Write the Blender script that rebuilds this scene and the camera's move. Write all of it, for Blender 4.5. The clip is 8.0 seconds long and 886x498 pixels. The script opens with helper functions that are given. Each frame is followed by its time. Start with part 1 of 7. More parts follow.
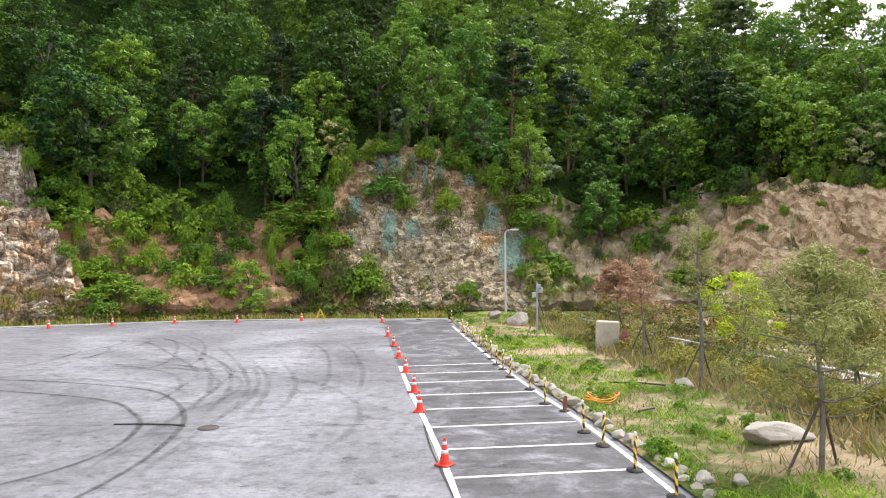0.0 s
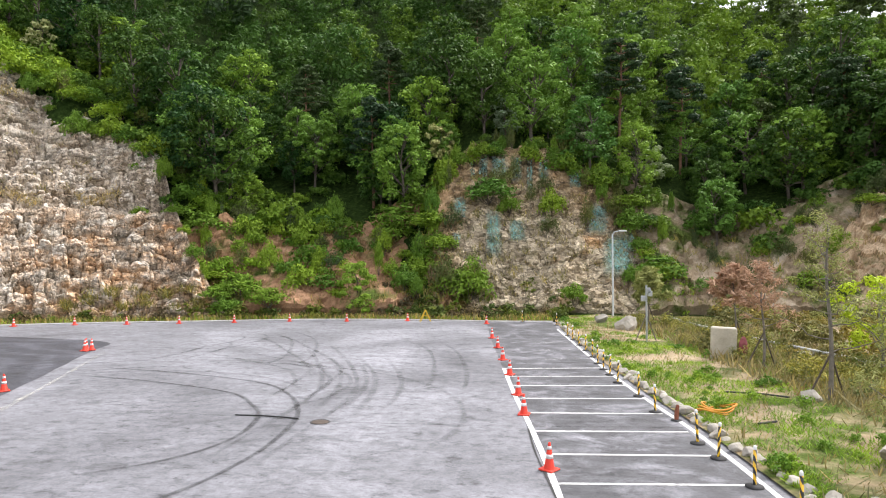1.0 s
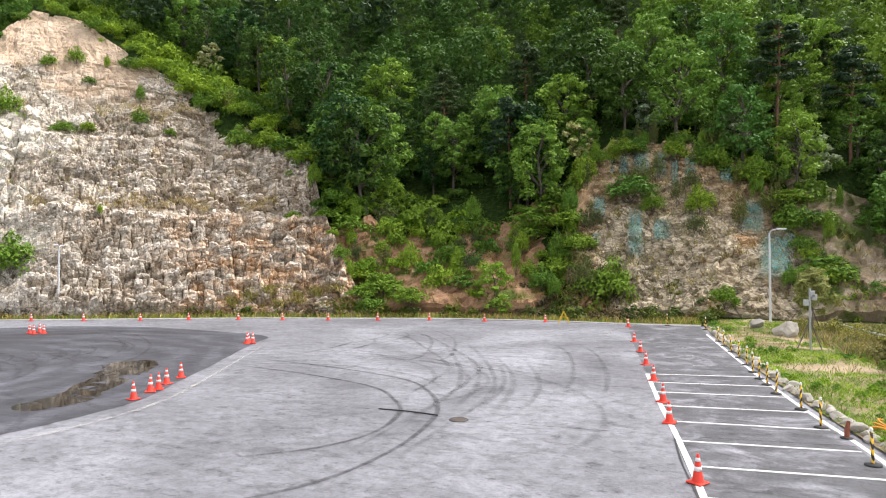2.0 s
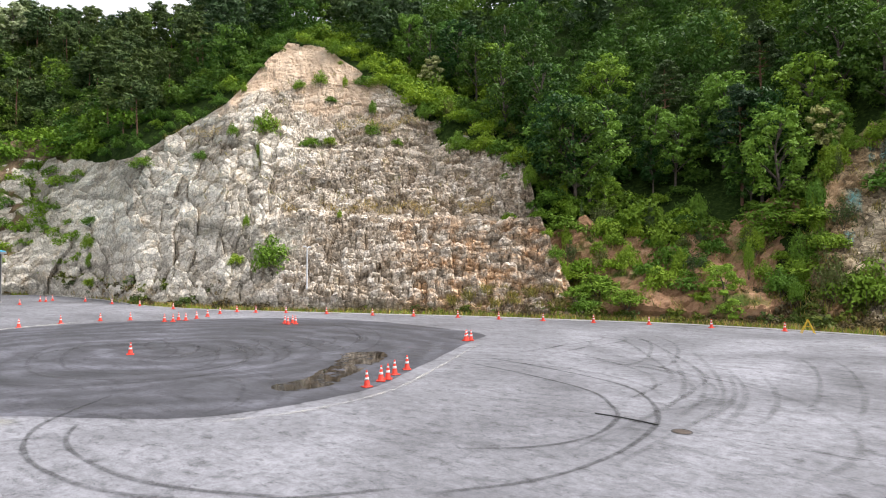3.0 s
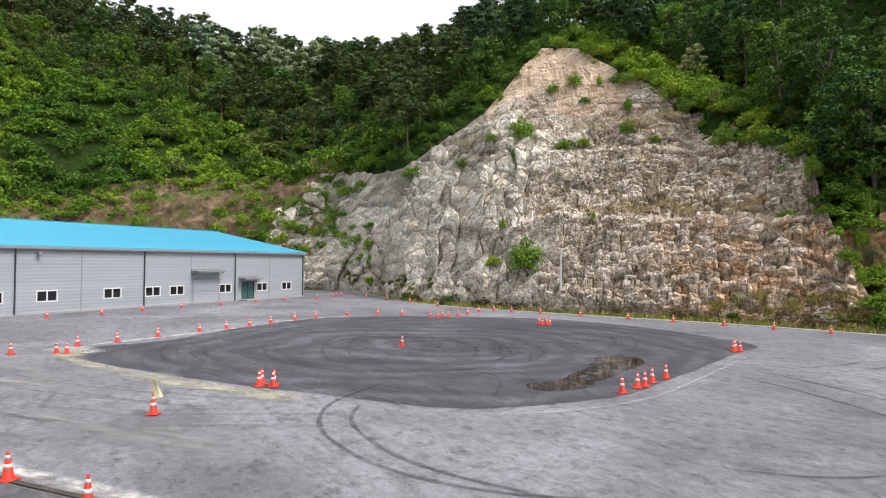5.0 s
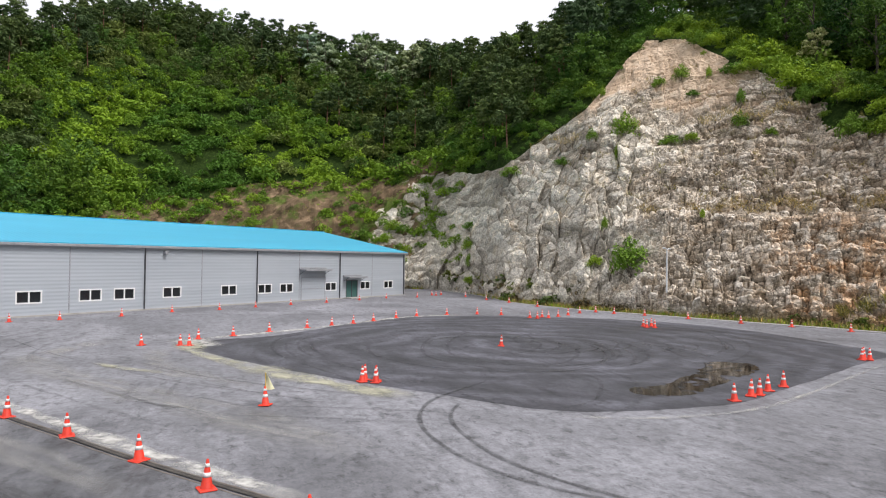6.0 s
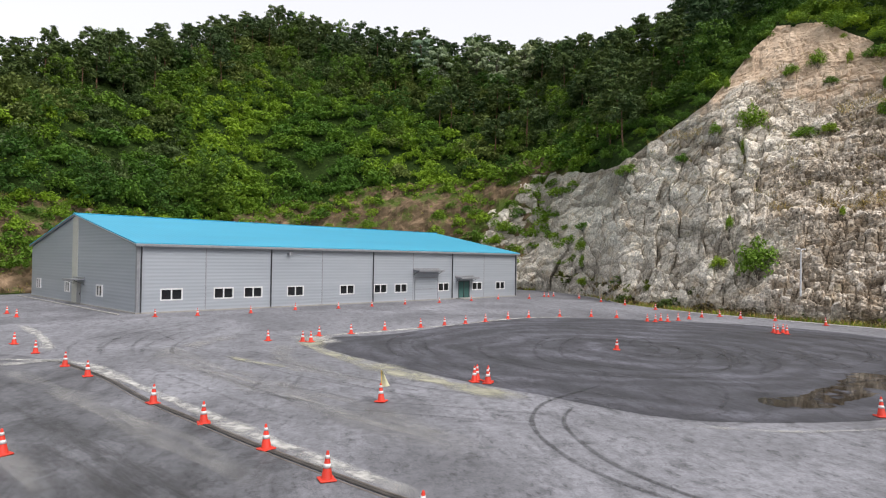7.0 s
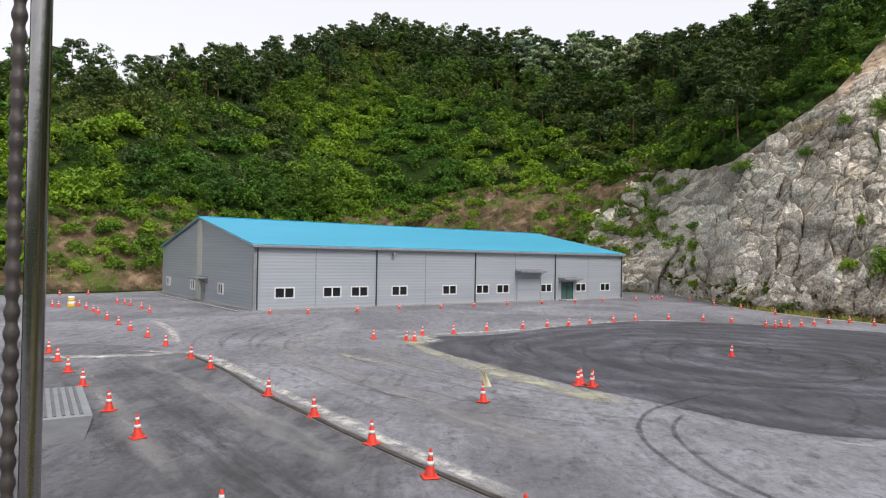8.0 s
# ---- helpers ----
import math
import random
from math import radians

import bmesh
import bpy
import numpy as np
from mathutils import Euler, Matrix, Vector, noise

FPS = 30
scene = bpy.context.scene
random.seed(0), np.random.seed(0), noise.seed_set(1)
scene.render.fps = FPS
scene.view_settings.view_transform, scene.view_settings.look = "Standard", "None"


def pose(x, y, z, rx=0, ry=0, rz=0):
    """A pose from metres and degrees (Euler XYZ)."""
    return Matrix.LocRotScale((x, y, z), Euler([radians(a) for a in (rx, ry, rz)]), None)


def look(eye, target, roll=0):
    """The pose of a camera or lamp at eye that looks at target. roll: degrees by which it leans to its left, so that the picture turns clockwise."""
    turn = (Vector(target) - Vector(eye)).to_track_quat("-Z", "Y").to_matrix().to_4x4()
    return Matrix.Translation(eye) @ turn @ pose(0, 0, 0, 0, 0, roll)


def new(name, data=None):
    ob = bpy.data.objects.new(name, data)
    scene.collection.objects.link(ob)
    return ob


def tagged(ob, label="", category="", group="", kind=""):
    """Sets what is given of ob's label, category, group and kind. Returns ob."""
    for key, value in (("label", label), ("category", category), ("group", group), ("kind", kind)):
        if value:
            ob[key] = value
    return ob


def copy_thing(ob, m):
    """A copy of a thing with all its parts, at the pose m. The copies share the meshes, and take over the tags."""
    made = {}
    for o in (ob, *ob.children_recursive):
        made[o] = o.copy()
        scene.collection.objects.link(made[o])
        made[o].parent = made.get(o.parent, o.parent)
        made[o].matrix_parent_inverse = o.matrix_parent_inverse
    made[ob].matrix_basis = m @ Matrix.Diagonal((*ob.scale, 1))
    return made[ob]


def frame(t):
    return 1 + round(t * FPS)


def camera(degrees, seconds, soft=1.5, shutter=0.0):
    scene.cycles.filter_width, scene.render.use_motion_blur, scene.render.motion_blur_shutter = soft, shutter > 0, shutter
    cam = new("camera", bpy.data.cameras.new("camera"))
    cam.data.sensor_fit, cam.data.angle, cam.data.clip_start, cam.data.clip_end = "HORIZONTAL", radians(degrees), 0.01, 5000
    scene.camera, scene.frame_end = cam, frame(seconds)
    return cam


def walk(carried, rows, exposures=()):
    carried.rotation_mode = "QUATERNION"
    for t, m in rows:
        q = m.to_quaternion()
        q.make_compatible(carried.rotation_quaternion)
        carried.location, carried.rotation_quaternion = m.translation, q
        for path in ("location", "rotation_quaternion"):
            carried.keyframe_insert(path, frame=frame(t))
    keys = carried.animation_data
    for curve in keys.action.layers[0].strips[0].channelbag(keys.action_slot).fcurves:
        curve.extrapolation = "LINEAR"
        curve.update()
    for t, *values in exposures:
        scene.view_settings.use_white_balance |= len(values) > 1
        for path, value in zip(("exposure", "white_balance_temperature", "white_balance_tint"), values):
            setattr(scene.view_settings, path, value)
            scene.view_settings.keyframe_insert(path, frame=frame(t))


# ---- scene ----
# The camera turns on the spot, 5.25 m over the lot.
EYE = 5.25
cam = camera(68.6, 8.0, soft=1.1)
TURNS = [
    (0.0, -1.57, 0.75, -0.34), (0.5, 2.85, 0.87, -0.25), (1.0, 7.59, 0.95, -0.16), (1.2, 9.51, 1.0, -0.14),
    (2.3, 25.45, 1.08, -0.05), (2.5, 29.91, 1.14, 0.07), (3.0, 38.44, 1.11, 0.13), (3.5, 45.51, 1.13, 0.24),
    (4.0, 51.19, 1.1, 0.38), (4.5, 55.95, 1.11, 0.44), (5.8, 67.59, 1.07, 0.7), (6.0, 69.27, 1.02, 0.72),
    (6.5, 73.92, 1.0, 0.78), (7.0, 79.11, 0.97, 0.81), (7.5, 83.6, 0.94, 0.91), (8.0, 88.09, 0.89, 0.94),
]
walk(cam, [(t, pose(0, 0, EYE, 90 + pitch, -roll, yaw)) for t, yaw, pitch, roll in TURNS], [(0.0, 1.42, 6500, 14), (2.5, 1.28, 6500, 14), (4.5, 0.92, 6500, 14), (6.5, 0.63, 6500, 14), (8.0, 0.52, 6500, 14)])

# ---- light: a bright overcast sky and a wide, weak sun ----
SUN_AZ, SUN_EL = radians(56), radians(52)      # azimuth clockwise from +y
world = bpy.data.worlds.new("overcast_sky")
scene.world = world
world.use_nodes = True
wn = world.node_tree.nodes
sky = wn.new("ShaderNodeTexSky")
sky.sky_type, sky.sun_disc = "NISHITA", False
sky.sun_elevation, sky.sun_rotation = SUN_EL, SUN_AZ
sky.dust_density, sky.air_density = 3.0, 1.0
pale = wn.new("ShaderNodeHueSaturation")
pale.inputs["Saturation"].default_value, pale.inputs["Value"].default_value = 0.22, 1.35
world.node_tree.links.new(sky.outputs[0], pale.inputs["Color"])
veil = wn.new("ShaderNodeMix")                    # an even layer of cloud over most of the sky
veil.data_type = "RGBA"
veil.inputs[0].default_value, veil.inputs[7].default_value = 0.65, (5.2, 5.33, 5.52, 1)
world.node_tree.links.new(pale.outputs[0], veil.inputs[6])
world.node_tree.links.new(veil.outputs[2], wn["Background"].inputs["Color"])
wn["Background"].inputs["Strength"].default_value = 0.13
sun_data = bpy.data.lights.new("sun", "SUN")
sun_data.energy, sun_data.angle, sun_data.color = 1.7, radians(20), (1.0, 0.96, 0.9)
sun = new("sun", sun_data)
sun.matrix_world = look((60 * math.sin(SUN_AZ), 60 * math.cos(SUN_AZ), 60 * math.tan(SUN_EL)), (0, 0, 0))

# ---- helpers of the scene ----
rng = np.random.default_rng(7)


def mesh_np(name, verts, faces, mat=None, smooth=False, attrs=None):
    """A mesh from arrays: verts (n, 3), faces (m, 3 or 4)."""
    verts, faces = np.asarray(verts, np.float32), np.asarray(faces, np.int32)
    me = bpy.data.meshes.new(name)
    n, k = faces.shape
    me.vertices.add(len(verts)), me.loops.add(n * k), me.polygons.add(n)
    me.vertices.foreach_set("co", verts.ravel())
    me.loops.foreach_set("vertex_index", faces.ravel())
    me.polygons.foreach_set("loop_start", np.arange(0, n * k, k, dtype=np.int32))
    me.polygons.foreach_set("use_smooth", np.full(n, smooth))
    for key, values in (attrs or {}).items():
        me.attributes.new(key, "FLOAT", "POINT").data.foreach_set("value", np.asarray(values, np.float32).ravel())
    if mat:
        me.materials.append(mat)
    me.update(calc_edges=True)
    me.validate()
    return me


def part(name, me, parent=None, label=""):
    ob = new(name, me)
    if parent is not None:
        ob.parent = parent
    if label:
        ob["label"] = label
    return ob


def boxes(*specs):
    """Verts and faces of boxes, each (x0, y0, z0, x1, y1, z1)."""
    v, f = [], []
    for x0, y0, z0, x1, y1, z1 in specs:
        b = len(v)
        v += [(x, y, z) for z in (z0, z1) for y in (y0, y1) for x in (x0, x1)]
        f += [(b, b + 2, b + 3, b + 1), (b + 4, b + 5, b + 7, b + 6), (b, b + 1, b + 5, b + 4), (b + 2, b + 6, b + 7, b + 3),
              (b, b + 4, b + 6, b + 2), (b + 1, b + 3, b + 7, b + 5)]
    return np.array(v, float), np.array(f)


def box_mesh(name, mat, *specs, bevel=0.0):
    me = mesh_np(name, *boxes(*specs), mat)
    if bevel:
        bm = bmesh.new()
        bm.from_mesh(me)
        bmesh.ops.bevel(bm, geom=bm.edges[:], offset=bevel, segments=1, affect="EDGES")
        bm.to_mesh(me)
        bm.free()
    return me


def lathe(profile, sides=16):
    """A turned body from (radius, height) pairs, as quads."""
    a = np.linspace(0, 2 * np.pi, sides, endpoint=False)
    p = np.array(profile, float)
    v = np.stack([np.outer(p[:, 0], np.cos(a)), np.outer(p[:, 0], np.sin(a)), np.repeat(p[:, 1:], sides, 1)], -1).reshape(-1, 3)
    i, j = np.meshgrid(np.arange(len(p) - 1), np.arange(sides), indexing="ij")
    j2 = (j + 1) % sides
    f = np.stack([i * sides + j, i * sides + j2, (i + 1) * sides + j2, (i + 1) * sides + j], -1).reshape(-1, 4)
    return v, f


def tube(points, radii, sides=6):
    """A tapered tube along points."""
    p = np.array(points, float)
    r = np.broadcast_to(np.asarray(radii, float), len(p))
    d = np.gradient(p, axis=0)
    d /= np.linalg.norm(d, axis=1, keepdims=True) + 1e-9
    ref = np.where(np.abs(d[:, 2:3]) < 0.9, [[0, 0, 1.0]], [[1.0, 0, 0]])
    s = np.cross(d, ref)
    s /= np.linalg.norm(s, axis=1, keepdims=True)
    q = np.cross(d, s)
    a = np.linspace(0, 2 * np.pi, sides, endpoint=False)
    v = p[:, None] + r[:, None, None] * (np.cos(a)[None, :, None] * s[:, None] + np.sin(a)[None, :, None] * q[:, None])
    i, j = np.meshgrid(np.arange(len(p) - 1), np.arange(sides), indexing="ij")
    j2 = (j + 1) % sides
    f = np.stack([i * sides + j, i * sides + j2, (i + 1) * sides + j2, (i + 1) * sides + j], -1).reshape(-1, 4)
    return v.reshape(-1, 3), f


def join(pieces):
    v, f, b = [], [], 0
    for pv, pf in pieces:
        v.append(np.asarray(pv, float)), f.append(np.asarray(pf) + b)
        b += len(pv)
    return np.concatenate(v), np.concatenate(f)


def hash01(i, j, k, salt=0):
    h = (i.astype(np.int64) * 374761393 + j.astype(np.int64) * 668265263 + k.astype(np.int64) * 1274126177 + salt * 974711) & 0xFFFFFFFF
    h = ((h ^ (h >> 13)) * 1103515245) & 0xFFFFFFFF
    h = ((h ^ (h >> 16)) * 69069) & 0xFFFFFFFF
    return ((h ^ (h >> 15)) & 0xFFFFFF) / float(0x1000000)


def value_noise(p, salt=0):
    """Smooth noise, 0 to 1, at points (n, 3)."""
    i = np.floor(p).astype(np.int64)
    t = p - i
    t = t * t * (3 - 2 * t)
    out = 0
    for dx in (0, 1):
        for dy in (0, 1):
            for dz in (0, 1):
                w = (t[:, 0] if dx else 1 - t[:, 0]) * (t[:, 1] if dy else 1 - t[:, 1]) * (t[:, 2] if dz else 1 - t[:, 2])
                out = out + w * hash01(i[:, 0] + dx, i[:, 1] + dy, i[:, 2] + dz, salt)
    return out


def fbm(p, octaves=4, salt=0):
    out, amp, total = 0, 1.0, 0
    for o in range(octaves):
        out = out + amp * value_noise(p * 2 ** o + 17.3 * o, salt + o)
        total += amp
        amp *= 0.5
    return out / total


def cells(p, salt=0):
    """Cell noise at points (n, 3): a random value of the nearest cell, and the offset from its centre."""
    i = np.floor(p).astype(np.int64)
    best, val, off = np.full(len(p), 1e9), np.zeros(len(p)), np.zeros((len(p), 3))
    for dx in (-1, 0, 1):
        for dy in (-1, 0, 1):
            for dz in (-1, 0, 1):
                c = i + (dx, dy, dz)
                q = c + np.stack([hash01(c[:, 0], c[:, 1], c[:, 2], salt + s) for s in (1, 2, 3)], -1)
                o = p - q
                d = (o * o).sum(1)
                m = d < best
                best[m], off[m] = d[m], o[m]
                val[m] = hash01(c[m, 0], c[m, 1], c[m, 2], salt + 4)
    return val, off


def plates(a, b, salt=0):
    """Cell noise in a plane: a random value of the nearest cell, the offset from its centre, another random value, the distance to its edge."""
    i, j = np.floor(a).astype(np.int64), np.floor(b).astype(np.int64)
    zero = np.zeros_like(i)
    one, two = np.full(len(a), 9.0), np.full(len(a), 9.0)
    val, da, db, tip = np.zeros(len(a)), np.zeros(len(a)), np.zeros(len(a)), np.zeros(len(a))
    for dx in (-1, 0, 1):
        for dy in (-1, 0, 1):
            ci, cj = i + dx, j + dy
            oa, ob = a - ci - hash01(ci, cj, zero, salt + 1), b - cj - hash01(ci, cj, zero, salt + 2)
            d = np.sqrt(oa * oa + ob * ob)
            m = d < one
            two = np.where(m, one, np.minimum(two, d))
            one = np.where(m, d, one)
            da, db, val = np.where(m, oa, da), np.where(m, ob, db), np.where(m, hash01(ci, cj, zero, salt + 3), val)
            tip = np.where(m, hash01(ci, cj, zero, salt + 4), tip)
    return val, da, db, tip, two - one


def courses(a, b, salt=0):
    """Blocks in uneven courses, as plates() gives its cells."""
    b = b + 0.7 * value_noise(np.stack([b * 0.6, a * 0.02, a * 0], -1), salt)
    j = np.floor(b).astype(np.int64)
    zero = np.zeros_like(j)
    a = a * (0.7 + 0.7 * hash01(j, zero, zero, salt + 5)) + 50 * hash01(j, zero, zero, salt + 6)
    a = a + 0.6 * value_noise(np.stack([a * 0.8, j * 3.7, a * 0], -1), salt + 7)
    i = np.floor(a).astype(np.int64)
    da, db = a - i - 0.5, b - j - 0.5
    rim = np.minimum(0.5 - np.abs(da), 0.5 - np.abs(db))
    return hash01(i, j, zero, salt + 3), da, db, hash01(i, j, zero, salt + 4), rim


def spline(points, steps=8):
    """A smooth line (Catmull-Rom) through points."""
    p = np.array(points, float)
    p = np.vstack([2 * p[0] - p[1], p, 2 * p[-1] - p[-2]])
    t = np.linspace(0, 1, steps, endpoint=False)[:, None]
    out = []
    for a, b, c, d in zip(p, p[1:], p[2:], p[3:]):
        out.append(0.5 * (2 * b + (c - a) * t + (2 * a - 5 * b + 4 * c - d) * t ** 2 + (3 * b - a - 3 * c + d) * t ** 3))
    return np.vstack(out + [p[-2:-1]])


def closed_spline(points, steps=8):
    p = list(points)
    return spline(p[-2:] + p + p[:2], steps)[2 * steps:(2 + len(p)) * steps]


def polygon(name, outline, z, mat, rings=1):
    """A flat sheet inside an outline."""
    bm = bmesh.new()
    f = bm.faces.new([bm.verts.new((x, y, z)) for x, y in outline])
    if f.normal.z < 0:
        f.normal_flip()
    bm.faces.ensure_lookup_table()
    bm.normal_update()
    if bm.faces[0].normal.z < 0:
        bm.faces[0].normal_flip()
    bmesh.ops.triangulate(bm, faces=bm.faces[:])
    me = bpy.data.meshes.new(name)
    bm.to_mesh(me)
    bm.free()
    me.materials.append(mat)
    return me


# ---- materials ----
def node(mat, kind, **inputs):
    n = mat.node_tree.nodes.new(kind)
    for key, value in inputs.items():
        n.inputs[key.replace("_", " ")].default_value = value
    return n


def wire(mat, a, b):
    mat.node_tree.links.new(a, b)


def noise_of(mat, scale, detail=4.0, rough=0.55, coords=None, distort=0.0):
    n = node(mat, "ShaderNodeTexNoise", Scale=scale, Detail=detail, Roughness=rough, Distortion=distort)
    if coords is not None:
        wire(mat, coords, n.inputs["Vector"])
    return n.outputs["Fac"]


def ramp(mat, fac, *stops):
    n = mat.node_tree.nodes.new("ShaderNodeValToRGB")
    while len(n.color_ramp.elements) < len(stops):
        n.color_ramp.elements.new(0.5)
    for e, (at, c) in zip(n.color_ramp.elements, stops):
        e.position = at
        e.color = (*c, 1) if isinstance(c, tuple) else (c, c, c, 1)
    wire(mat, fac, n.inputs["Fac"])
    return n.outputs["Color"]


def mix(mat, fac, a, b, kind="MIX"):
    n = mat.node_tree.nodes.new("ShaderNodeMix")
    n.data_type, n.blend_type = "RGBA", kind
    for value, socket in ((fac, n.inputs[0]), (a, n.inputs[6]), (b, n.inputs[7])):
        if isinstance(value, bpy.types.NodeSocket):
            wire(mat, value, socket)
        else:
            socket.default_value = (*value, 1) if isinstance(value, tuple) else value
    return n.outputs[2]


def half_of(mat, value):
    n = node(mat, "ShaderNodeMath")
    n.operation = "MULTIPLY"
    wire(mat, value, n.inputs[0])
    n.inputs[1].default_value = 0.5
    return n.outputs[0]


def fresh(name, rough=0.8, metal=0.0):
    mat = bpy.data.materials.new(name)
    mat.use_nodes = True
    b = mat.node_tree.nodes["Principled BSDF"]
    b.inputs["Roughness"].default_value, b.inputs["Metallic"].default_value = rough, metal
    return mat, b


def place(mat, stretch=None, kind="Position"):
    if kind == "Position":
        out = mat.node_tree.nodes.new("ShaderNodeNewGeometry").outputs["Position"]
    else:
        out = mat.node_tree.nodes.new("ShaderNodeTexCoord").outputs[kind]
    if stretch:
        m = node(mat, "ShaderNodeMapping", Scale=stretch)
        wire(mat, out, m.inputs["Vector"])
        out = m.outputs["Vector"]
    return out


def bumped(mat, b, height, strength=0.4, distance=0.05):
    n = node(mat, "ShaderNodeBump", Strength=strength, Distance=distance)
    wire(mat, height, n.inputs["Height"])
    wire(mat, n.outputs["Normal"], b.inputs["Normal"])


def plain(name, c1, c2, scale=3.0, rough=0.7, metal=0.0, bump=0.15, kind="Object", spread=0.0):
    """Two tones at two scales, with a fine relief; spread: how far single objects differ in brightness."""
    mat, b = fresh(name, rough, metal)
    co = place(mat, kind=kind)
    col = ramp(mat, noise_of(mat, scale, 5, 0.6, co), (0.3, c1), (0.7, c2))
    fine = noise_of(mat, scale * 9, 3, 0.6, co)
    col = mix(mat, 0.25, col, ramp(mat, fine, (0.25, 0.3), (0.75, 1.0)), "MULTIPLY")
    if spread:
        info = mat.node_tree.nodes.new("ShaderNodeObjectInfo")
        col = mix(mat, 1.0, col, ramp(mat, info.outputs["Random"], (0.0, 1 - spread), (1.0, 1.0)), "MULTIPLY")
    wire(mat, col, b.inputs["Base Color"])
    if bump:
        bumped(mat, b, fine, bump, 0.02)
    return mat


def attribute(mat, name):
    n = mat.node_tree.nodes.new("ShaderNodeAttribute")
    n.attribute_name = name
    return n.outputs["Fac"]


def leaf_material(name, dark, light, tinted=True, vary=True):
    """Leaves: each differs a little, each plant too; some light comes through."""
    mat, b = fresh(name, 0.55)
    geo = mat.node_tree.nodes.new("ShaderNodeNewGeometry")
    col = ramp(mat, geo.outputs["Random Per Island"], (0.0, dark), (1.0, light))
    if tinted:
        col = mix(mat, attribute(mat, "tint"), mix(mat, 1.0, col, (0.6, 0.68, 0.65), "MULTIPLY"), mix(mat, 1.0, col, (1.75, 1.42, 0.75), "MULTIPLY"))
    elif vary:
        info = mat.node_tree.nodes.new("ShaderNodeObjectInfo")
        col = mix(mat, info.outputs["Random"], mix(mat, 1.0, col, (0.55, 0.72, 0.75), "MULTIPLY"), mix(mat, 1.0, col, (1.38, 1.22, 0.78), "MULTIPLY"))
    wire(mat, col, b.inputs["Base Color"])
    b.inputs["Specular IOR Level"].default_value = 0.12
    t = node(mat, "ShaderNodeBsdfTranslucent")
    wire(mat, col, t.inputs["Color"])
    m = node(mat, "ShaderNodeMixShader", Fac=0.22)
    wire(mat, b.outputs[0], m.inputs[1])
    wire(mat, t.outputs[0], m.inputs[2])
    wire(mat, m.outputs[0], mat.node_tree.nodes["Material Output"].inputs["Surface"])
    return mat


def asphalt(name, low, mid, high, streak=0.5, swirl=0.0, patches=0.09, cast=(0.975, 0.985, 1.075)):
    """Worn asphalt: broad dusty patches, long wiped streaks, small stains, coarse grain."""
    mat, b = fresh(name, 0.85)
    co = place(mat)
    broad = noise_of(mat, patches, 5, 0.6, co, 1.2)
    col = ramp(mat, broad, (0.3, low), (0.5, mid), (0.68, high))
    wiped = noise_of(mat, 0.35, 6, 0.65, place(mat, (0.35, 1.6, 1.0)), 2.0)
    col = mix(mat, streak, col, mix(mat, 1.0, col, ramp(mat, wiped, (0.32, 0.55), (0.5, 1.0), (0.7, 1.25)), "MULTIPLY"))
    spots = noise_of(mat, 2.6, 6, 0.7, co)
    col = mix(mat, 0.55, col, mix(mat, 1.0, col, ramp(mat, spots, (0.35, 0.5), (0.6, 1.15)), "MULTIPLY"))
    scuffs = noise_of(mat, 1.1, 7, 0.72, place(mat, (0.8, 1.25, 1.0)), 0.6)
    col = mix(mat, 0.75, col, mix(mat, 1.0, col, ramp(mat, scuffs, (0.36, 0.52), (0.48, 1.0), (0.62, 1.0), (0.7, 1.22)), "MULTIPLY"))
    flecks = noise_of(mat, 3.2, 9, 0.78, place(mat, (0.7, 1.2, 1.0)), 0.4)
    col = mix(mat, ramp(mat, scuffs, (0.4, 0.9), (0.6, 0.25)), col, mix(mat, 1.0, col, ramp(mat, flecks, (0.4, 0.45), (0.47, 1.0), (0.6, 1.0), (0.68, 1.22)), "MULTIPLY"))
    specks = noise_of(mat, 11.0, 4, 0.7, co)
    col = mix(mat, 0.6, col, mix(mat, 1.0, col, ramp(mat, specks, (0.32, 0.6), (0.5, 1.0), (0.7, 1.15)), "MULTIPLY"))
    if swirl:
        m = node(mat, "ShaderNodeMapping", Location=(36.0, -19.0, 0.0))
        wire(mat, co, m.inputs["Vector"])
        rings = node(mat, "ShaderNodeTexWave", Scale=0.13, Distortion=11.0, Detail=5.0)
        rings.wave_type, rings.rings_direction = "RINGS", "Z"
        wire(mat, m.outputs["Vector"], rings.inputs["Vector"])
        col = mix(mat, swirl, col, mix(mat, 1.0, col, ramp(mat, rings.outputs["Fac"], (0.2, 0.65), (0.6, 1.0), (0.9, 1.4)), "MULTIPLY"))
    grain = noise_of(mat, 70, 2, 0.7, co)
    col = mix(mat, 0.4, col, mix(mat, 1.0, col, ramp(mat, grain, (0.3, 0.6), (0.7, 1.3)), "MULTIPLY"))
    col = mix(mat, 1.0, col, cast, "MULTIPLY")
    wire(mat, col, b.inputs["Base Color"])
    wire(mat, ramp(mat, broad, (0.3, 0.6), (0.7, 0.95)), b.inputs["Roughness"])
    bumped(mat, b, grain, 0.35, 0.01)
    return mat


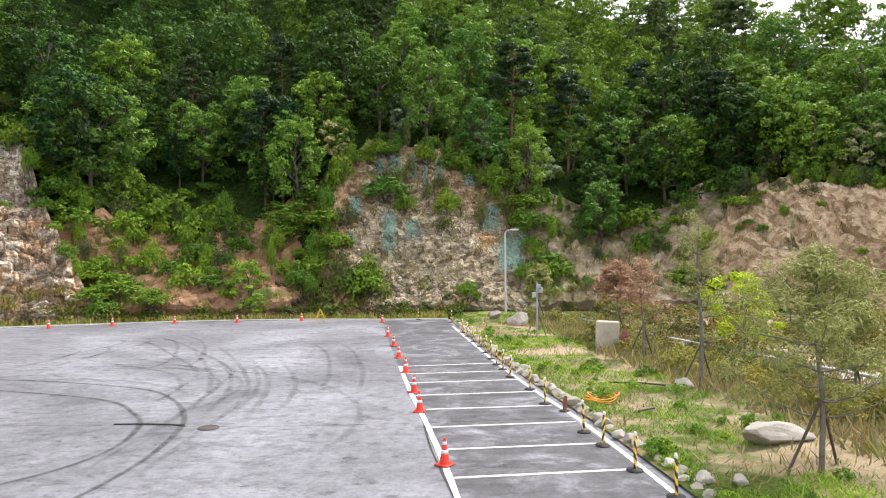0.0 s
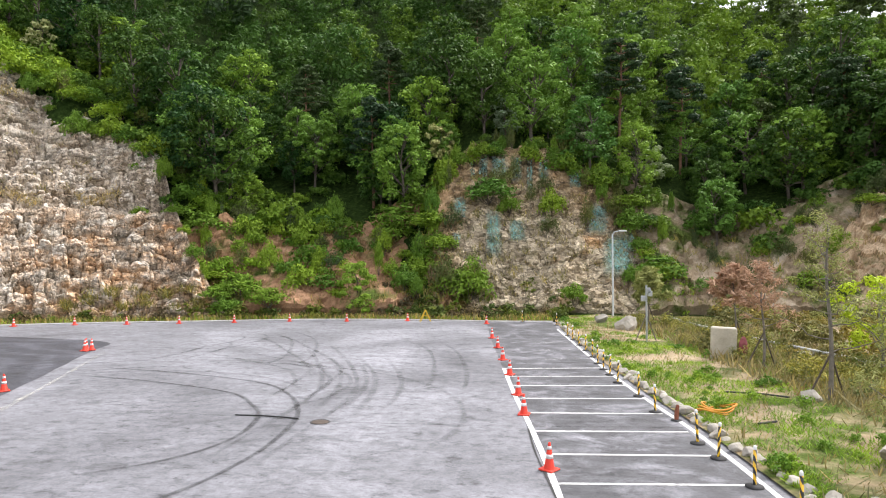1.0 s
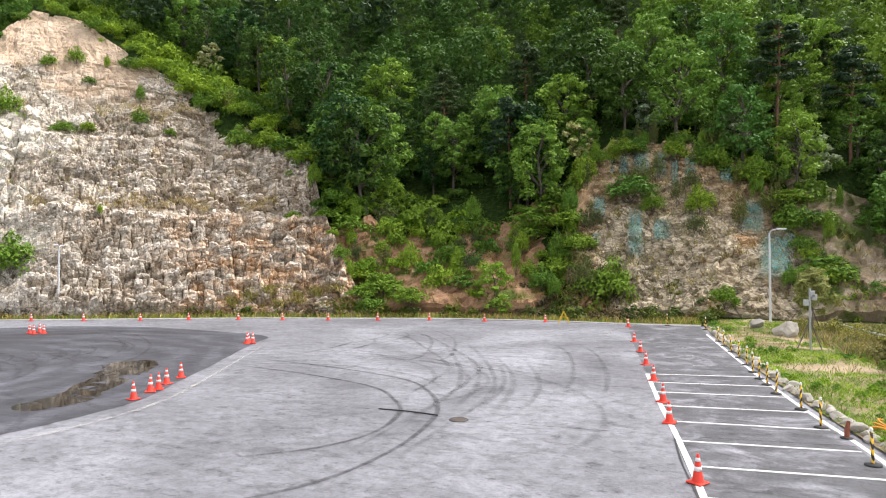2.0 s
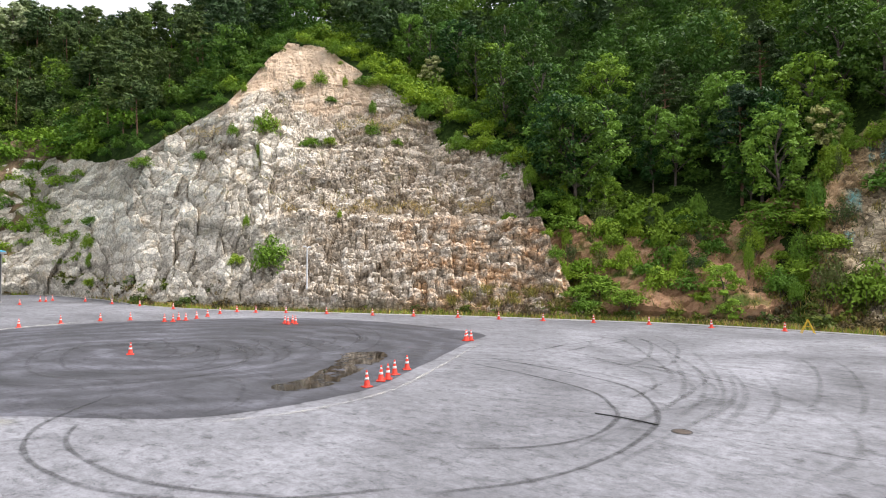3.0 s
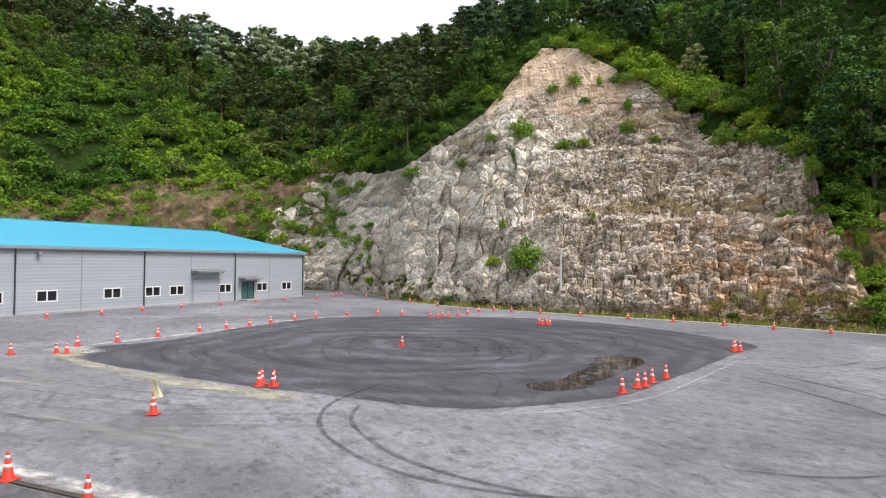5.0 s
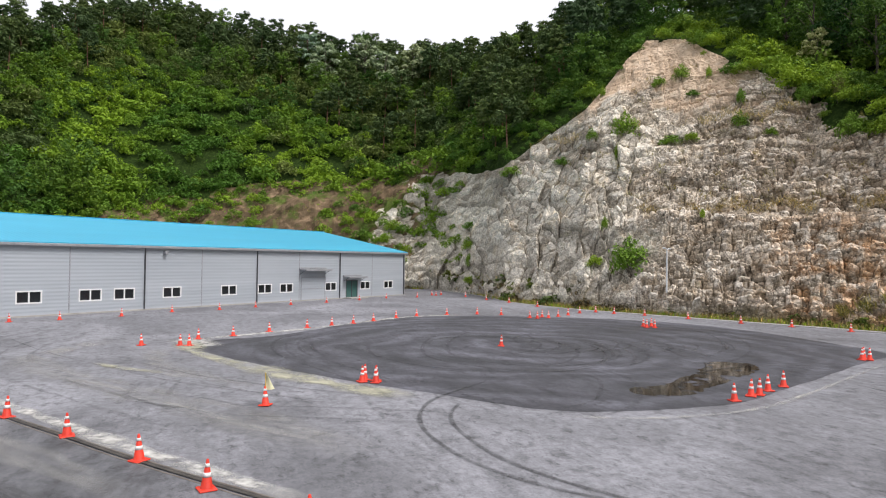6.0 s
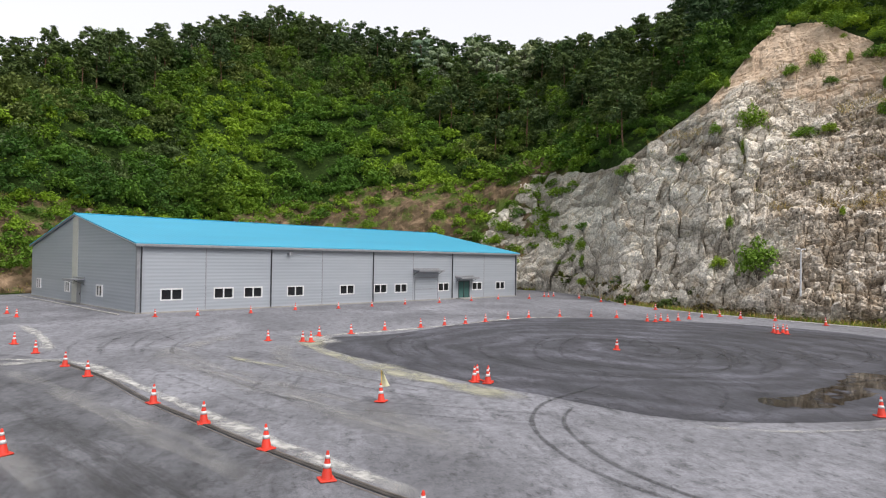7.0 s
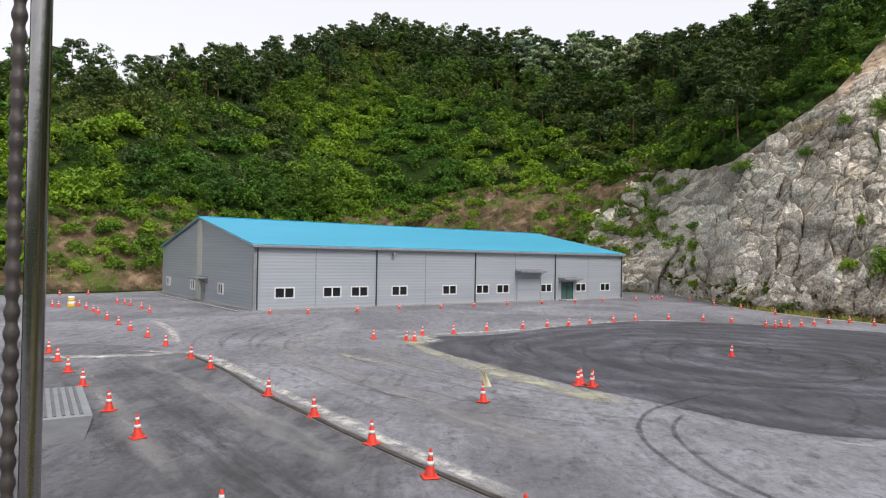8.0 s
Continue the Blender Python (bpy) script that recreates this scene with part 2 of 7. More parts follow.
def rock_material(name, stain=None):
    """Blasted rock: sharp-edged chips in grey and tan, dark joints, iron stains."""
    mat, b = fresh(name, 0.9)
    co = place(mat)
    warp = node(mat, "ShaderNodeTexNoise", Scale=0.7, Detail=3.0)
    wire(mat, co, warp.inputs["Vector"])
    bent = node(mat, "ShaderNodeVectorMath")
    bent.operation = "MULTIPLY_ADD"
    wire(mat, warp.outputs["Color"], bent.inputs[0])
    bent.inputs[1].default_value = (0.4, 0.4, 0.4)
    wire(mat, co, bent.inputs[2])

    def chips(scale, stretch):
        m = node(mat, "ShaderNodeMapping", Scale=stretch)
        wire(mat, bent.outputs[0], m.inputs["Vector"])
        out = []
        for feature in ("F1", "DISTANCE_TO_EDGE"):
            v = node(mat, "ShaderNodeTexVoronoi", Scale=scale)
            v.feature = feature
            wire(mat, m.outputs["Vector"], v.inputs["Vector"])
            out.append(v.outputs["Color" if feature == "F1" else "Distance"])
        bw = mat.node_tree.nodes.new("ShaderNodeRGBToBW")
        wire(mat, out[0], bw.inputs[0])
        return bw.outputs[0], out[1]
    big, big_edge = chips(0.45, (1.0, 1.0, 0.7))
    mid, mid_edge = chips(1.5, (1.0, 1.0, 1.6))
    small, small_edge = chips(4.0, (1.0, 1.0, 1.5))
    slab, slab_edge = chips(0.9, (0.55, 0.55, 2.6))
    grey = ramp(mat, mid, (0.1, (0.3, 0.268, 0.217)), (0.5, (0.55, 0.505, 0.43)), (0.9, (0.73, 0.685, 0.6)))
    tan = ramp(mat, mid, (0.1, (0.2, 0.142, 0.082)), (0.5, (0.38, 0.29, 0.19)), (0.9, (0.55, 0.455, 0.335)))
    pick = noise_of(mat, 0.09, 4, 0.6, co, 0.8)
    add = node(mat, "ShaderNodeMath")
    wire(mat, pick, add.inputs[0])
    wire(mat, attribute(mat, "tan"), add.inputs[1])
    col = mix(mat, ramp(mat, add.outputs[0], (0.55, 0.0), (0.95, 1.0)), grey, tan)
    col = mix(mat, 0.8, col, mix(mat, 1.0, col, ramp(mat, big, (0.2, 0.72), (0.8, 1.2)), "MULTIPLY"))
    col = mix(mat, 0.85, col, mix(mat, 1.0, col, ramp(mat, small, (0.15, 0.76), (0.5, 1.0), (0.85, 1.2)), "MULTIPLY"))
    for edge, width, depth in ((big_edge, 0.025, 0.3), (mid_edge, 0.045, 0.3), (small_edge, 0.05, 0.6), (slab_edge, 0.035, 0.35)):
        col = mix(mat, 0.9, col, mix(mat, 1.0, col, ramp(mat, edge, (0.0, depth), (width, 1.0)), "MULTIPLY"))
    rust = ramp(mat, noise_of(mat, 0.22, 5, 0.6, co), (0.58, 0.0), (0.7, 0.8))
    col = mix(mat, rust, col, mix(mat, 1.0, col, (1.12, 0.8, 0.56), "MULTIPLY"))
    fine = noise_of(mat, 9.0, 5, 0.7, co)
    col = mix(mat, 0.3, col, mix(mat, 1.0, col, ramp(mat, fine, (0.3, 0.6), (0.65, 1.25)), "MULTIPLY"))
    loose = ramp(mat, noise_of(mat, 0.6, 7, 0.7, co), (0.3, (0.44, 0.325, 0.225)), (0.55, (0.62, 0.485, 0.35)), (0.75, (0.72, 0.59, 0.445)))
    loose = mix(mat, 0.5, loose, mix(mat, 1.0, loose, ramp(mat, small, (0.2, 0.7), (0.8, 1.2)), "MULTIPLY"))
    col = mix(mat, ramp(mat, half_of(mat, add.outputs[0]), (0.62, 0.0), (0.8, 0.85)), col, loose)
    if stain:
        col = mix(mat, 1.0, col, stain, "MULTIPLY")
    wire(mat, col, b.inputs["Base Color"])
    bumped(mat, b, mid_edge, 0.5, 0.3)
    return mat


def cliff_material(name):
    """Blasted rock coloured block by block: grey and massive, or tan and bedded; loose soil on top, iron stains."""
    mat, b = fresh(name, 0.92)
    b.inputs["Specular IOR Level"].default_value = 0.15
    co = place(mat)
    chip, bed, soil, rust = (attribute(mat, k) for k in ("chip", "bed", "soil", "rust"))
    grey = ramp(mat, chip, (0.05, (0.31, 0.283, 0.235)), (0.5, (0.545, 0.505, 0.43)), (0.95, (0.76, 0.715, 0.62)))
    tan = ramp(mat, chip, (0.05, (0.27, 0.222, 0.165)), (0.5, (0.47, 0.41, 0.33)), (0.95, (0.69, 0.63, 0.545)))
    pick = noise_of(mat, 0.13, 5, 0.65, co, 0.8)
    add = node(mat, "ShaderNodeMath")
    wire(mat, pick, add.inputs[0])
    wire(mat, bed, add.inputs[1])
    col = mix(mat, ramp(mat, half_of(mat, add.outputs[0]), (0.28, 0.0), (0.62, 1.0)), grey, tan)
    warm = ramp(mat, noise_of(mat, 0.5, 5, 0.7, co), (0.5, 0.0), (0.68, 0.55))
    col = mix(mat, warm, col, mix(mat, 1.0, col, (1.08, 0.94, 0.76), "MULTIPLY"))
    for scale, stretch, weight in ((1.7, (0.8, 0.8, 2.2), bed), (1.5, (1.6, 1.6, 0.8), 0.85), (3.2, (1.0, 1.0, 1.2), 0.55)):     # bedding lines, upright joints
        v = node(mat, "ShaderNodeTexVoronoi", Scale=scale)
        v.feature = "DISTANCE_TO_EDGE"
        wire(mat, place(mat, stretch), v.inputs["Vector"])
        lines = ramp(mat, v.outputs["Distance"], (0.0, 0.28), (0.045, 1.0))
        col = mix(mat, weight, col, mix(mat, 1.0, col, lines, "MULTIPLY"))
    small = node(mat, "ShaderNodeTexVoronoi", Scale=3.6)
    wire(mat, place(mat, (1.0, 1.0, 1.5)), small.inputs["Vector"])
    bw = mat.node_tree.nodes.new("ShaderNodeRGBToBW")
    wire(mat, small.outputs["Color"], bw.inputs[0])
    col = mix(mat, 0.9, col, mix(mat, 1.0, col, ramp(mat, bw.outputs[0], (0.15, 0.62), (0.5, 1.0), (0.85, 1.3)), "MULTIPLY"))
    streaks = noise_of(mat, 1.1, 6, 0.7, place(mat, (1.0, 1.0, 0.16)), 0.4)
    col = mix(mat, 0.65, col, mix(mat, 1.0, col, ramp(mat, streaks, (0.36, 0.68), (0.5, 1.0), (0.68, 1.12)), "MULTIPLY"))
    stained = mix(mat, 1.0, rust, ramp(mat, noise_of(mat, 0.45, 6, 0.7, co), (0.42, 0.0), (0.6, 1.0)), "MULTIPLY")
    col = mix(mat, stained, col, mix(mat, 1.0, col, (1.08, 0.8, 0.57), "MULTIPLY"))
    fine = noise_of(mat, 7.0, 6, 0.75, co)
    loose = ramp(mat, noise_of(mat, 0.35, 7, 0.7, co), (0.3, (0.36, 0.265, 0.18)), (0.52, (0.53, 0.405, 0.29)), (0.74, (0.66, 0.54, 0.42)))
    loose = mix(mat, 0.6, loose, mix(mat, 1.0, loose, ramp(mat, streaks, (0.35, 0.7), (0.6, 1.1)), "MULTIPLY"))
    ragged = node(mat, "ShaderNodeMath")
    wire(mat, soil, ragged.inputs[0])
    wire(mat, noise_of(mat, 0.5, 6, 0.7, co), ragged.inputs[1])
    col = mix(mat, ramp(mat, half_of(mat, ragged.outputs[0]), (0.42, 0.0), (0.6, 0.92)), col, loose)
    col = mix(mat, 0.4, col, mix(mat, 1.0, col, ramp(mat, fine, (0.3, 0.7), (0.7, 1.25)), "MULTIPLY"))
    moss = ramp(mat, noise_of(mat, 0.4, 6, 0.7, place(mat, (1.0, 1.0, 1.8))), (0.6, 0.0), (0.72, 0.45))
    col = mix(mat, moss, col, (0.2, 0.19, 0.085))
    wire(mat, col, b.inputs["Base Color"])
    bumped(mat, b, fine, 0.3, 0.05)
    return mat


def soil_material(name, dark, mid, pale_, grass=0.0, scale=0.35):
    mat, b = fresh(name, 0.95)
    b.inputs["Specular IOR Level"].default_value = 0.05
    co = place(mat)
    col = ramp(mat, noise_of(mat, scale, 7, 0.65, co, 0.5), (0.3, dark), (0.52, mid), (0.72, pale_))
    fine = noise_of(mat, 6.0, 6, 0.75, co)
    col = mix(mat, 0.6, col, mix(mat, 1.0, col, ramp(mat, fine, (0.3, 0.5), (0.7, 1.3)), "MULTIPLY"))
    if grass:
        green = ramp(mat, noise_of(mat, 8.0, 4, 0.7, co), (0.3, (0.03, 0.05, 0.012)), (0.7, (0.13, 0.17, 0.04)))
        col = mix(mat, ramp(mat, noise_of(mat, 0.22, 6, 0.65, co), (0.56 - grass, 0.0), (0.66 - grass, 1.0)), col, green)
    wire(mat, col, b.inputs["Base Color"])
    bumped(mat, b, fine, 0.7, 0.1)
    return mat


M_LOT = asphalt("worn_asphalt", 0.11, 0.195, 0.28, 0.38)
M_STALL = asphalt("parking_asphalt", 0.055, 0.1, 0.23, 0.7, 0.0, 0.6)
M_NEW = asphalt("new_dark_asphalt", 0.04, 0.066, 0.11, 0.7, 0.6, cast=(0.96, 0.97, 1.15))
M_CLIFF = cliff_material("blasted_rock")
M_BROWNROCK = rock_material("weathered_brown_rock", (0.82, 0.74, 0.6))
M_SOIL = soil_material("hill_soil", (0.05, 0.04, 0.022), (0.14, 0.1, 0.062), (0.34, 0.24, 0.155), 0.06)
# leafy green soil, taken near black: shade under the trees is in the colour
M_SHADED_FLOOR = soil_material("shaded_forest_floor", (0.007, 0.014, 0.003), (0.02, 0.038, 0.008), (0.055, 0.088, 0.018), 0.0, 2.2)
M_REDBANK = soil_material("reddish_bank_soil", (0.14, 0.085, 0.048), (0.34, 0.2, 0.118), (0.5, 0.33, 0.21), 0.03)
M_BANK = soil_material("orange_soil", (0.34, 0.24, 0.16), (0.58, 0.44, 0.3), (0.72, 0.59, 0.44), 0.02)
M_RUBBLE = soil_material("stony_bank", (0.11, 0.085, 0.055), (0.29, 0.225, 0.15), (0.5, 0.43, 0.34), 0.06)
M_LAWN = soil_material("lawn_soil", (0.16, 0.12, 0.075), (0.34, 0.27, 0.17), (0.46, 0.38, 0.26), 0.08)
M_PAINT = plain("white_road_paint", (0.5, 0.5, 0.49), (0.78, 0.78, 0.77), 2.5, 0.7, kind="Generated")
M_CONE = plain("orange_red_plastic", (0.7, 0.03, 0.012), (0.82, 0.05, 0.018), 5.0, 0.6, bump=0.05, spread=0.25)
M_BAND = plain("white_reflective_band", (0.7, 0.7, 0.7), (0.85, 0.85, 0.85), 9.0, 0.4, bump=0.0)
M_LEAF = leaf_material("broad_leaves", (0.11, 0.21, 0.036), (0.175, 0.31, 0.055), tinted=False)
M_LEAF_DARK = leaf_material("dark_broad_leaves", (0.026, 0.066, 0.016), (0.056, 0.118, 0.026), tinted=False)
M_LEAF_FAR = leaf_material("woodland_leaves", (0.065, 0.138, 0.026), (0.11, 0.208, 0.038))
M_PINE = leaf_material("pine_needles", (0.058, 0.096, 0.04), (0.1, 0.156, 0.064))
M_PINE_NEAR = leaf_material("near_pine_needles", (0.03, 0.054, 0.022), (0.06, 0.098, 0.04), tinted=False)
M_SHRUB = leaf_material("shrub_leaves", (0.09, 0.185, 0.024), (0.135, 0.26, 0.036))
M_SHRUB_NEAR = leaf_material("bush_leaves", (0.12, 0.21, 0.026), (0.2, 0.32, 0.045), tinted=False)
M_DULLSHRUB = leaf_material("dull_bush_leaves", (0.07, 0.095, 0.035), (0.13, 0.15, 0.06), tinted=False)
M_BLOSSOM = leaf_material("blossom_leaves", (0.22, 0.27, 0.12), (0.55, 0.57, 0.4), tinted=False)
M_BARK = plain("grey_brown_bark", (0.05, 0.04, 0.032), (0.15, 0.12, 0.095), 3.0, 0.9, bump=0.6)
M_PINEBARK = plain("red_pine_bark", (0.1, 0.05, 0.03), (0.26, 0.14, 0.085), 2.5, 0.9, bump=0.6)

# ---- the land: a hillside round a levelled lot. Turn is degrees to the left of +y, seen from the origin. ----
# turn, foot's radius, slope of the cut face, its top's elevation angle, slope above, skyline's angle
LAND = [
    (-180, 140, 0.5, 1, 0.4, 3), (-75, 75, 0.7, 2, 0.5, 12), (-40, 68, 1.3, 4.2, 0.6, 14.5), (-30, 68, 1.3, 5.2, 0.65, 16),
    (-25, 68, 1.2, 4.6, 0.65, 18), (-20, 66, 0.9, 2.6, 0.68, 19), (-15, 65, 0.8, 2, 0.7, 20), (-9.5, 63, 1.2, 4, 0.75, 22), (-2, 61.5, 1.3, 9.3, 0.75, 23), (5, 60.5, 1.3, 9.8, 0.75, 23),
    (7.5, 60, 1.2, 7.4, 0.75, 23), (10, 60, 1.0, 4.2, 0.75, 23), (15, 60, 0.9, 2.6, 0.75, 23), (24, 62, 0.9, 1, 0.75, 23), (28, 64, 1.3, 4, 0.7, 23),
    (31.7, 65, 1.35, 8.7, 0.7, 22),
]
LAND += [
    (42, 69, 1.3, 14.2, 0.5, 20.5), (49, 71, 1.25, 18.2, 0.4, 20), (52, 72.5, 1.25, 18.2, 0.4, 19.5), (57, 76, 1.2, 12.9, 0.5, 18.6),
    (64, 88, 1.1, 8.2, 0.62, 16.8), (66, 99, 1.1, 7.6, 0.65, 16.6), (71, 120, 1.0, 7.4, 0.75, 16.4), (76, 124, 0.9, 5.6, 0.8, 16.6), (85, 128, 0.8, 5, 0.8, 17.3),
    (93, 125, 0.6, 3.6, 0.8, 18.8), (97, 122, 0.6, 2.6, 0.8, 17.8), (105, 112, 0.6, 2.2, 0.75, 15.0), (111, 104, 0.7, 3.2, 0.7, 13.6), (119, 100, 0.7, 3.2, 0.7, 12.5),
    (145, 100, 0.5, 2, 0.5, 10), (180, 140, 0.5, 1, 0.4, 3),
]
LAND = np.array(LAND, float)


def land_row(turn):
    return [np.interp(turn, LAND[:, 0], LAND[:, i]) for i in range(1, 6)]


def land_marks(turn):
    """Foot, top of the cut and its height, skyline's radius and slope."""
    foot, s1, e1, s2, es = land_row(turn)
    e1, es = np.tan(np.radians(e1)), np.tan(np.radians(es))
    r1 = (EYE + s1 * foot) / (s1 - e1)
    z1 = s1 * (r1 - foot)
    r2 = np.maximum((s2 * r1 + EYE - z1) / np.maximum(s2 - es, 0.05), r1 + 5)
    r2 = np.minimum(r2, 420)
    return foot, s1, r1, z1, s2, r2


def land_z(turn, r):
    foot, s1, r1, z1, s2, r2 = land_marks(turn)
    z = np.where(r < r1, np.maximum(s1 * (r - foot), 0), z1 + s2 * (np.minimum(r, r2) - r1))
    return z + np.where(r > r2, 0.04 * (r - r2), 0)


def polar(turn, r, z):
    a = np.radians(turn)
    return np.stack([-r * np.sin(a), r * np.cos(a), z], -1)


def grid_faces(n, m):
    i, j = np.meshgrid(np.arange(n - 1), np.arange(m - 1), indexing="ij")
    return np.stack([i * m + j, i * m + j + 1, (i + 1) * m + j + 1, (i + 1) * m + j], -1).reshape(-1, 4)


def ground_point(turn, r):
    """A place on the land, with its roughness."""
    turn, r = np.atleast_1d(np.asarray(turn, float)), np.atleast_1d(np.asarray(r, float))
    z = land_z(turn, r)
    p = polar(turn, r, z)
    rough = np.clip((r - land_marks(turn)[2] - 1) / 12, 0, 1)
    p[:, 2] += rough * (fbm(p * 0.12, 3, 5) - 0.5) * 4.0
    return p


# the one sheet of ground, out to the horizon
turns = np.concatenate([np.arange(-180, -60, 4.0), np.arange(-60, 130, 0.5), np.arange(130, 180.1, 4.0)])
steps = np.linspace(0, 1, 90)
T, S = np.meshgrid(turns, steps, indexing="ij")
R = np.where(S < 0.08, S / 0.08 * 45, 45 + (np.maximum(S - 0.08, 0) / 0.92) ** 1.6 * 400)
R[:, -1], R[:, -2] = 2500, 900
pts = ground_point(T.ravel(), R.ravel())
pts[:, 2] -= 0.12
foot_, _, r1_, _, _, r2_ = land_marks(T.ravel())
under = np.clip((R.ravel() - foot_) / 3, 0, 1) * np.clip((r1_ + 1 - R.ravel()) / 2, 0, 1)
sunk = np.zeros(T.size)
for a, b_, depth in ((32, 76, 6.0), (-10, 8, 2.2), (-25, -10, 1.6), (-44, -25, 2.2), (12, 31, 1.6), (72, 122, 1.6)):
    sunk = np.maximum(sunk, depth * np.clip(np.minimum(T.ravel() - a, b_ - T.ravel()) / 2 + 0.5, 0, 1))
pts[:, 2] -= sunk * under
# the sheet's dark colour includes the shade between the plants
land_mesh = mesh_np("ground", pts, grid_faces(*T.shape)[:, ::-1], M_SHADED_FLOOR, True)
tagged(new("ground", land_mesh), "wooded hillside round the lot, leafy soil with tree shade in its colour", "hillside", kind="structure")


FACES = {}


def cut_face(name, mat, t0, t1, dt, rows, lift, blocks, top=1.04, tan=None, salt=0, ends=(0.0, 0.0)):
    """A steep cut face that lies on the land, broken into blocks."""
    turn = np.arange(t0, t1 + dt / 2, dt)
    s = np.linspace(-0.02, top, rows)
    T, S = np.meshgrid(turn, s, indexing="ij")
    t, s = T.ravel(), S.ravel()
    for end, width in ((t - t0, ends[0]), (t1 - t, ends[1])):      # the face runs out low at its ends
        if width:
            s = s * np.clip(end / width, 0.06, 1)
    foot, s1, r1, z1, s2, r2 = land_marks(t)
    r = foot + s * (r1 - foot)
    z = np.maximum(s1 * (r - foot), -0.5)
    n = np.stack([np.sin(np.radians(t)) * s1, -np.cos(np.radians(t)) * s1, np.ones_like(t)], -1)
    n /= np.linalg.norm(n, axis=1, keepdims=True)
    p = polar(t, r, z)
    q = p + 0.35 * (np.stack([fbm(p * 0.35, 3, salt + k) for k in (1, 2, 3)], -1) - 0.5)
    d = (fbm(p * 0.09, 3, salt + 9) - 0.5) * 5.0
    for size, depth in blocks:
        val, off = cells(q / np.array([size, size, size * 0.75]), salt + int(size * 10))
        lean = (hash01((val * 9999).astype(int), (val * 777).astype(int), (val * 55).astype(int), salt) - 0.5)
        d = d + depth * (val - 0.5) + depth * 0.9 * off[:, 0] * lean * 1.6 + depth * 1.0 * off[:, 2] * (0.7 - val) + depth * 0.9 * off[:, 1] * (val - 0.5)
    d = d + (fbm(p * 1.6, 3, salt + 20) - 0.5) * 0.22
    edge = np.clip(np.minimum((t - t0), (t1 - t)) / 4.0, 0, 1) * np.clip((top - S.ravel()) / 0.05, 0, 1) * np.clip(s / 0.03 + 0.3, 0, 1)
    p = p + n * (lift + d * 0.85)[:, None] * edge[:, None] - n * ((1 - edge) * 0.8)[:, None]
    FACES[name] = (turn, p.reshape(*T.shape, 3))
    value = np.zeros(len(p)) if tan is None else tan(t, z, s)
    return mesh_np(name, p, grid_faces(*T.shape)[:, ::-1], mat, False, {"tan": value})


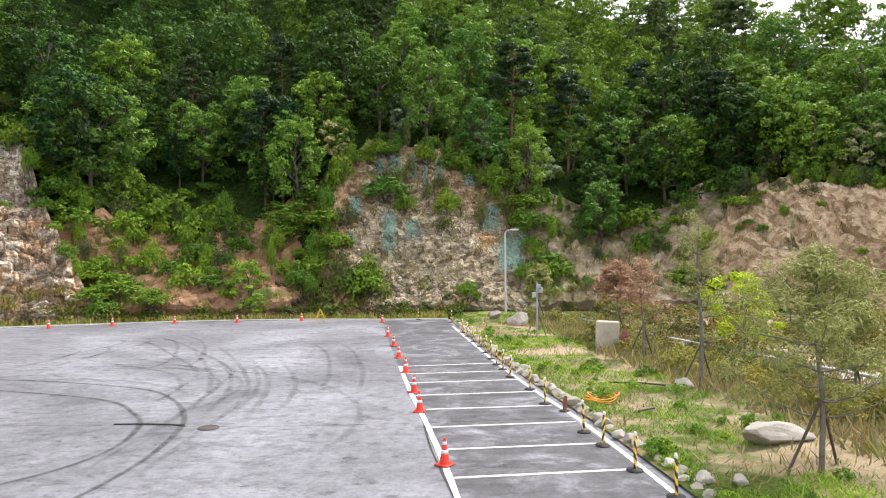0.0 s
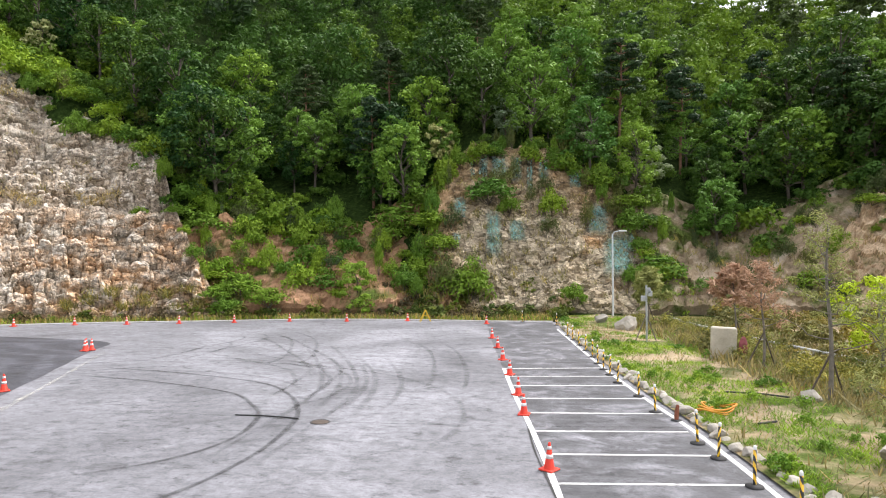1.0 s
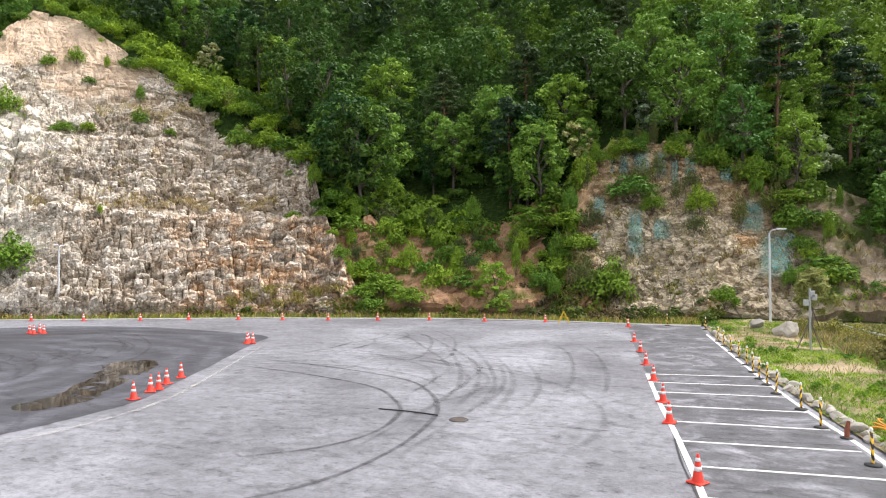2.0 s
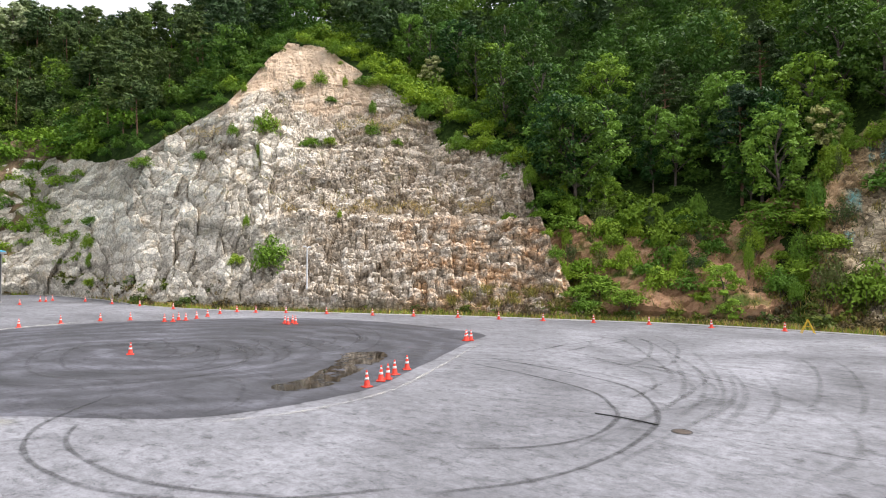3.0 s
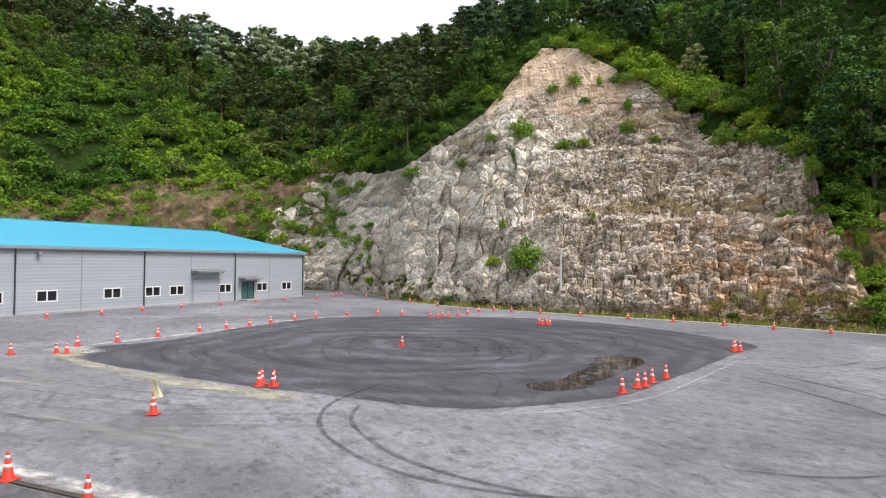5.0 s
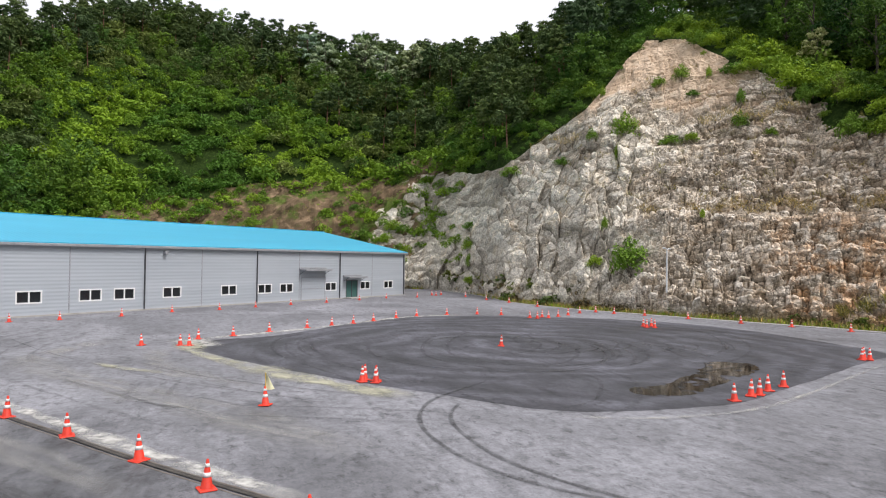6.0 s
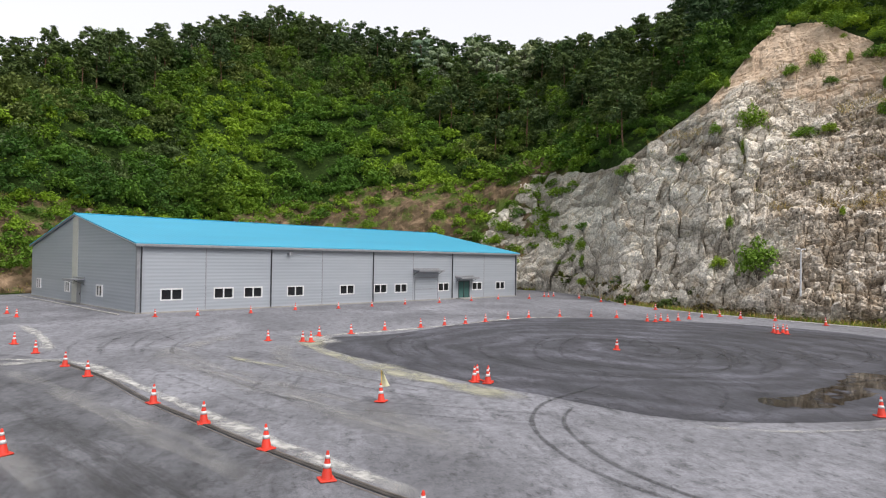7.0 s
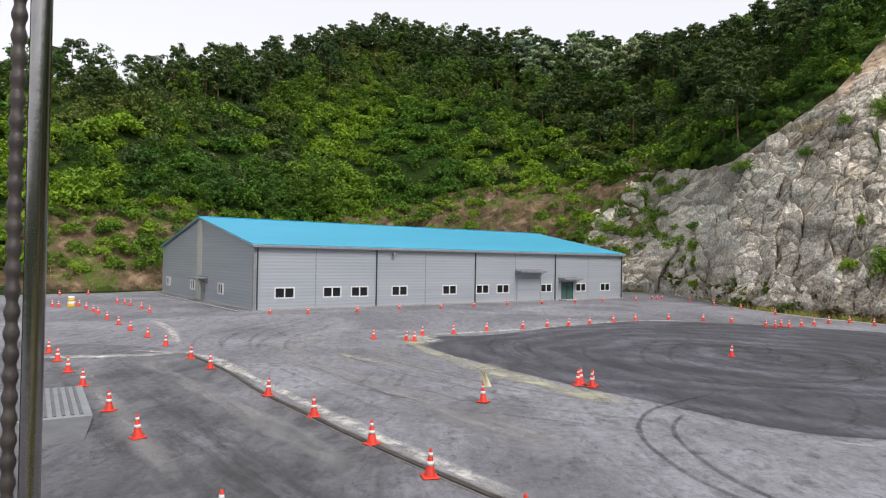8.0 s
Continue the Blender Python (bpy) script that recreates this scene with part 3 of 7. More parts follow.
def cliff_face(t0, t1, dt, rows, top=1.04, salt=3):
    """The blasted face: thin beds and upright joints on one side, massive slabs on the other, ledges, loose soil on top."""
    turn = np.arange(t0, t1 + dt / 2, dt)
    T, S = np.meshgrid(turn, np.linspace(-0.02, top, rows), indexing="ij")
    t, s = T.ravel(), S.ravel()
    s = s * np.clip((t - t0) / 6.0, 0.06, 1)
    foot, s1, r1, z1, s2, r2 = land_marks(t)
    r = foot + s * (r1 - foot)
    z = s1 * (r - foot)
    u = np.radians(t) * 74
    wave = 0.25 * np.sin(t * 0.9) + 1.2 * (fbm(np.stack([u * 0.12, u * 0, u * 0], -1), 3, salt) - 0.5)
    lower, upper = 9.6 + wave, 18.8 + 0.7 * wave
    ledge_w = np.clip((56 - t) / 6, 0.15, 1)
    for level in (lower, upper):
        r = r + ledge_w * (2.6 * np.clip((z - level) / 0.7, 0, 1) - 1.3)
    n = np.stack([np.sin(np.radians(t)) * s1, -np.cos(np.radians(t)) * s1, np.ones_like(t)], -1)
    n /= np.linalg.norm(n, axis=1, keepdims=True)
    p = polar(t, r, z)
    wob = value_noise(p * 0.3, salt + 1) - 0.5, value_noise(p * 0.3, salt + 2) - 0.5
    bed = np.clip((50.0 - t) / 9 + 0.5 + 3.6 * (fbm(p * 0.14, 4, salt + 5) - 0.5), 0, 1)
    soil = np.clip((z - 23.5) / 8 + 2.4 * (fbm(p * 0.14, 4, salt + 6) - 0.5), 0, 0.9) * np.clip((t - 36) / 8, 0.2, 1)
    ua, za = u + 0.9 * wob[0], z + 0.9 * wob[1] + 0.06 * u
    def broken(a, b, levels, seed):
        """Facets at several sizes, each tilted its own way, with open joints between."""
        d, chip = 0, 0
        for cut, size, tall, depth, share in levels:
            val, da, db, tip, rim = cut(a / size, b / (size * tall), seed + int(size * 10))
            d = d + depth * (val - 0.5) + depth * (2.0 * da * (tip - 0.5) + 1.4 * db * (0.7 - val)) - 0.6 * depth * np.exp(-(rim / 0.06) ** 2)
            chip = chip + share * val
        return d, chip
    ub, zb = ua + 0.5 * (fbm(p * 0.8, 2, salt + 31) - 0.5), za + 0.7 * (fbm(p * 0.6, 2, salt + 32) - 0.5)
    beds, chip_b = broken(ub, zb, ((plates, 4.2, 0.5, 0.4, 0.15), (courses, 1.5, 0.5, 0.42, 0.4), (courses, 0.62, 0.62, 0.27, 0.45)), salt + 20)
    us, zs = u + 0.22 * z + 1.2 * wob[0], z - 0.2 * u + 1.2 * wob[1]
    slabs, chip_s = broken(us, zs, ((plates, 5.0, 1.1, 0.9, 0.2), (plates, 2.0, 1.2, 0.75, 0.4), (plates, 0.8, 1.1, 0.42, 0.4)), salt + 70)
    rills = (fbm(np.stack([u * 0.9, z * 0.12, u * 0], -1), 4, salt + 8) - 0.5) * 0.9
    d = (1 - soil) * (bed * beds + (1 - bed) * slabs) + soil * (rills + 0.5 * beds)
    d = d + (fbm(p * 0.08, 3, salt + 9) - 0.5) * 3.2 + (fbm(p * 1.9, 2, salt + 20) - 0.5) * 0.1
    edge = np.clip(np.minimum(t - t0, t1 - t) / 4.0, 0, 1) * np.clip((top - S.ravel()) / 0.05, 0, 1) * np.clip(s / 0.03 + 0.3, 0, 1)
    p = p + n * (0.9 + d)[:, None] * edge[:, None] - n * ((1 - edge) * 0.8)[:, None]
    FACES["rock_cliff"] = (turn, p.reshape(*T.shape, 3))
    chip = np.clip(0.5 + 1.5 * (bed * chip_b + (1 - bed) * chip_s - 0.5), 0, 1)
    rust = np.clip((44 - t) / 5, 0, 1) * np.clip((10.5 - z) / 3, 0, 1) + 0.2 * np.clip((47 - t) / 5, 0, 1)
    return mesh_np("rock_cliff", p, grid_faces(*T.shape)[:, ::-1], M_CLIFF, False, {"chip": chip, "bed": np.maximum(bed, 0.35 * np.clip((z - 14) / 8, 0, 1)), "soil": soil, "rust": np.clip(rust, 0, 1)})


cliff = new("rock_cliff", cliff_face(25.5, 76, 0.085, 330))
tagged(cliff, "tall blasted cliff of grey and tan fractured rock", "cliff", kind="structure")
net_slope = new("netted_slope", cut_face("netted_slope", M_BROWNROCK, -13, 12, 0.12, 130, 0.5, ((3.0, 0.6), (1.2, 0.55), (0.55, 0.3)), salt=40, tan=lambda t, z, s: 1.3 * np.clip(s - 0.42, 0, 1) + 0.9 * np.clip((t - 5) / 4, 0, 1), ends=(6.0, 5.0)))
tagged(net_slope, "steep stony bank with loose rock and scraps of green netting", "slope", kind="structure")
stony_bank = new("stony_bank", cut_face("stony_bank", M_RUBBLE, -27, -8, 0.18, 60, 0.35, ((2.2, 0.7), (0.8, 0.4)), salt=50, top=1.35))
tagged(stony_bank, "brown bank of loose stones and dry growth", "slope", kind="structure")
soil_cut = new("soil_cut", cut_face("soil_cut", M_BANK, -44, -20, 0.12, 130, 0.7, ((3.5, 1.5), (1.1, 0.85), (0.5, 0.4)), salt=60, ends=(0, 7.0)))
tagged(soil_cut, "bare cut face of orange-tan soil and rock", "slope", kind="structure")
soil_bank = new("soil_bank", cut_face("soil_bank", M_REDBANK, 8, 33, 0.2, 70, 0.4, ((2.5, 0.7), (0.8, 0.4)), salt=70, top=1.2, ends=(0, 7.0)))
tagged(soil_bank, "low bank of reddish soil under the wood", "slope", kind="structure")
hill_bank = new("hill_bank", cut_face("hill_bank", M_SOIL, 68, 125, 0.25, 60, 0.4, ((3.0, 0.9), (1.0, 0.4)), salt=80, top=1.25))
tagged(hill_bank, "eroded brown bank with patchy grass behind the hall", "slope", kind="structure")

# ---- the lot ----
LOT = [(7.5, 8), (7.2, 14), (5.8, 26), (4.6, 40), (3.8, 49.5), (3.0, 55.2), (-3.5, 55.0), (-10.4, 55.6), (-19.2, 54.9), (-28, 52.4),
       (-36.8, 49.8), (-46, 45.8), (-55, 42), (-63.5, 38.7), (-75.5, 37.4), (-88, 39.6), (-112, 39.5), (-114, 30), (-125, 5), (-110, -30),
       (-88, -42), (-80, -52), (-50, -60), (30, -60), (30, 0), (8, 2)]
tagged(new("lot", polygon("lot", LOT, 0.0, M_LOT)), "wide grey asphalt lot with tyre marks and dusty patches", "asphalt lot", kind="structure")
STALLS = [(0.75, 8), (0.62, 14.2), (-1.3, 31.5), (-2.6, 43.5), (-3.6, 54.6), (1.8, 54.8), (2.15, 49.4), (2.95, 40), (4.15, 26), (5.55, 14), (5.8, 8)]
tagged(new("parking_strip", polygon("parking_strip", STALLS, 0.004, M_STALL)), "strip of darker asphalt under the parking bays", "parking bay", kind="structure")
PATCH = [(-43.8, 1.0), (-40.0, -0.1), (-32.1, 3.6), (-27.3, 6.6), (-24, 8.9), (-20.3, 11.7), (-19.2, 14.7), (-19.0, 18.9), (-20.5, 23.1),
         (-25.1, 34.5), (-26.7, 38.5), (-31.2, 39.9), (-41.6, 40.8), (-49.7, 37.2), (-56.5, 26.4), (-55.9, 15.7), (-46, 5.8)]
outline = closed_spline(PATCH, 10)
outline = outline + 0.35 * (np.stack([fbm(np.c_[outline * 0.8, np.full(len(outline), k)], 3, 4) for k in (0.5, 9.5)], -1) - 0.5)
tagged(new("asphalt_patch", polygon("asphalt_patch", outline, 0.006, M_NEW)), "rounded field of newer, darker asphalt worn by drifting", "asphalt patch", kind="structure")
SIDE = [(-11.4, 4.1), (-14.4, 1.6), (-18.4, -1.4), (-21.5, -3.6), (-25.6, -6.4), (-30.3, -9.1), (-34.9, -12.5), (-38, -17), (-36, -24), (-20, -27), (-2, -22), (2, -6), (-4, 2)]
tagged(new("side_asphalt", polygon("side_asphalt", closed_spline(SIDE, 8), 0.005, asphalt("older_dark_asphalt", 0.08, 0.14, 0.21, 0.9))), "older, darker asphalt beyond the gutter", "asphalt patch", kind="structure")


# ---- traffic cones ----
def make_cone():
    cone = tagged(new("traffic_cone"), "orange-red traffic cone with white reflective bands", "traffic cone", "traffic cones on the lot")
    h = 0.68

    def at(z):
        return 0.135 - (z - 0.05) / (h - 0.05) * 0.105
    part("base", box_mesh("cone_base", M_CONE, (-0.2, -0.2, 0.002, 0.2, 0.2, 0.045), bevel=0.015), cone)
    part("body", mesh_np("cone_body", *lathe([(0.15, 0.04), (at(0.06), 0.06), (at(h), h), (0.022, h + 0.012), (0.012, h - 0.02)], 14), M_CONE, True), cone)
    for z0, z1 in ((0.3, 0.4), (0.52, 0.6)):
        part("band", mesh_np("cone_band", *lathe([(at(z0) + 0.001, z0), (at(z0) + 0.004, z0), (at(z1) + 0.004, z1), (at(z1) + 0.001, z1)], 14), M_BAND, True), cone, "white reflective band")
    return cone


EDGE_CONES = [(-91.3, 33.5), (-88.0, 36.9), (-80.4, 36.8), (-74.4, 37.2), (-67.0, 37.2), (-58.3, 39.3), (-56.2, 40.1), (-53.5, 41.8),
              (-49.3, 43.5), (-44.6, 45.2), (-40.9, 47.0), (-36.8, 48.6), (-32.8, 49.5), (-28.9, 50.7), (-24.7, 52.0), (-20.4, 53.5), (-15.5, 54.0), (-10.4, 54.9)]
BAY_CONES = [(0.46, 16.46), (-0.21, 22.22), (-0.46, 25.38), (-0.92, 29.76), (-1.41, 34.13), (-1.9, 38.72), (-2.5, 43.46), (-3.5, 52.99)]
PATCH_CONES = [(-42.34, -3.0), (-41.68, -0.86), (-41.44, -0.35), (-44.54, 0.15), (-45.78, 2.35), (-47.87, 4.91), (-49.77, 7.89), (-51.28, 10.06),
               (-52.39, 12.03), (-54.04, 14.17), (-56.35, 16.87), (-57.72, 19.27), (-58.73, 22.69), (-58.63, 25.84), (-57.31, 27.83), (-53.85, 29.1),
               (-53.22, 29.55), (-54.27, 30.64), (-53.35, 30.8), (-54.46, 32.5), (-55.68, 34.35), (-57.6, 36.9), (-36.35, 17.67), (-27.32, 6.7), (-27.72, 6.92),
               (-27.36, 7.32), (-26.96, 7.22), (-19.4, 19.36), (-19.88, 20.68), (-19.95, 21.2), (-20.5, 22.25), (-21.0, 23.67), (-44.56, 34.7),
               (-43.65, 34.32), (-44.3, 35.3), (-43.34, 34.87), (-25.62, 34.7), (-25.85, 35.15), (-25.42, 35.05)]
GUTTER_CONES = [(-12.71, 2.12), (-15.67, 0.29), (-18.42, -1.3), (-21.55, -3.44), (-24.68, -5.67), (-30.5, -9.68), (-33.4, -11.6), (-37.9, -14.6),
                (-41.8, -17.25), (-45.4, -19.9), (-48.9, -22.3), (-53.0, -25.1), (-57.3, -27.9), (-59.5, -29.4), (-62.4, -31.5), (-65.6, -33.8), (-66.3, -34.6)]
SIDE_CONES = [(-12.82, -3.81), (-18.85, -7.98), (-22.08, -10.32), (-26.15, -13.26), (-29.2, -15.46), (-32.05, -17.48), (-34.72, -19.39), (-64.5, -35.8),
              (-63.9, -34.9), (-67.2, -29.5), (-68.6, -30.7), (-70.0, -32.1), (-63.2, -26.7), (-59.7, -24.5), (-81.7, -44.5), (-83.6, -42.0)]
HALL_CONES = [(-59.6, -13.68), (-60.73, -10.41), (-63.38, -6.12), (-67.2, -2.16), (-69.0, 2.18), (-72.1, 5.93), (-75.3, 10.05), (-78.4, 14.71),
              (-82.2, 19.64), (-85.6, 24.2), (-87.13, 29.14), (-92.4, 33.24), (-93.2, 35.0)]
first = make_cone()
spots = EDGE_CONES + BAY_CONES + PATCH_CONES + GUTTER_CONES + SIDE_CONES + HALL_CONES + [(-23.96, 2.37)]
for k, (x, y) in enumerate(spots):
    z = 0.01
    m = pose(x, y, z, 0, 0, rng.uniform(0, 360)) @ pose(0, 0, 0, rng.normal(0, 1.2), rng.normal(0, 1.2), 0)
    if k:
        copy_thing(first, m)
    else:
        first.matrix_basis = m
# ---- the steel hall ----
N, U = Vector((-62.39, -15.93, 0)), Vector((-0.56707, 0.82367, 0))
V = Vector((-0.82367, -0.56707, 0))
LEN, WID, EAVE, RIDGE = 54.8, 35.0, 6.3, 9.55
hall = tagged(new("factory_hall"), "long steel-clad factory hall, grey walls and bright blue roof", "building")
hall.matrix_world = Matrix(((U.x, -V.x, 0, N.x), (U.y, -V.y, 0, N.y), (0, 0, 1, 0), (0, 0, 0, 1)))   # x along the front, -y into the depth


def cladding(name, c1, c2, pitch, axis):
    mat, b = fresh(name, 0.45, 0.25)
    co = place(mat, kind="Object")
    wave = node(mat, "ShaderNodeTexWave", Scale=1.0)
    m = node(mat, "ShaderNodeMapping", Scale=tuple(0.314159 / pitch if a == axis else 0.0 for a in "XYZ"))
    wave.bands_direction, wave.wave_profile = axis, "SIN"
    wire(mat, co, m.inputs["Vector"])
    wire(mat, m.outputs["Vector"], wave.inputs["Vector"])
    col = ramp(mat, noise_of(mat, 0.4, 5, 0.6, place(mat, (0.12, 0.12, 2.5), "Object")), (0.3, c1), (0.7, c2))
    wire(mat, col, b.inputs["Base Color"])
    bumped(mat, b, wave.outputs["Fac"], 0.3, 0.03)
    return mat


M_CLAD = cladding("grey_wall_cladding", (0.355, 0.39, 0.43), (0.435, 0.47, 0.51), 0.33, "Z")
M_ROOF = cladding("blue_roof_sheet", (0.045, 0.36, 0.54), (0.06, 0.43, 0.62), 0.5, "X")
M_TRIM = plain("grey_steel_trim", (0.3, 0.31, 0.33), (0.4, 0.41, 0.43), 2.0, 0.4, 0.4, bump=0.05)
M_FRAME = plain("white_window_frame", (0.75, 0.75, 0.75), (0.82, 0.82, 0.82), 4.0, 0.4, bump=0.0)
M_DARKTRIM = plain("dark_steel_trim", (0.06, 0.065, 0.07), (0.12, 0.125, 0.13), 2.0, 0.5, 0.4, bump=0.05)
M_CONCRETE = plain("pale_concrete", (0.3, 0.29, 0.27), (0.42, 0.41, 0.38), 1.5, 0.9)
M_CREAM = plain("cream_trim_sheet", (0.5, 0.5, 0.44), (0.58, 0.58, 0.52), 2.0, 0.5, bump=0.05)
M_GLASS, _b = fresh("dark_window_glass", 0.06)
_b.inputs["Base Color"].default_value = (0.012, 0.014, 0.016, 1)
M_GREENGLASS, _b = fresh("green_door_glass", 0.12)
_b.inputs["Base Color"].default_value = (0.05, 0.12, 0.11, 1)


def wall_with_holes(name, mat, length, height, holes, thick=0.12):
    """A wall from 0 to length along x, front face at y = 0, with rectangular openings (x0, z0, x1, z1)."""
    xs = sorted({0.0, length, *[h[0] for h in holes], *[h[2] for h in holes]})
    zs = sorted({0.0, height, *[h[1] for h in holes], *[h[3] for h in holes]})
    bm = bmesh.new()
    grid = {(i, k): bm.verts.new((x, 0, z)) for i, x in enumerate(xs) for k, z in enumerate(zs)}
    for i in range(len(xs) - 1):
        for k in range(len(zs) - 1):
            if not any(h[0] <= xs[i] + 1e-6 and h[2] >= xs[i + 1] - 1e-6 and h[1] <= zs[k] + 1e-6 and h[3] >= zs[k + 1] - 1e-6 for h in holes):
                bm.faces.new((grid[i, k], grid[i + 1, k], grid[i + 1, k + 1], grid[i, k + 1]))
    back_ = bmesh.ops.extrude_face_region(bm, geom=bm.faces[:])["geom"]
    bmesh.ops.translate(bm, verts=[g for g in back_ if isinstance(g, bmesh.types.BMVert)], vec=(0, -thick, 0))
    bmesh.ops.delete(bm, geom=[v for v in bm.verts if not v.link_faces], context="VERTS")
    bmesh.ops.recalc_face_normals(bm, faces=bm.faces[:])
    me = bpy.data.meshes.new(name)
    bm.to_mesh(me), bm.free(), me.materials.append(mat)
    return me


WINDOWS = [3.15, 8.3, 11.5, 16.5, 23.4, 28.4, 31.7, 39.25, 45.95, 51.0]
holes = [(x - 1.05, 1.12, x + 1.05, 2.25) for x in WINDOWS] + [(42.1, 0.1, 44.4, 2.45)]
part("front_wall", wall_with_holes("hall_front_wall", M_CLAD, LEN, EAVE, holes), hall)


def window(parent, x0, z0, x1, z1, axis_m=None):
    w = part("window", None, parent)
    if axis_m is not None:
        w.matrix_local = axis_m
    t, d = 0.12, 0.035
    part("window_frame", box_mesh("frame", M_FRAME, (x0, -0.1, z0, x1, d, z0 + t), (x0, -0.1, z1 - t, x1, d, z1), (x0, -0.1, z0 + t, x0 + t, d, z1 - t),
                                  (x1 - t, -0.1, z0 + t, x1, d, z1 - t), ((x0 + x1) / 2 - t / 2, -0.1, z0 + t, (x0 + x1) / 2 + t / 2, d, z1 - t)), w, "white plastic window frame")
    xm = (x0 + x1) / 2
    part("pane", box_mesh("pane", M_GLASS, (x0 + t, -0.06, z0 + t, xm - t / 2, -0.045, z1 - t)), w, "dark reflecting pane")
    part("pane", box_mesh("pane", M_GLASS, (xm + t / 2, -0.08, z0 + t, x1 - t, -0.065, z1 - t)), w, "dark reflecting pane")
    return w


for x in WINDOWS:
    window(hall, x - 1.05, 1.12, x + 1.05, 2.25)
# gable walls: local y runs from 0 (front) to -WID (back)
prof = [(0, 0), (-WID, 0), (-WID, EAVE), (-WID / 2, RIDGE), (0, EAVE)]
for name, x0, x1 in (("gable_wall", 0.0, 0.12), ("gable_wall", LEN - 0.12, LEN)):
    v = [(x, y, z) for x in (x0, x1) for y, z in prof]
    bm = bmesh.new()
    vs = [bm.verts.new(c) for c in v]
    bm.faces.new(vs[:5]), bm.faces.new(vs[5:][::-1])
    for i in range(5):
        bm.faces.new((vs[i], vs[5 + i], vs[5 + (i + 1) % 5], vs[(i + 1) % 5]))
    bmesh.ops.recalc_face_normals(bm, faces=bm.faces[:])
    me = bpy.data.meshes.new("gable_wall")
    bm.to_mesh(me), bm.free(), me.materials.append(M_CLAD)
    part(name, me, hall)
part("back_wall", box_mesh("hall_back_wall", M_CLAD, (0.12, -WID, 0, LEN - 0.12, -WID + 0.12, EAVE)), hall)
# roof slopes with overhang
rise = (RIDGE - EAVE) / (WID / 2)
for side in (0, 1):
    y0, y1 = (0.35, -WID / 2) if side == 0 else (-WID - 0.35, -WID / 2)
    za, zb = EAVE + 0.1 - 0.35 * rise, RIDGE + 0.1
    v = [(-0.3, y0, za), (LEN + 0.3, y0, za), (LEN + 0.3, y1, zb), (-0.3, y1, zb)]
    v += [(x, y, z + 0.1) for x, y, z in v]
    f = [(0, 3, 2, 1), (4, 5, 6, 7), (0, 1, 5, 4), (1, 2, 6, 5), (2, 3, 7, 6), (3, 0, 4, 7)]
    me = mesh_np("roof_slope", np.array(v), np.array(f), M_ROOF)
    part("roof", me, hall, "bright blue ribbed roof sheets")
part("ridge_cap", box_mesh("ridge_cap", M_ROOF, (-0.3, -WID / 2 - 0.3, RIDGE + 0.17, LEN + 0.3, -WID / 2 + 0.3, RIDGE + 0.26)), hall)
# downpipes, eave gutter, panel joints, canopies, doors
for x in (0.35, 13.5, 27.2, 40.85, 54.5):
    part("downpipe", mesh_np("downpipe", *tube([(x, 0.1, 0.15), (x, 0.1, EAVE - 0.2), (x, 0.3, EAVE - 0.02)], 0.07, 8), M_DARKTRIM, True), hall, "dark steel downpipe")
for x in (6.45, 19.95, 33.75, 47.4):
    part("panel_joint", box_mesh("panel_joint", M_TRIM, (x - 0.05, 0.002, 0.15, x + 0.05, 0.018, EAVE - 0.15)), hall)
part("corner_trim", box_mesh("corner_trim", M_TRIM, (-0.03, -0.3, 0.1, 0.22, 0.03, EAVE), bevel=0.01), hall)
part("corner_trim", box_mesh("corner_trim", M_TRIM, (LEN - 0.22, -0.3, 0.1, LEN + 0.03, 0.03, EAVE), bevel=0.01), hall)
part("eave_gutter", box_mesh("eave_gutter", M_TRIM, (-0.3, 0.16, EAVE - 0.22, LEN + 0.3, 0.46, EAVE + 0.04), bevel=0.03), hall, "grey steel eave gutter")
part("gable_trim", mesh_np("gable_trim", *join([tube([(-0.2, 0.3, EAVE - 0.02), (-0.2, -WID / 2, RIDGE + 0.06)], 0.13, 4), tube([(-0.2, -WID / 2, RIDGE + 0.06), (-0.2, -WID - 0.3, EAVE - 0.02)], 0.13, 4)]), M_TRIM), hall)
part("plinth", box_mesh("plinth", M_CONCRETE, (-0.1, -WID - 0.1, -0.05, LEN + 0.1, 0.06, 0.14), bevel=0.02), hall, "low concrete plinth")


def canopy(x0, x1, z, m=None):
    c = part("canopy", box_mesh("canopy", M_TRIM, (x0, 0.0, z, x1, 1.2, z + 0.12), (x0, 1.14, z - 0.12, x1, 1.2, z), (x0, 0, z + 0.12, x1, 0.12, z + 0.32), bevel=0.015), hall, "grey sheet-metal canopy")
    for x in (x0 + 0.15, x1 - 0.15):
        part("bracket", mesh_np("bracket", *tube([(x, 0.02, z - 0.5), (x, 1.0, z - 0.02)], 0.025, 6), M_DARKTRIM), c)
    if m is not None:
        c.matrix_local = m
    return c


canopy(33.7, 38.3, 3.85), canopy(41.5, 45.1, 2.85)
door = part("door", None, hall)
part("door_frame", box_mesh("door_frame", M_DARKTRIM, (42.1, -0.1, 0.1, 42.2, 0.03, 2.45), (44.3, -0.1, 0.1, 44.4, 0.03, 2.45), (42.2, -0.1, 2.35, 44.3, 0.03, 2.45), (43.2, -0.1, 0.1, 43.3, 0.03, 2.35)), door)
for x in (42.2, 43.3):
    part("door_leaf", box_mesh("door_leaf", M_GREENGLASS, (x, -0.07, 0.12, x + 1.0, -0.04, 2.35)), door, "green glass door leaf")
part("step", box_mesh("door_step", M_CONCRETE, (41.6, 0.06, 0.0, 44.9, 1.5, 0.16), bevel=0.02), hall)
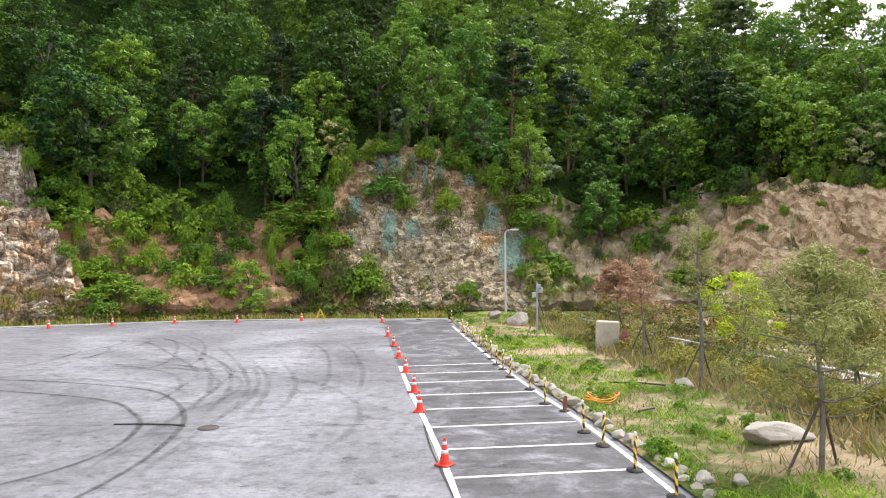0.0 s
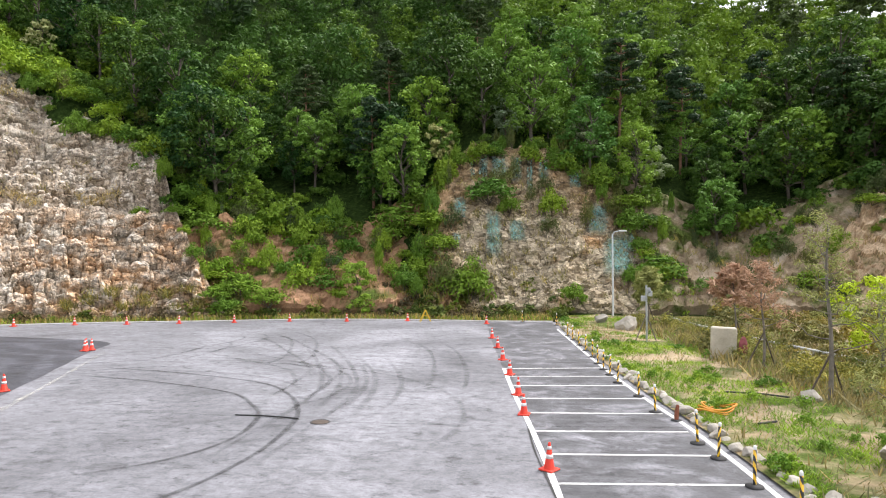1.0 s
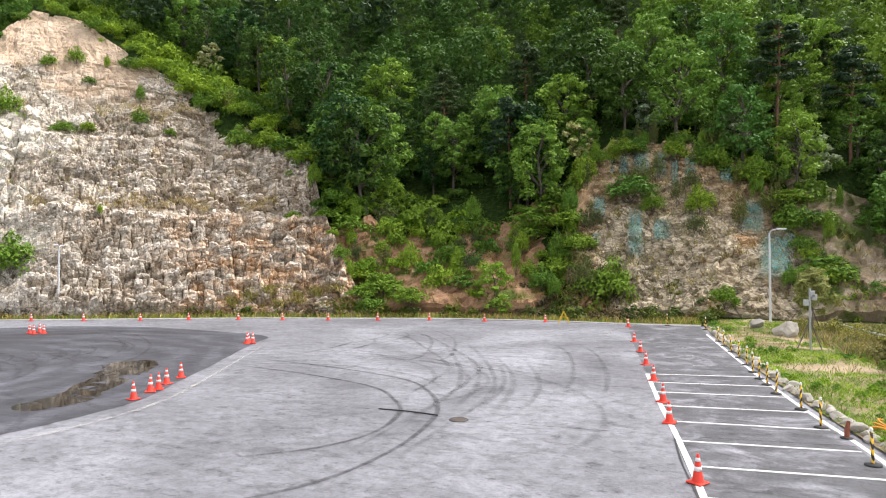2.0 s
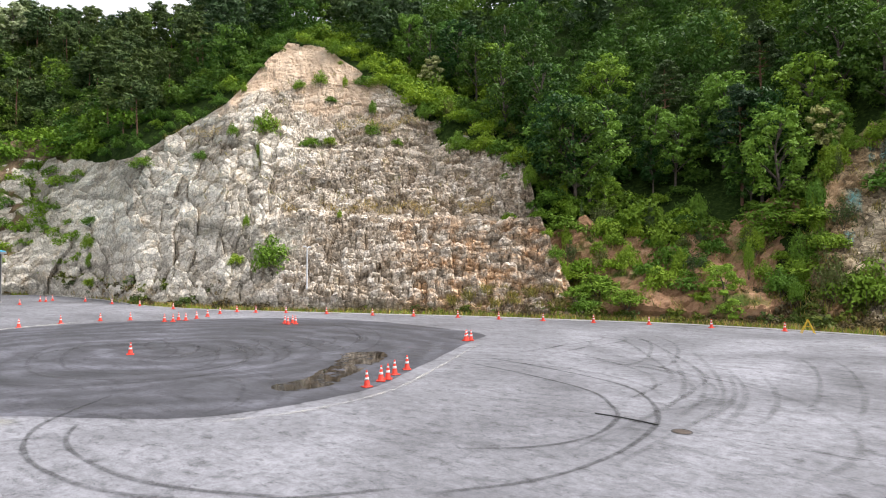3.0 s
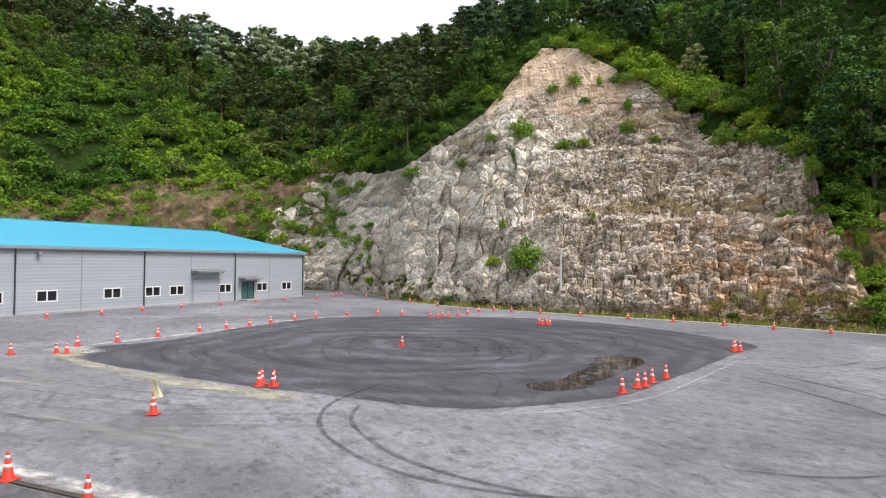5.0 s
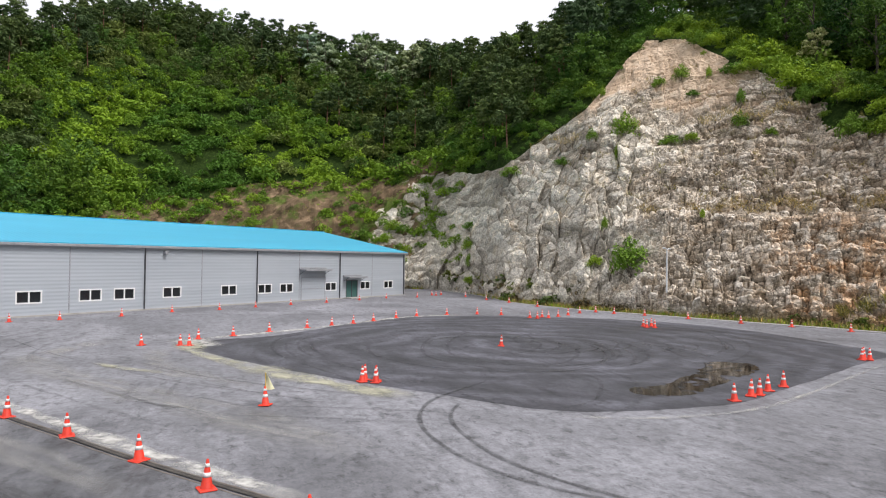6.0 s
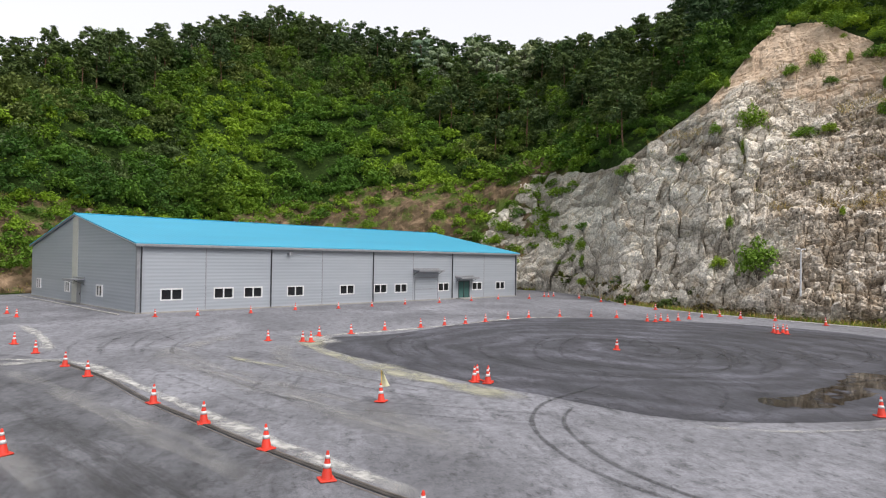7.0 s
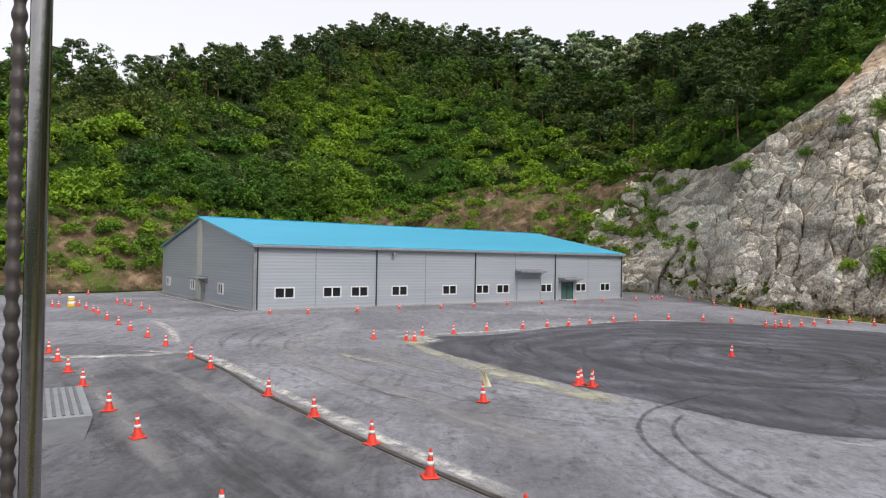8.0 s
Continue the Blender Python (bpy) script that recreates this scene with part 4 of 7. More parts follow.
shutter = part("shutter", box_mesh("shutter", M_CLAD, (34.1, 0.005, 0.15, 38.1, 0.04, 2.9)), hall, "wide sliding goods door, closed")
for s in ((34.0, 0.0, 0.14, 34.1, 0.07, 3.0), (38.1, 0.0, 0.14, 38.2, 0.07, 3.0), (34.1, 0.0, 2.9, 38.1, 0.09, 3.0), (34.1, 0.04, 1.45, 38.1, 0.06, 1.53)):
    part("rail", box_mesh("shutter_rail", M_TRIM, s), shutter)
part("wall_lamp", box_mesh("wall_lamp", M_TRIM, (15.4, 0.0, 5.5, 15.75, 0.5, 5.85), bevel=0.04), hall, "small grey floodlight under the eave")
# the gable end: local frame with x running into the depth
gable = Matrix(((0, -1, 0, 0), (-1, 0, 0, 0), (0, 0, 1, 0), (0, 0, 0, 1)))
for y in (9.5, 19.9, 31.4):
    window(hall, y - 0.85, 1.1, y + 0.85, 2.3, gable @ Matrix.Translation((0, 0.115, 0)))
part("cream_pilaster", box_mesh("cream_pilaster", M_CREAM, (-0.08, -18.4, 0.14, -0.002, -16.7, RIDGE - 0.15)), hall, "cream vertical strip on the gable")
canopy(14.2, 17.8, 2.6, gable)
side_door = part("door", box_mesh("side_door", M_TRIM, (-0.06, -17.0, 0.14, -0.01, -15.4, 2.3), bevel=0.01), hall, "grey steel side door, closed")
part("handle", box_mesh("side_door_handle", M_DARKTRIM, (-0.12, -15.6, 1.05, -0.06, -15.55, 1.2)), side_door)
kerb = tagged(new("kerb", box_mesh("hall_kerb", M_CONCRETE, (-1.6, -WID - 0.1, 0.004, -1.4, 0.0, 0.1), bevel=0.02)), "low pale kerb beside the hall's gable", "kerb", kind="structure")
kerb.matrix_world = hall.matrix_world.copy()


# ---- plants ----
def leaf_quads(centres, normals, size, long=1.0, gen=rng, three=False):
    """One small four-cornered leaf spray at each centre."""
    n = len(centres)
    normals = normals / (np.linalg.norm(normals, axis=1, keepdims=True) + 1e-9)
    a = np.cross(normals, gen.normal(size=(n, 3)))
    a /= np.linalg.norm(a, axis=1, keepdims=True) + 1e-9
    b = np.cross(normals, a)
    s = size * gen.uniform(0.6, 1.25, (n, 1))
    a, b = a * s * long, b * s
    fold = normals * s * 0.25
    if three:
        v = np.stack([centres - a * 0.6 - b * 0.3, centres + b * 0.55 - fold, centres + a * 0.6 - b * 0.3], 1).reshape(-1, 3)
        return v, np.arange(3 * n).reshape(-1, 3)
    v = np.stack([centres - a * 0.5, centres + b * 0.38 - fold, centres + a * 0.5, centres - b * 0.38 - fold], 1).reshape(-1, 3)
    return v, np.arange(4 * n).reshape(-1, 4)


def clump_leaves(clumps, per, size, squash=0.75, long=1.3, gen=rng, three=False):
    c = np.array([k[0] for k in clumps], float)
    r = np.array([k[1] for k in clumps], float)
    c, r = np.repeat(c, per, 0), np.repeat(r, per)
    d = gen.normal(size=(len(c), 3))
    d[:, 2] += 0.5
    d /= np.linalg.norm(d, axis=1, keepdims=True)
    reach = r * gen.uniform(0.25, 1.0, len(c)) ** 0.5 * gen.uniform(0.85, 1.2, len(c))
    p = c + d * reach[:, None] * (1, 1, squash)
    return leaf_quads(p, d + (0, 0, 0.5) + gen.normal(0, 0.45, d.shape), size, long, gen, three)


def bend(a, b, sag, n=5):
    a, b = np.array(a, float), np.array(b, float)
    t = np.linspace(0, 1, n)[:, None]
    return a + (b - a) * t + np.array([0, 0, 1.0]) * (np.sin(t * np.pi) * sag) + rng.normal(0, 0.06, (n, 3)) * (t > 0)


def broad_tree(seed, h=9.0, width=2.9, low=0.3, clumps=30, per=60, size=0.39, three=False):
    """Trunk with limbs, and a crown of many domed sprays, as two meshes' arrays; base at the origin."""
    gen = np.random.default_rng(seed)
    trunk = [(0, 0, -0.6), (gen.normal(0, .1), gen.normal(0, .1), h * 0.3), (gen.normal(0, .35), gen.normal(0, .35), h * 0.62), (gen.normal(0, .4), gen.normal(0, .4), h * 0.88)]
    line = spline(trunk, 4)
    wood = [tube(line, np.linspace(0.02 * h, 0.006 * h, len(line)), 7)]
    tops = []
    lobes = gen.uniform(0, 6.28, 3)
    for k in range(clumps):
        z = low + (1 - low) * (k + gen.uniform(0, 1)) / clumps
        a = k * 2.4 + gen.normal(0, 0.4)
        w = width * math.sin(math.pi * min(0.97, 0.2 + 0.74 * (z - low) / (1 - low))) ** 0.6 * (1 + 0.22 * math.sin(2 * a + lobes[0]) + 0.16 * math.sin(3 * a + lobes[1] + 5 * z))
        rr = w * gen.uniform(0.55, 1.05)
        tops.append(((rr * math.cos(a), rr * math.sin(a), h * z - 0.3), gen.uniform(0.55, 1.15) * width / 2.9 * (30 / clumps) ** 0.25))
        if k % 3 == 0:
            at = line[min(len(line) - 1, int(len(line) * max(0.25, z - 0.22)))]
            wood.append(tube(bend(at, tops[-1][0], 0.15 * h * 0.2, 4), np.linspace(0.008 * h, 0.0025 * h, 4), 5))
    return join(wood), clump_leaves(tops, per, size, 0.62, 1.35, gen, three)


def pine_tree(seed, h=10.0, per=75, size=0.3, clumps=20, width=2.4, three=False):
    gen = np.random.default_rng(seed)
    lean = gen.normal(0, 0.5, 2)
    line = spline([(0, 0, -0.6), (lean[0] * 0.3, lean[1] * 0.2, h * 0.35), (lean[0] * 0.9, lean[1], h * 0.7), (lean[0], lean[1] * 1.2, h)], 4)
    wood, tops = [tube(line, np.linspace(0.016 * h, 0.005 * h, len(line)), 7)], []
    for k in range(clumps):
        z = 0.48 + 0.5 * (k + gen.uniform(0, 1)) / clumps
        at = line[min(len(line) - 1, int(len(line) * z))]
        a, rr = k * 2.4 + gen.normal(0, 0.5), width * gen.uniform(0.3, 1.0) * (1.25 - 0.8 * (z - 0.48) / 0.5)
        c = at + np.array([rr * math.cos(a), rr * math.sin(a), gen.uniform(0.0, 0.7)])
        tops.append((c, gen.uniform(0.7, 1.15)))
        wood.append(tube(bend(at, c, 0.1, 4), np.linspace(0.006 * h, 0.002 * h, 4), 5))
    return join(wood), clump_leaves(tops, per, size, 0.38, 2.2, gen, three)


def bush(seed, h=1.8, clumps=12, per=60, size=0.2, three=False):
    gen = np.random.default_rng(seed)
    tops, wood = [], []
    for k in range(clumps):
        a, rr = k * 2.4, h * 0.62 * math.sqrt((k + 0.5) / clumps)
        c = (rr * math.cos(a), rr * math.sin(a), h * gen.uniform(0.35, 0.85) * (1.1 - 0.5 * k / clumps))
        tops.append((c, h * gen.uniform(0.22, 0.36)))
        if k % 2 == 0:
            wood.append(tube(bend((0, 0, -0.2), c, 0.0, 4), np.linspace(0.03, 0.008, 4), 4))
    return join(wood), clump_leaves(tops, per, size, 0.8, 1.4, gen, three)


def plant_thing(name, label, category, group, arrays, wood, leaf):
    t = tagged(new(name), label, category, group)
    part("trunk", mesh_np(name + "_trunk", *arrays[0], wood, True), t)
    part("crown", mesh_np(name + "_crown", *arrays[1], leaf), t)
    return t


class Planter:
    """Sets the first of a kind, then copies."""
    def __init__(self, makers):
        self.makers, self.used = makers, [None] * len(makers)

    def put(self, k, m):
        k %= len(self.makers)
        if self.used[k] is None:
            self.used[k] = self.makers[k]()
            self.used[k].matrix_basis = m
            return self.used[k]
        return copy_thing(self.used[k], m)


def scaled(p, turn, s, sz=None):
    return Matrix.Translation(p) @ Matrix.Rotation(turn, 4, "Z") @ Matrix.Diagonal((s, s, sz or s, 1))


def jittered(t0, t1, ra, rb, gap, seed):
    """Places on the land between two turns and, turn by turn, two radii."""
    gen = np.random.default_rng(seed)
    out = []
    for r in np.arange(45, 420, gap):
        step = math.degrees(gap / r)
        t = np.arange(t0, t1, step) + gen.uniform(0, step)
        t = t + gen.normal(0, step * 0.3, len(t))
        rr = r + gen.normal(0, gap * 0.35, len(t))
        keep = (rr > ra(t)) & (rr < rb(t))
        out.append(np.stack([t[keep], rr[keep]], -1))
    return np.vstack(out)


def mass(name, mat, variants, places, scales, label, category, gen, tint):
    """Many plants as one mesh."""
    vs, fs, ts, b = [], [], [], 0
    for k, (p, s) in enumerate(zip(places, scales)):
        v, f = variants[k % len(variants)]
        a = gen.uniform(0, 6.28)
        c, n = math.cos(a) * s, math.sin(a) * s
        q = np.stack([v[:, 0] * c - v[:, 1] * n, v[:, 0] * n + v[:, 1] * c, v[:, 2] * s * gen.uniform(0.85, 1.15)], -1) + p
        vs.append(q), fs.append(f + b), ts.append(np.full(len(v), tint[k]))
        b += len(v)
    me = mesh_np(name, np.vstack(vs), np.vstack(fs), mat, False, {"tint": np.concatenate(ts)})
    return tagged(new(name, me), label, category, kind="stuff")


gen = np.random.default_rng(21)
foot_of = lambda t: land_marks(t)[0]
top_of = lambda t: land_marks(t)[2]
sky_of = lambda t: land_marks(t)[5]

# the wood above the lot: the nearest trees are things of their own
GROUP = "trees of the wood above the lot"
broad = Planter([lambda k=k: plant_thing("tree", "leafy broad-leaved tree on the wooded slope", "tree", GROUP, broad_tree(100 + k, 9 + k % 3, 3.1 + 0.3 * (k % 3), 0.24, 52, 70, 0.275, True), M_BARK, M_LEAF) for k in range(5)])
shade = Planter([lambda k=k: plant_thing("tree", "dark green broad-leaved tree on the wooded slope", "tree", GROUP, broad_tree(150 + k, 9 + k % 3, 3.1 + 0.3 * (k % 3), 0.24, 52, 70, 0.275, True), M_BARK, M_LEAF_DARK) for k in range(4)])
pines = Planter([lambda k=k: plant_thing("pine_tree", "tall red-barked pine with dark flat tufts of needles", "pine tree", GROUP, pine_tree(200 + k, 11.5, 130, 0.2, 26, 2.6, True), M_PINEBARK, M_PINE_NEAR) for k in range(2)])
white = Planter([lambda: plant_thing("blossom_tree", "tree with pale cream blossom among the green wood", "tree", GROUP, broad_tree(300, 6.0, 1.9, clumps=20), M_BARK, M_BLOSSOM)])


def wood_front(t):
    """Where the trees begin: above the cut faces, and above the shrubs on the low banks."""
    return np.where(t > 26, top_of(t) + np.where(t > 33, 8.0, 1.0), np.where((t > -13) & (t < 9), top_of(t) - 0.5, np.where(t < -22, top_of(t) + 0.5, foot_of(t) + np.where(t > 9, 9.0, 7.0))))


spots = jittered(-46, 41, wood_front, lambda t: wood_front(t) + 20, 4.0, 5)
order = np.argsort(spots[:, 1] - wood_front(spots[:, 0]))
near, rest = spots[order[:230]], spots[order[230:]]
for k, (t, r) in enumerate(near):
    p = ground_point(t, r)[0]
    m = scaled(p, gen.uniform(0, 6.28), gen.uniform(0.68, 1.18))
    (pines if gen.uniform() < 0.1 else white if gen.uniform() < 0.05 else shade if gen.uniform() < (0.5 if t > 6 else 0.25) else broad).put(k, m)

far_broad = [broad_tree(400 + k, 9.0, 3.3, 0.16, 26, 44, 0.36, True)[1] for k in range(4)]
far_pine = [pine_tree(450 + k, 11.0, 26, 0.42, 38, 3.7, True)[1] for k in range(3)]
far_pine_wood = [tube([(0, 0, -0.5), (0.2, 0.2, 4.5), (0.4, 0.1, 10)], [0.2, 0.15, 0.06], 5), tube([(0, 0, -0.5), (-0.3, 0.1, 4.5), (-0.4, -0.1, 10)], [0.2, 0.15, 0.06], 5)]
far_conifer = [broad_tree(460 + k, 8.5, 2.3, 0.22, 17, 34, 0.62, True)[1] for k in range(3)]
far_shrub = [bush(470 + k, 2.4, 14, 40, 0.24, True)[1] for k in range(3)]
back = jittered(-58, 58, lambda t: np.maximum(wood_front(t) + np.where(t < 41, 20, 0), 60), lambda t: sky_of(t) + 4, 5.7, 6)
back = np.vstack([rest, back])
back = back[(back[:, 0] < 33) | (back[:, 1] > top_of(back[:, 0]) + np.where(back[:, 0] < 52, 8, 3))]
pts_b = ground_point(back[:, 0], back[:, 1])
tint = np.clip(fbm(pts_b * 0.06, 2, 3) * 1.6 - 0.45 - 0.4 * np.clip((back[:, 0] - 5) / 12, 0, 1) + 0.6 * np.clip((-2 - back[:, 0]) / 15, 0, 1) + gen.normal(0, 0.22, len(back)), 0, 1)
is_pine = gen.uniform(size=len(back)) < np.where(back[:, 0] > 41, 0.5, 0.1)
sc = gen.uniform(0.75, 1.15, len(back))
mass("woodland", M_LEAF_FAR, far_broad, pts_b[~is_pine], sc[~is_pine], "dense green broad-leaved wood on the hillside", "woodland", gen, tint[~is_pine])
mass("pine_woodland", M_PINE, far_pine, pts_b[is_pine], sc[is_pine], "dark pines among the hillside wood", "woodland", gen, tint[is_pine] * 0.4)

# the hill behind the hall: shrubs below, trees and pines along the ridge
hill = jittered(57, 128, lambda t: np.where(t < 66, top_of(t) + 5, np.where(t > 98, top_of(t) + 1, top_of(t) + 3)), lambda t: sky_of(t) + 6, 5.6, 8)
ph = ground_point(hill[:, 0], hill[:, 1])
rel = (hill[:, 1] - foot_of(hill[:, 0])) / (sky_of(hill[:, 0]) - foot_of(hill[:, 0]))
upper = rel + (fbm(ph * 0.03, 2, 12) - 0.5) * 0.7 + np.where(hill[:, 0] < 80, 0.22, 0.0) + np.where(hill[:, 0] < 66, 0.3, 0.0)
tint = np.clip(fbm(ph * 0.05, 2, 13) * 1.5 - 0.45 + gen.normal(0, 0.22, len(hill)), 0, 1)
roll = gen.uniform(size=len(hill))
foot_wood = (hill[:, 0] > 98) & (rel < 0.3)
kind = np.where(upper > 0.72, np.where(roll < 0.7, 2, 1), np.where(foot_wood | (roll < 0.16 + 0.3 * (upper > 0.45)), 1, 0))
sc = np.where(foot_wood, gen.uniform(0.8, 1.25, len(hill)), (0.4 + 0.6 * gen.uniform(size=len(hill))) * np.where(rel > 0.6, 1.15, 0.75))
mass("hill_wood", M_LEAF_FAR, far_broad, ph[kind == 1], sc[kind == 1], "broad-leaved wood on the hill behind the hall", "woodland", gen, tint[kind == 1])
tall = gen.uniform(0.72, 0.98, int((kind == 2).sum()))
turned = gen.bit_generator.state
mass("ridge_pines", M_PINE, far_pine[:2], ph[kind == 2] - (0, 0, 0.8), tall, "dark pines along the hill's ridge", "woodland", gen, 0.1 + tint[kind == 2] * 0.5)
gen.bit_generator.state = turned
mass("ridge_pine_trunks", M_PINEBARK, far_pine_wood, ph[kind == 2] - (0, 0, 0.8), tall, "thin pine trunks along the hill's ridge", "tree trunks", gen, tint[kind == 2])
low = jittered(62, 128, lambda t: np.where(t < 66, top_of(t) + 2, top_of(t) + 0.5), lambda t: sky_of(t), 3.3, 9)
pl = ground_point(low[:, 0], low[:, 1])
bare = fbm(pl * 0.07, 3, 31)
keep = bare < np.where(low[:, 1] < top_of(low[:, 0]) + 14, 0.62, 0.95)
low, pl = low[keep], pl[keep]
dome = [bush(480 + k, 4.2, 13, 30, 0.44, True)[1] for k in range(4)]
sizes = 0.55 + 0.7 * gen.uniform(size=len(pl)) ** 1.5
rel_l = (low[:, 1] - foot_of(low[:, 0])) / (sky_of(low[:, 0]) - foot_of(low[:, 0]))
tones = np.clip(fbm(pl * 0.045, 3, 51) * 3.0 - 1.0 + gen.normal(0, 0.2, len(pl)), 0, 1)
high = rel_l + gen.normal(0, 0.1, len(pl)) + 0.6 * (fbm(pl * 0.02, 2, 52) - 0.5) + np.where(low[:, 0] < 78, 0.2, 0) > 0.66
mass("hill_shrubs", M_SHRUB, dome, pl[~high] - (0, 0, 0.5), sizes[~high], "bright green shrubs on the hill behind the hall", "shrubs", gen, tones[~high])
mass("upper_hill_wood", M_PINE, dome, pl[high] - (0, 0, 0.5), sizes[high], "darker green low wood on the upper hill", "woodland", gen, 0.2 + tones[high] * 0.7)

strip = jittered(67, 128, lambda t: foot_of(t) + 2, lambda t: top_of(t) + 4, 2.6, 10)
pst = ground_point(strip[:, 0], strip[:, 1])
keep = fbm(pst * 0.11, 3, 33) + 0.12 * (strip[:, 0] > 97) > 0.4
pst = pst[keep]
mass("bank_shrubs", M_SHRUB, dome, pst - (0, 0, 0.2), gen.uniform(0.16, 0.5, len(pst)) * np.where(strip[keep][:, 0] > 97, 1.6, 1.45), "round green shrubs on the bank behind the hall", "shrubs", gen, np.clip(gen.normal(0.6, 0.3, len(pst)), 0, 1))

# shrubs on the banks, at the feet of the slopes and on the cliff
BANK = "bushes on the banks"
bushes = Planter([lambda k=k: plant_thing("bush", "bright green leafy bush on the bank", "bush", BANK, bush(500 + k, 1.9, 20, 64, 0.15, True), M_BARK, M_SHRUB_NEAR) for k in range(4)])
olive = Planter([lambda k=k: plant_thing("bush", "dull olive twiggy bush on the bank", "bush", BANK, bush(510 + k, 1.8, 18, 48, 0.11, True), M_BARK, M_DULLSHRUB) for k in range(2)])
spots = np.vstack([jittered(9, 27, lambda t: foot_of(t) + 0.5, lambda t: foot_of(t) + 11, 2.4, 14), jittered(-24, -9, lambda t: foot_of(t) + 0.5, lambda t: foot_of(t) + 11, 2.6, 15),
                   jittered(27, 40, lambda t: top_of(t) - np.where(t < 31, 5.0, 0.6), lambda t: top_of(t) + 5, 2.3, 17), jittered(-42, -22, lambda t: top_of(t) - 0.5, lambda t: top_of(t) + 3, 2.5, 18)])
pb = ground_point(spots[:, 0], spots[:, 1])
thick = fbm(pb * 0.16, 3, 44) + gen.normal(0, 0.05, len(pb))
k = 0
for (t, r), p, th in zip(spots, pb, thick):
    if th > (0.44 if 8 < t < 14 else 0.3 if t < -9 else 0.36):
        (olive if gen.uniform() < 0.3 else bushes).put(k, scaled(p, gen.uniform(0, 6.28), 0.45 + 1.0 * gen.uniform() ** 1.6, 0.6 + 0.9 * gen.uniform()))
        k += 1
pc = jittered(33, 68, lambda t: top_of(t) - np.where(t < 50, 1.5, -0.2), lambda t: top_of(t) + np.where(t < 51, 15, 13), 1.9, 19)
pts_c = ground_point(pc[:, 0], pc[:, 1])
crest_s = (0.25 + 0.95 * gen.uniform(size=len(pc)) ** 2) * np.where(pc[:, 0] < 50, 1.15, 1.05)
crest_t = np.clip(gen.normal(0.7, 0.28, len(pc)) - np.where(pc[:, 0] > 51, 0.75, 0), 0, 1)
mass("crest_shrubs", leaf_material("crest_leaves", (0.1, 0.2, 0.028), (0.16, 0.28, 0.04)), [bush(490 + k, 2.0, 15, 40, 0.19, True)[1] for k in range(4)], pts_c, crest_s, "bright green scrub behind the cliff's crest", "shrubs", gen, crest_t)
under = jittered(-46, 36, lambda t: wood_front(t) - 2.0, lambda t: wood_front(t) + 26, 3.6, 23)
pu = ground_point(under[:, 0], under[:, 1])
mass("underwood", M_LEAF_FAR, far_shrub, pu, gen.uniform(0.6, 1.35, len(pu)), "leafy undergrowth between the trees", "undergrowth", gen, np.clip(gen.normal(0.35, 0.3, len(pu)), 0, 1))
for t, f in ((72.1, 0.93), (74.6, 0.92), (76.4, 0.95), (79.8, 0.93), (81.3, 0.95), (2.1, 0.0), (7.8, 0.0), (-4.6, 0.0)):
    r = f * float(sky_of(np.array([t]))[0]) if f else float(top_of(np.array([t]))[0]) + 1.5
    white.put(0, scaled(ground_point(t, r)[0], gen.uniform(0, 6.28), 2.1 if f else 0.9))
thick_ = jittered(36, 74, lambda t: top_of(t) + np.where(t < 62, 5, 12), lambda t: np.minimum(top_of(t) + np.where(t < 54, 75, 160), sky_of(t)), 4.9, 29)
pt_ = ground_point(thick_[:, 0], thick_[:, 1])
mass("thicket", M_LEAF_FAR, dome, pt_ - (0, 0, 0.6), gen.uniform(0.55, 0.95, len(pt_)), "leafy thicket between the trees above the cliff", "undergrowth", gen, np.clip(gen.normal(0.25, 0.25, len(pt_)), 0, 1))
growth = jittered(13.5, 32, lambda t: foot_of(t) + np.where(t > 17, 2.5, 4.5), lambda t: np.maximum(top_of(t), foot_of(t) + 6) + 5, 2.0, 41)
pg = ground_point(growth[:, 0], growth[:, 1])
keep = fbm(pg * 0.2, 3, 47) > 0.4
pg = pg[keep]
mass("bank_growth", M_SHRUB, far_shrub, pg, gen.uniform(0.4, 1.0, len(pg)), "dense leafy growth over the low bank", "undergrowth", gen, np.clip(gen.normal(0.3, 0.3, len(pg)), 0, 1))
# weeds and low scrub at the foot of the faces
vt = gen.uniform(-3, 76, 420)
ve = np.interp(vt, [-2, 4, 10.6, 19.3, 28, 36.5, 45, 52.7, 58.6, 63.6, 65.8, 70.5], [55.4, 55.4, 56.6, 58.3, 59.6, 62, 65, 69.3, 74.4, 84.3, 96.8, 119])
vr = ve + 1.2 + (foot_of(vt) + 2.5 - ve - 1.2) * gen.uniform(size=len(vt))
pvs = polar(vt, vr, np.maximum(land_z(vt, vr), 0) - 0.1)
half = len(vt) // 2
low_shrub = [bush(476 + k, 2.4, 8, 18, 0.42, True)[1] for k in range(3)]
mass("verge_scrub", leaf_material("verge_leaves", (0.05, 0.08, 0.018), (0.15, 0.2, 0.05)), low_shrub, pvs[:half], gen.uniform(0.22, 0.62, half), "low green scrub at the foot of the rock", "scrub", gen, gen.uniform(0, 0.7, half))
mass("dead_scrub", leaf_material("dead_leaves", (0.08, 0.06, 0.035), (0.22, 0.17, 0.1)), low_shrub, pvs[half:], gen.uniform(0.2, 0.5, half), "brown dead scrub at the foot of the rock", "scrub", gen, gen.uniform(0, 0.3, half))
crown_line = jittered(56, 126, lambda t: sky_of(t) - 7, lambda t: sky_of(t) + 4, 3.8, 27)
pr_ = ground_point(crown_line[:, 0], crown_line[:, 1])
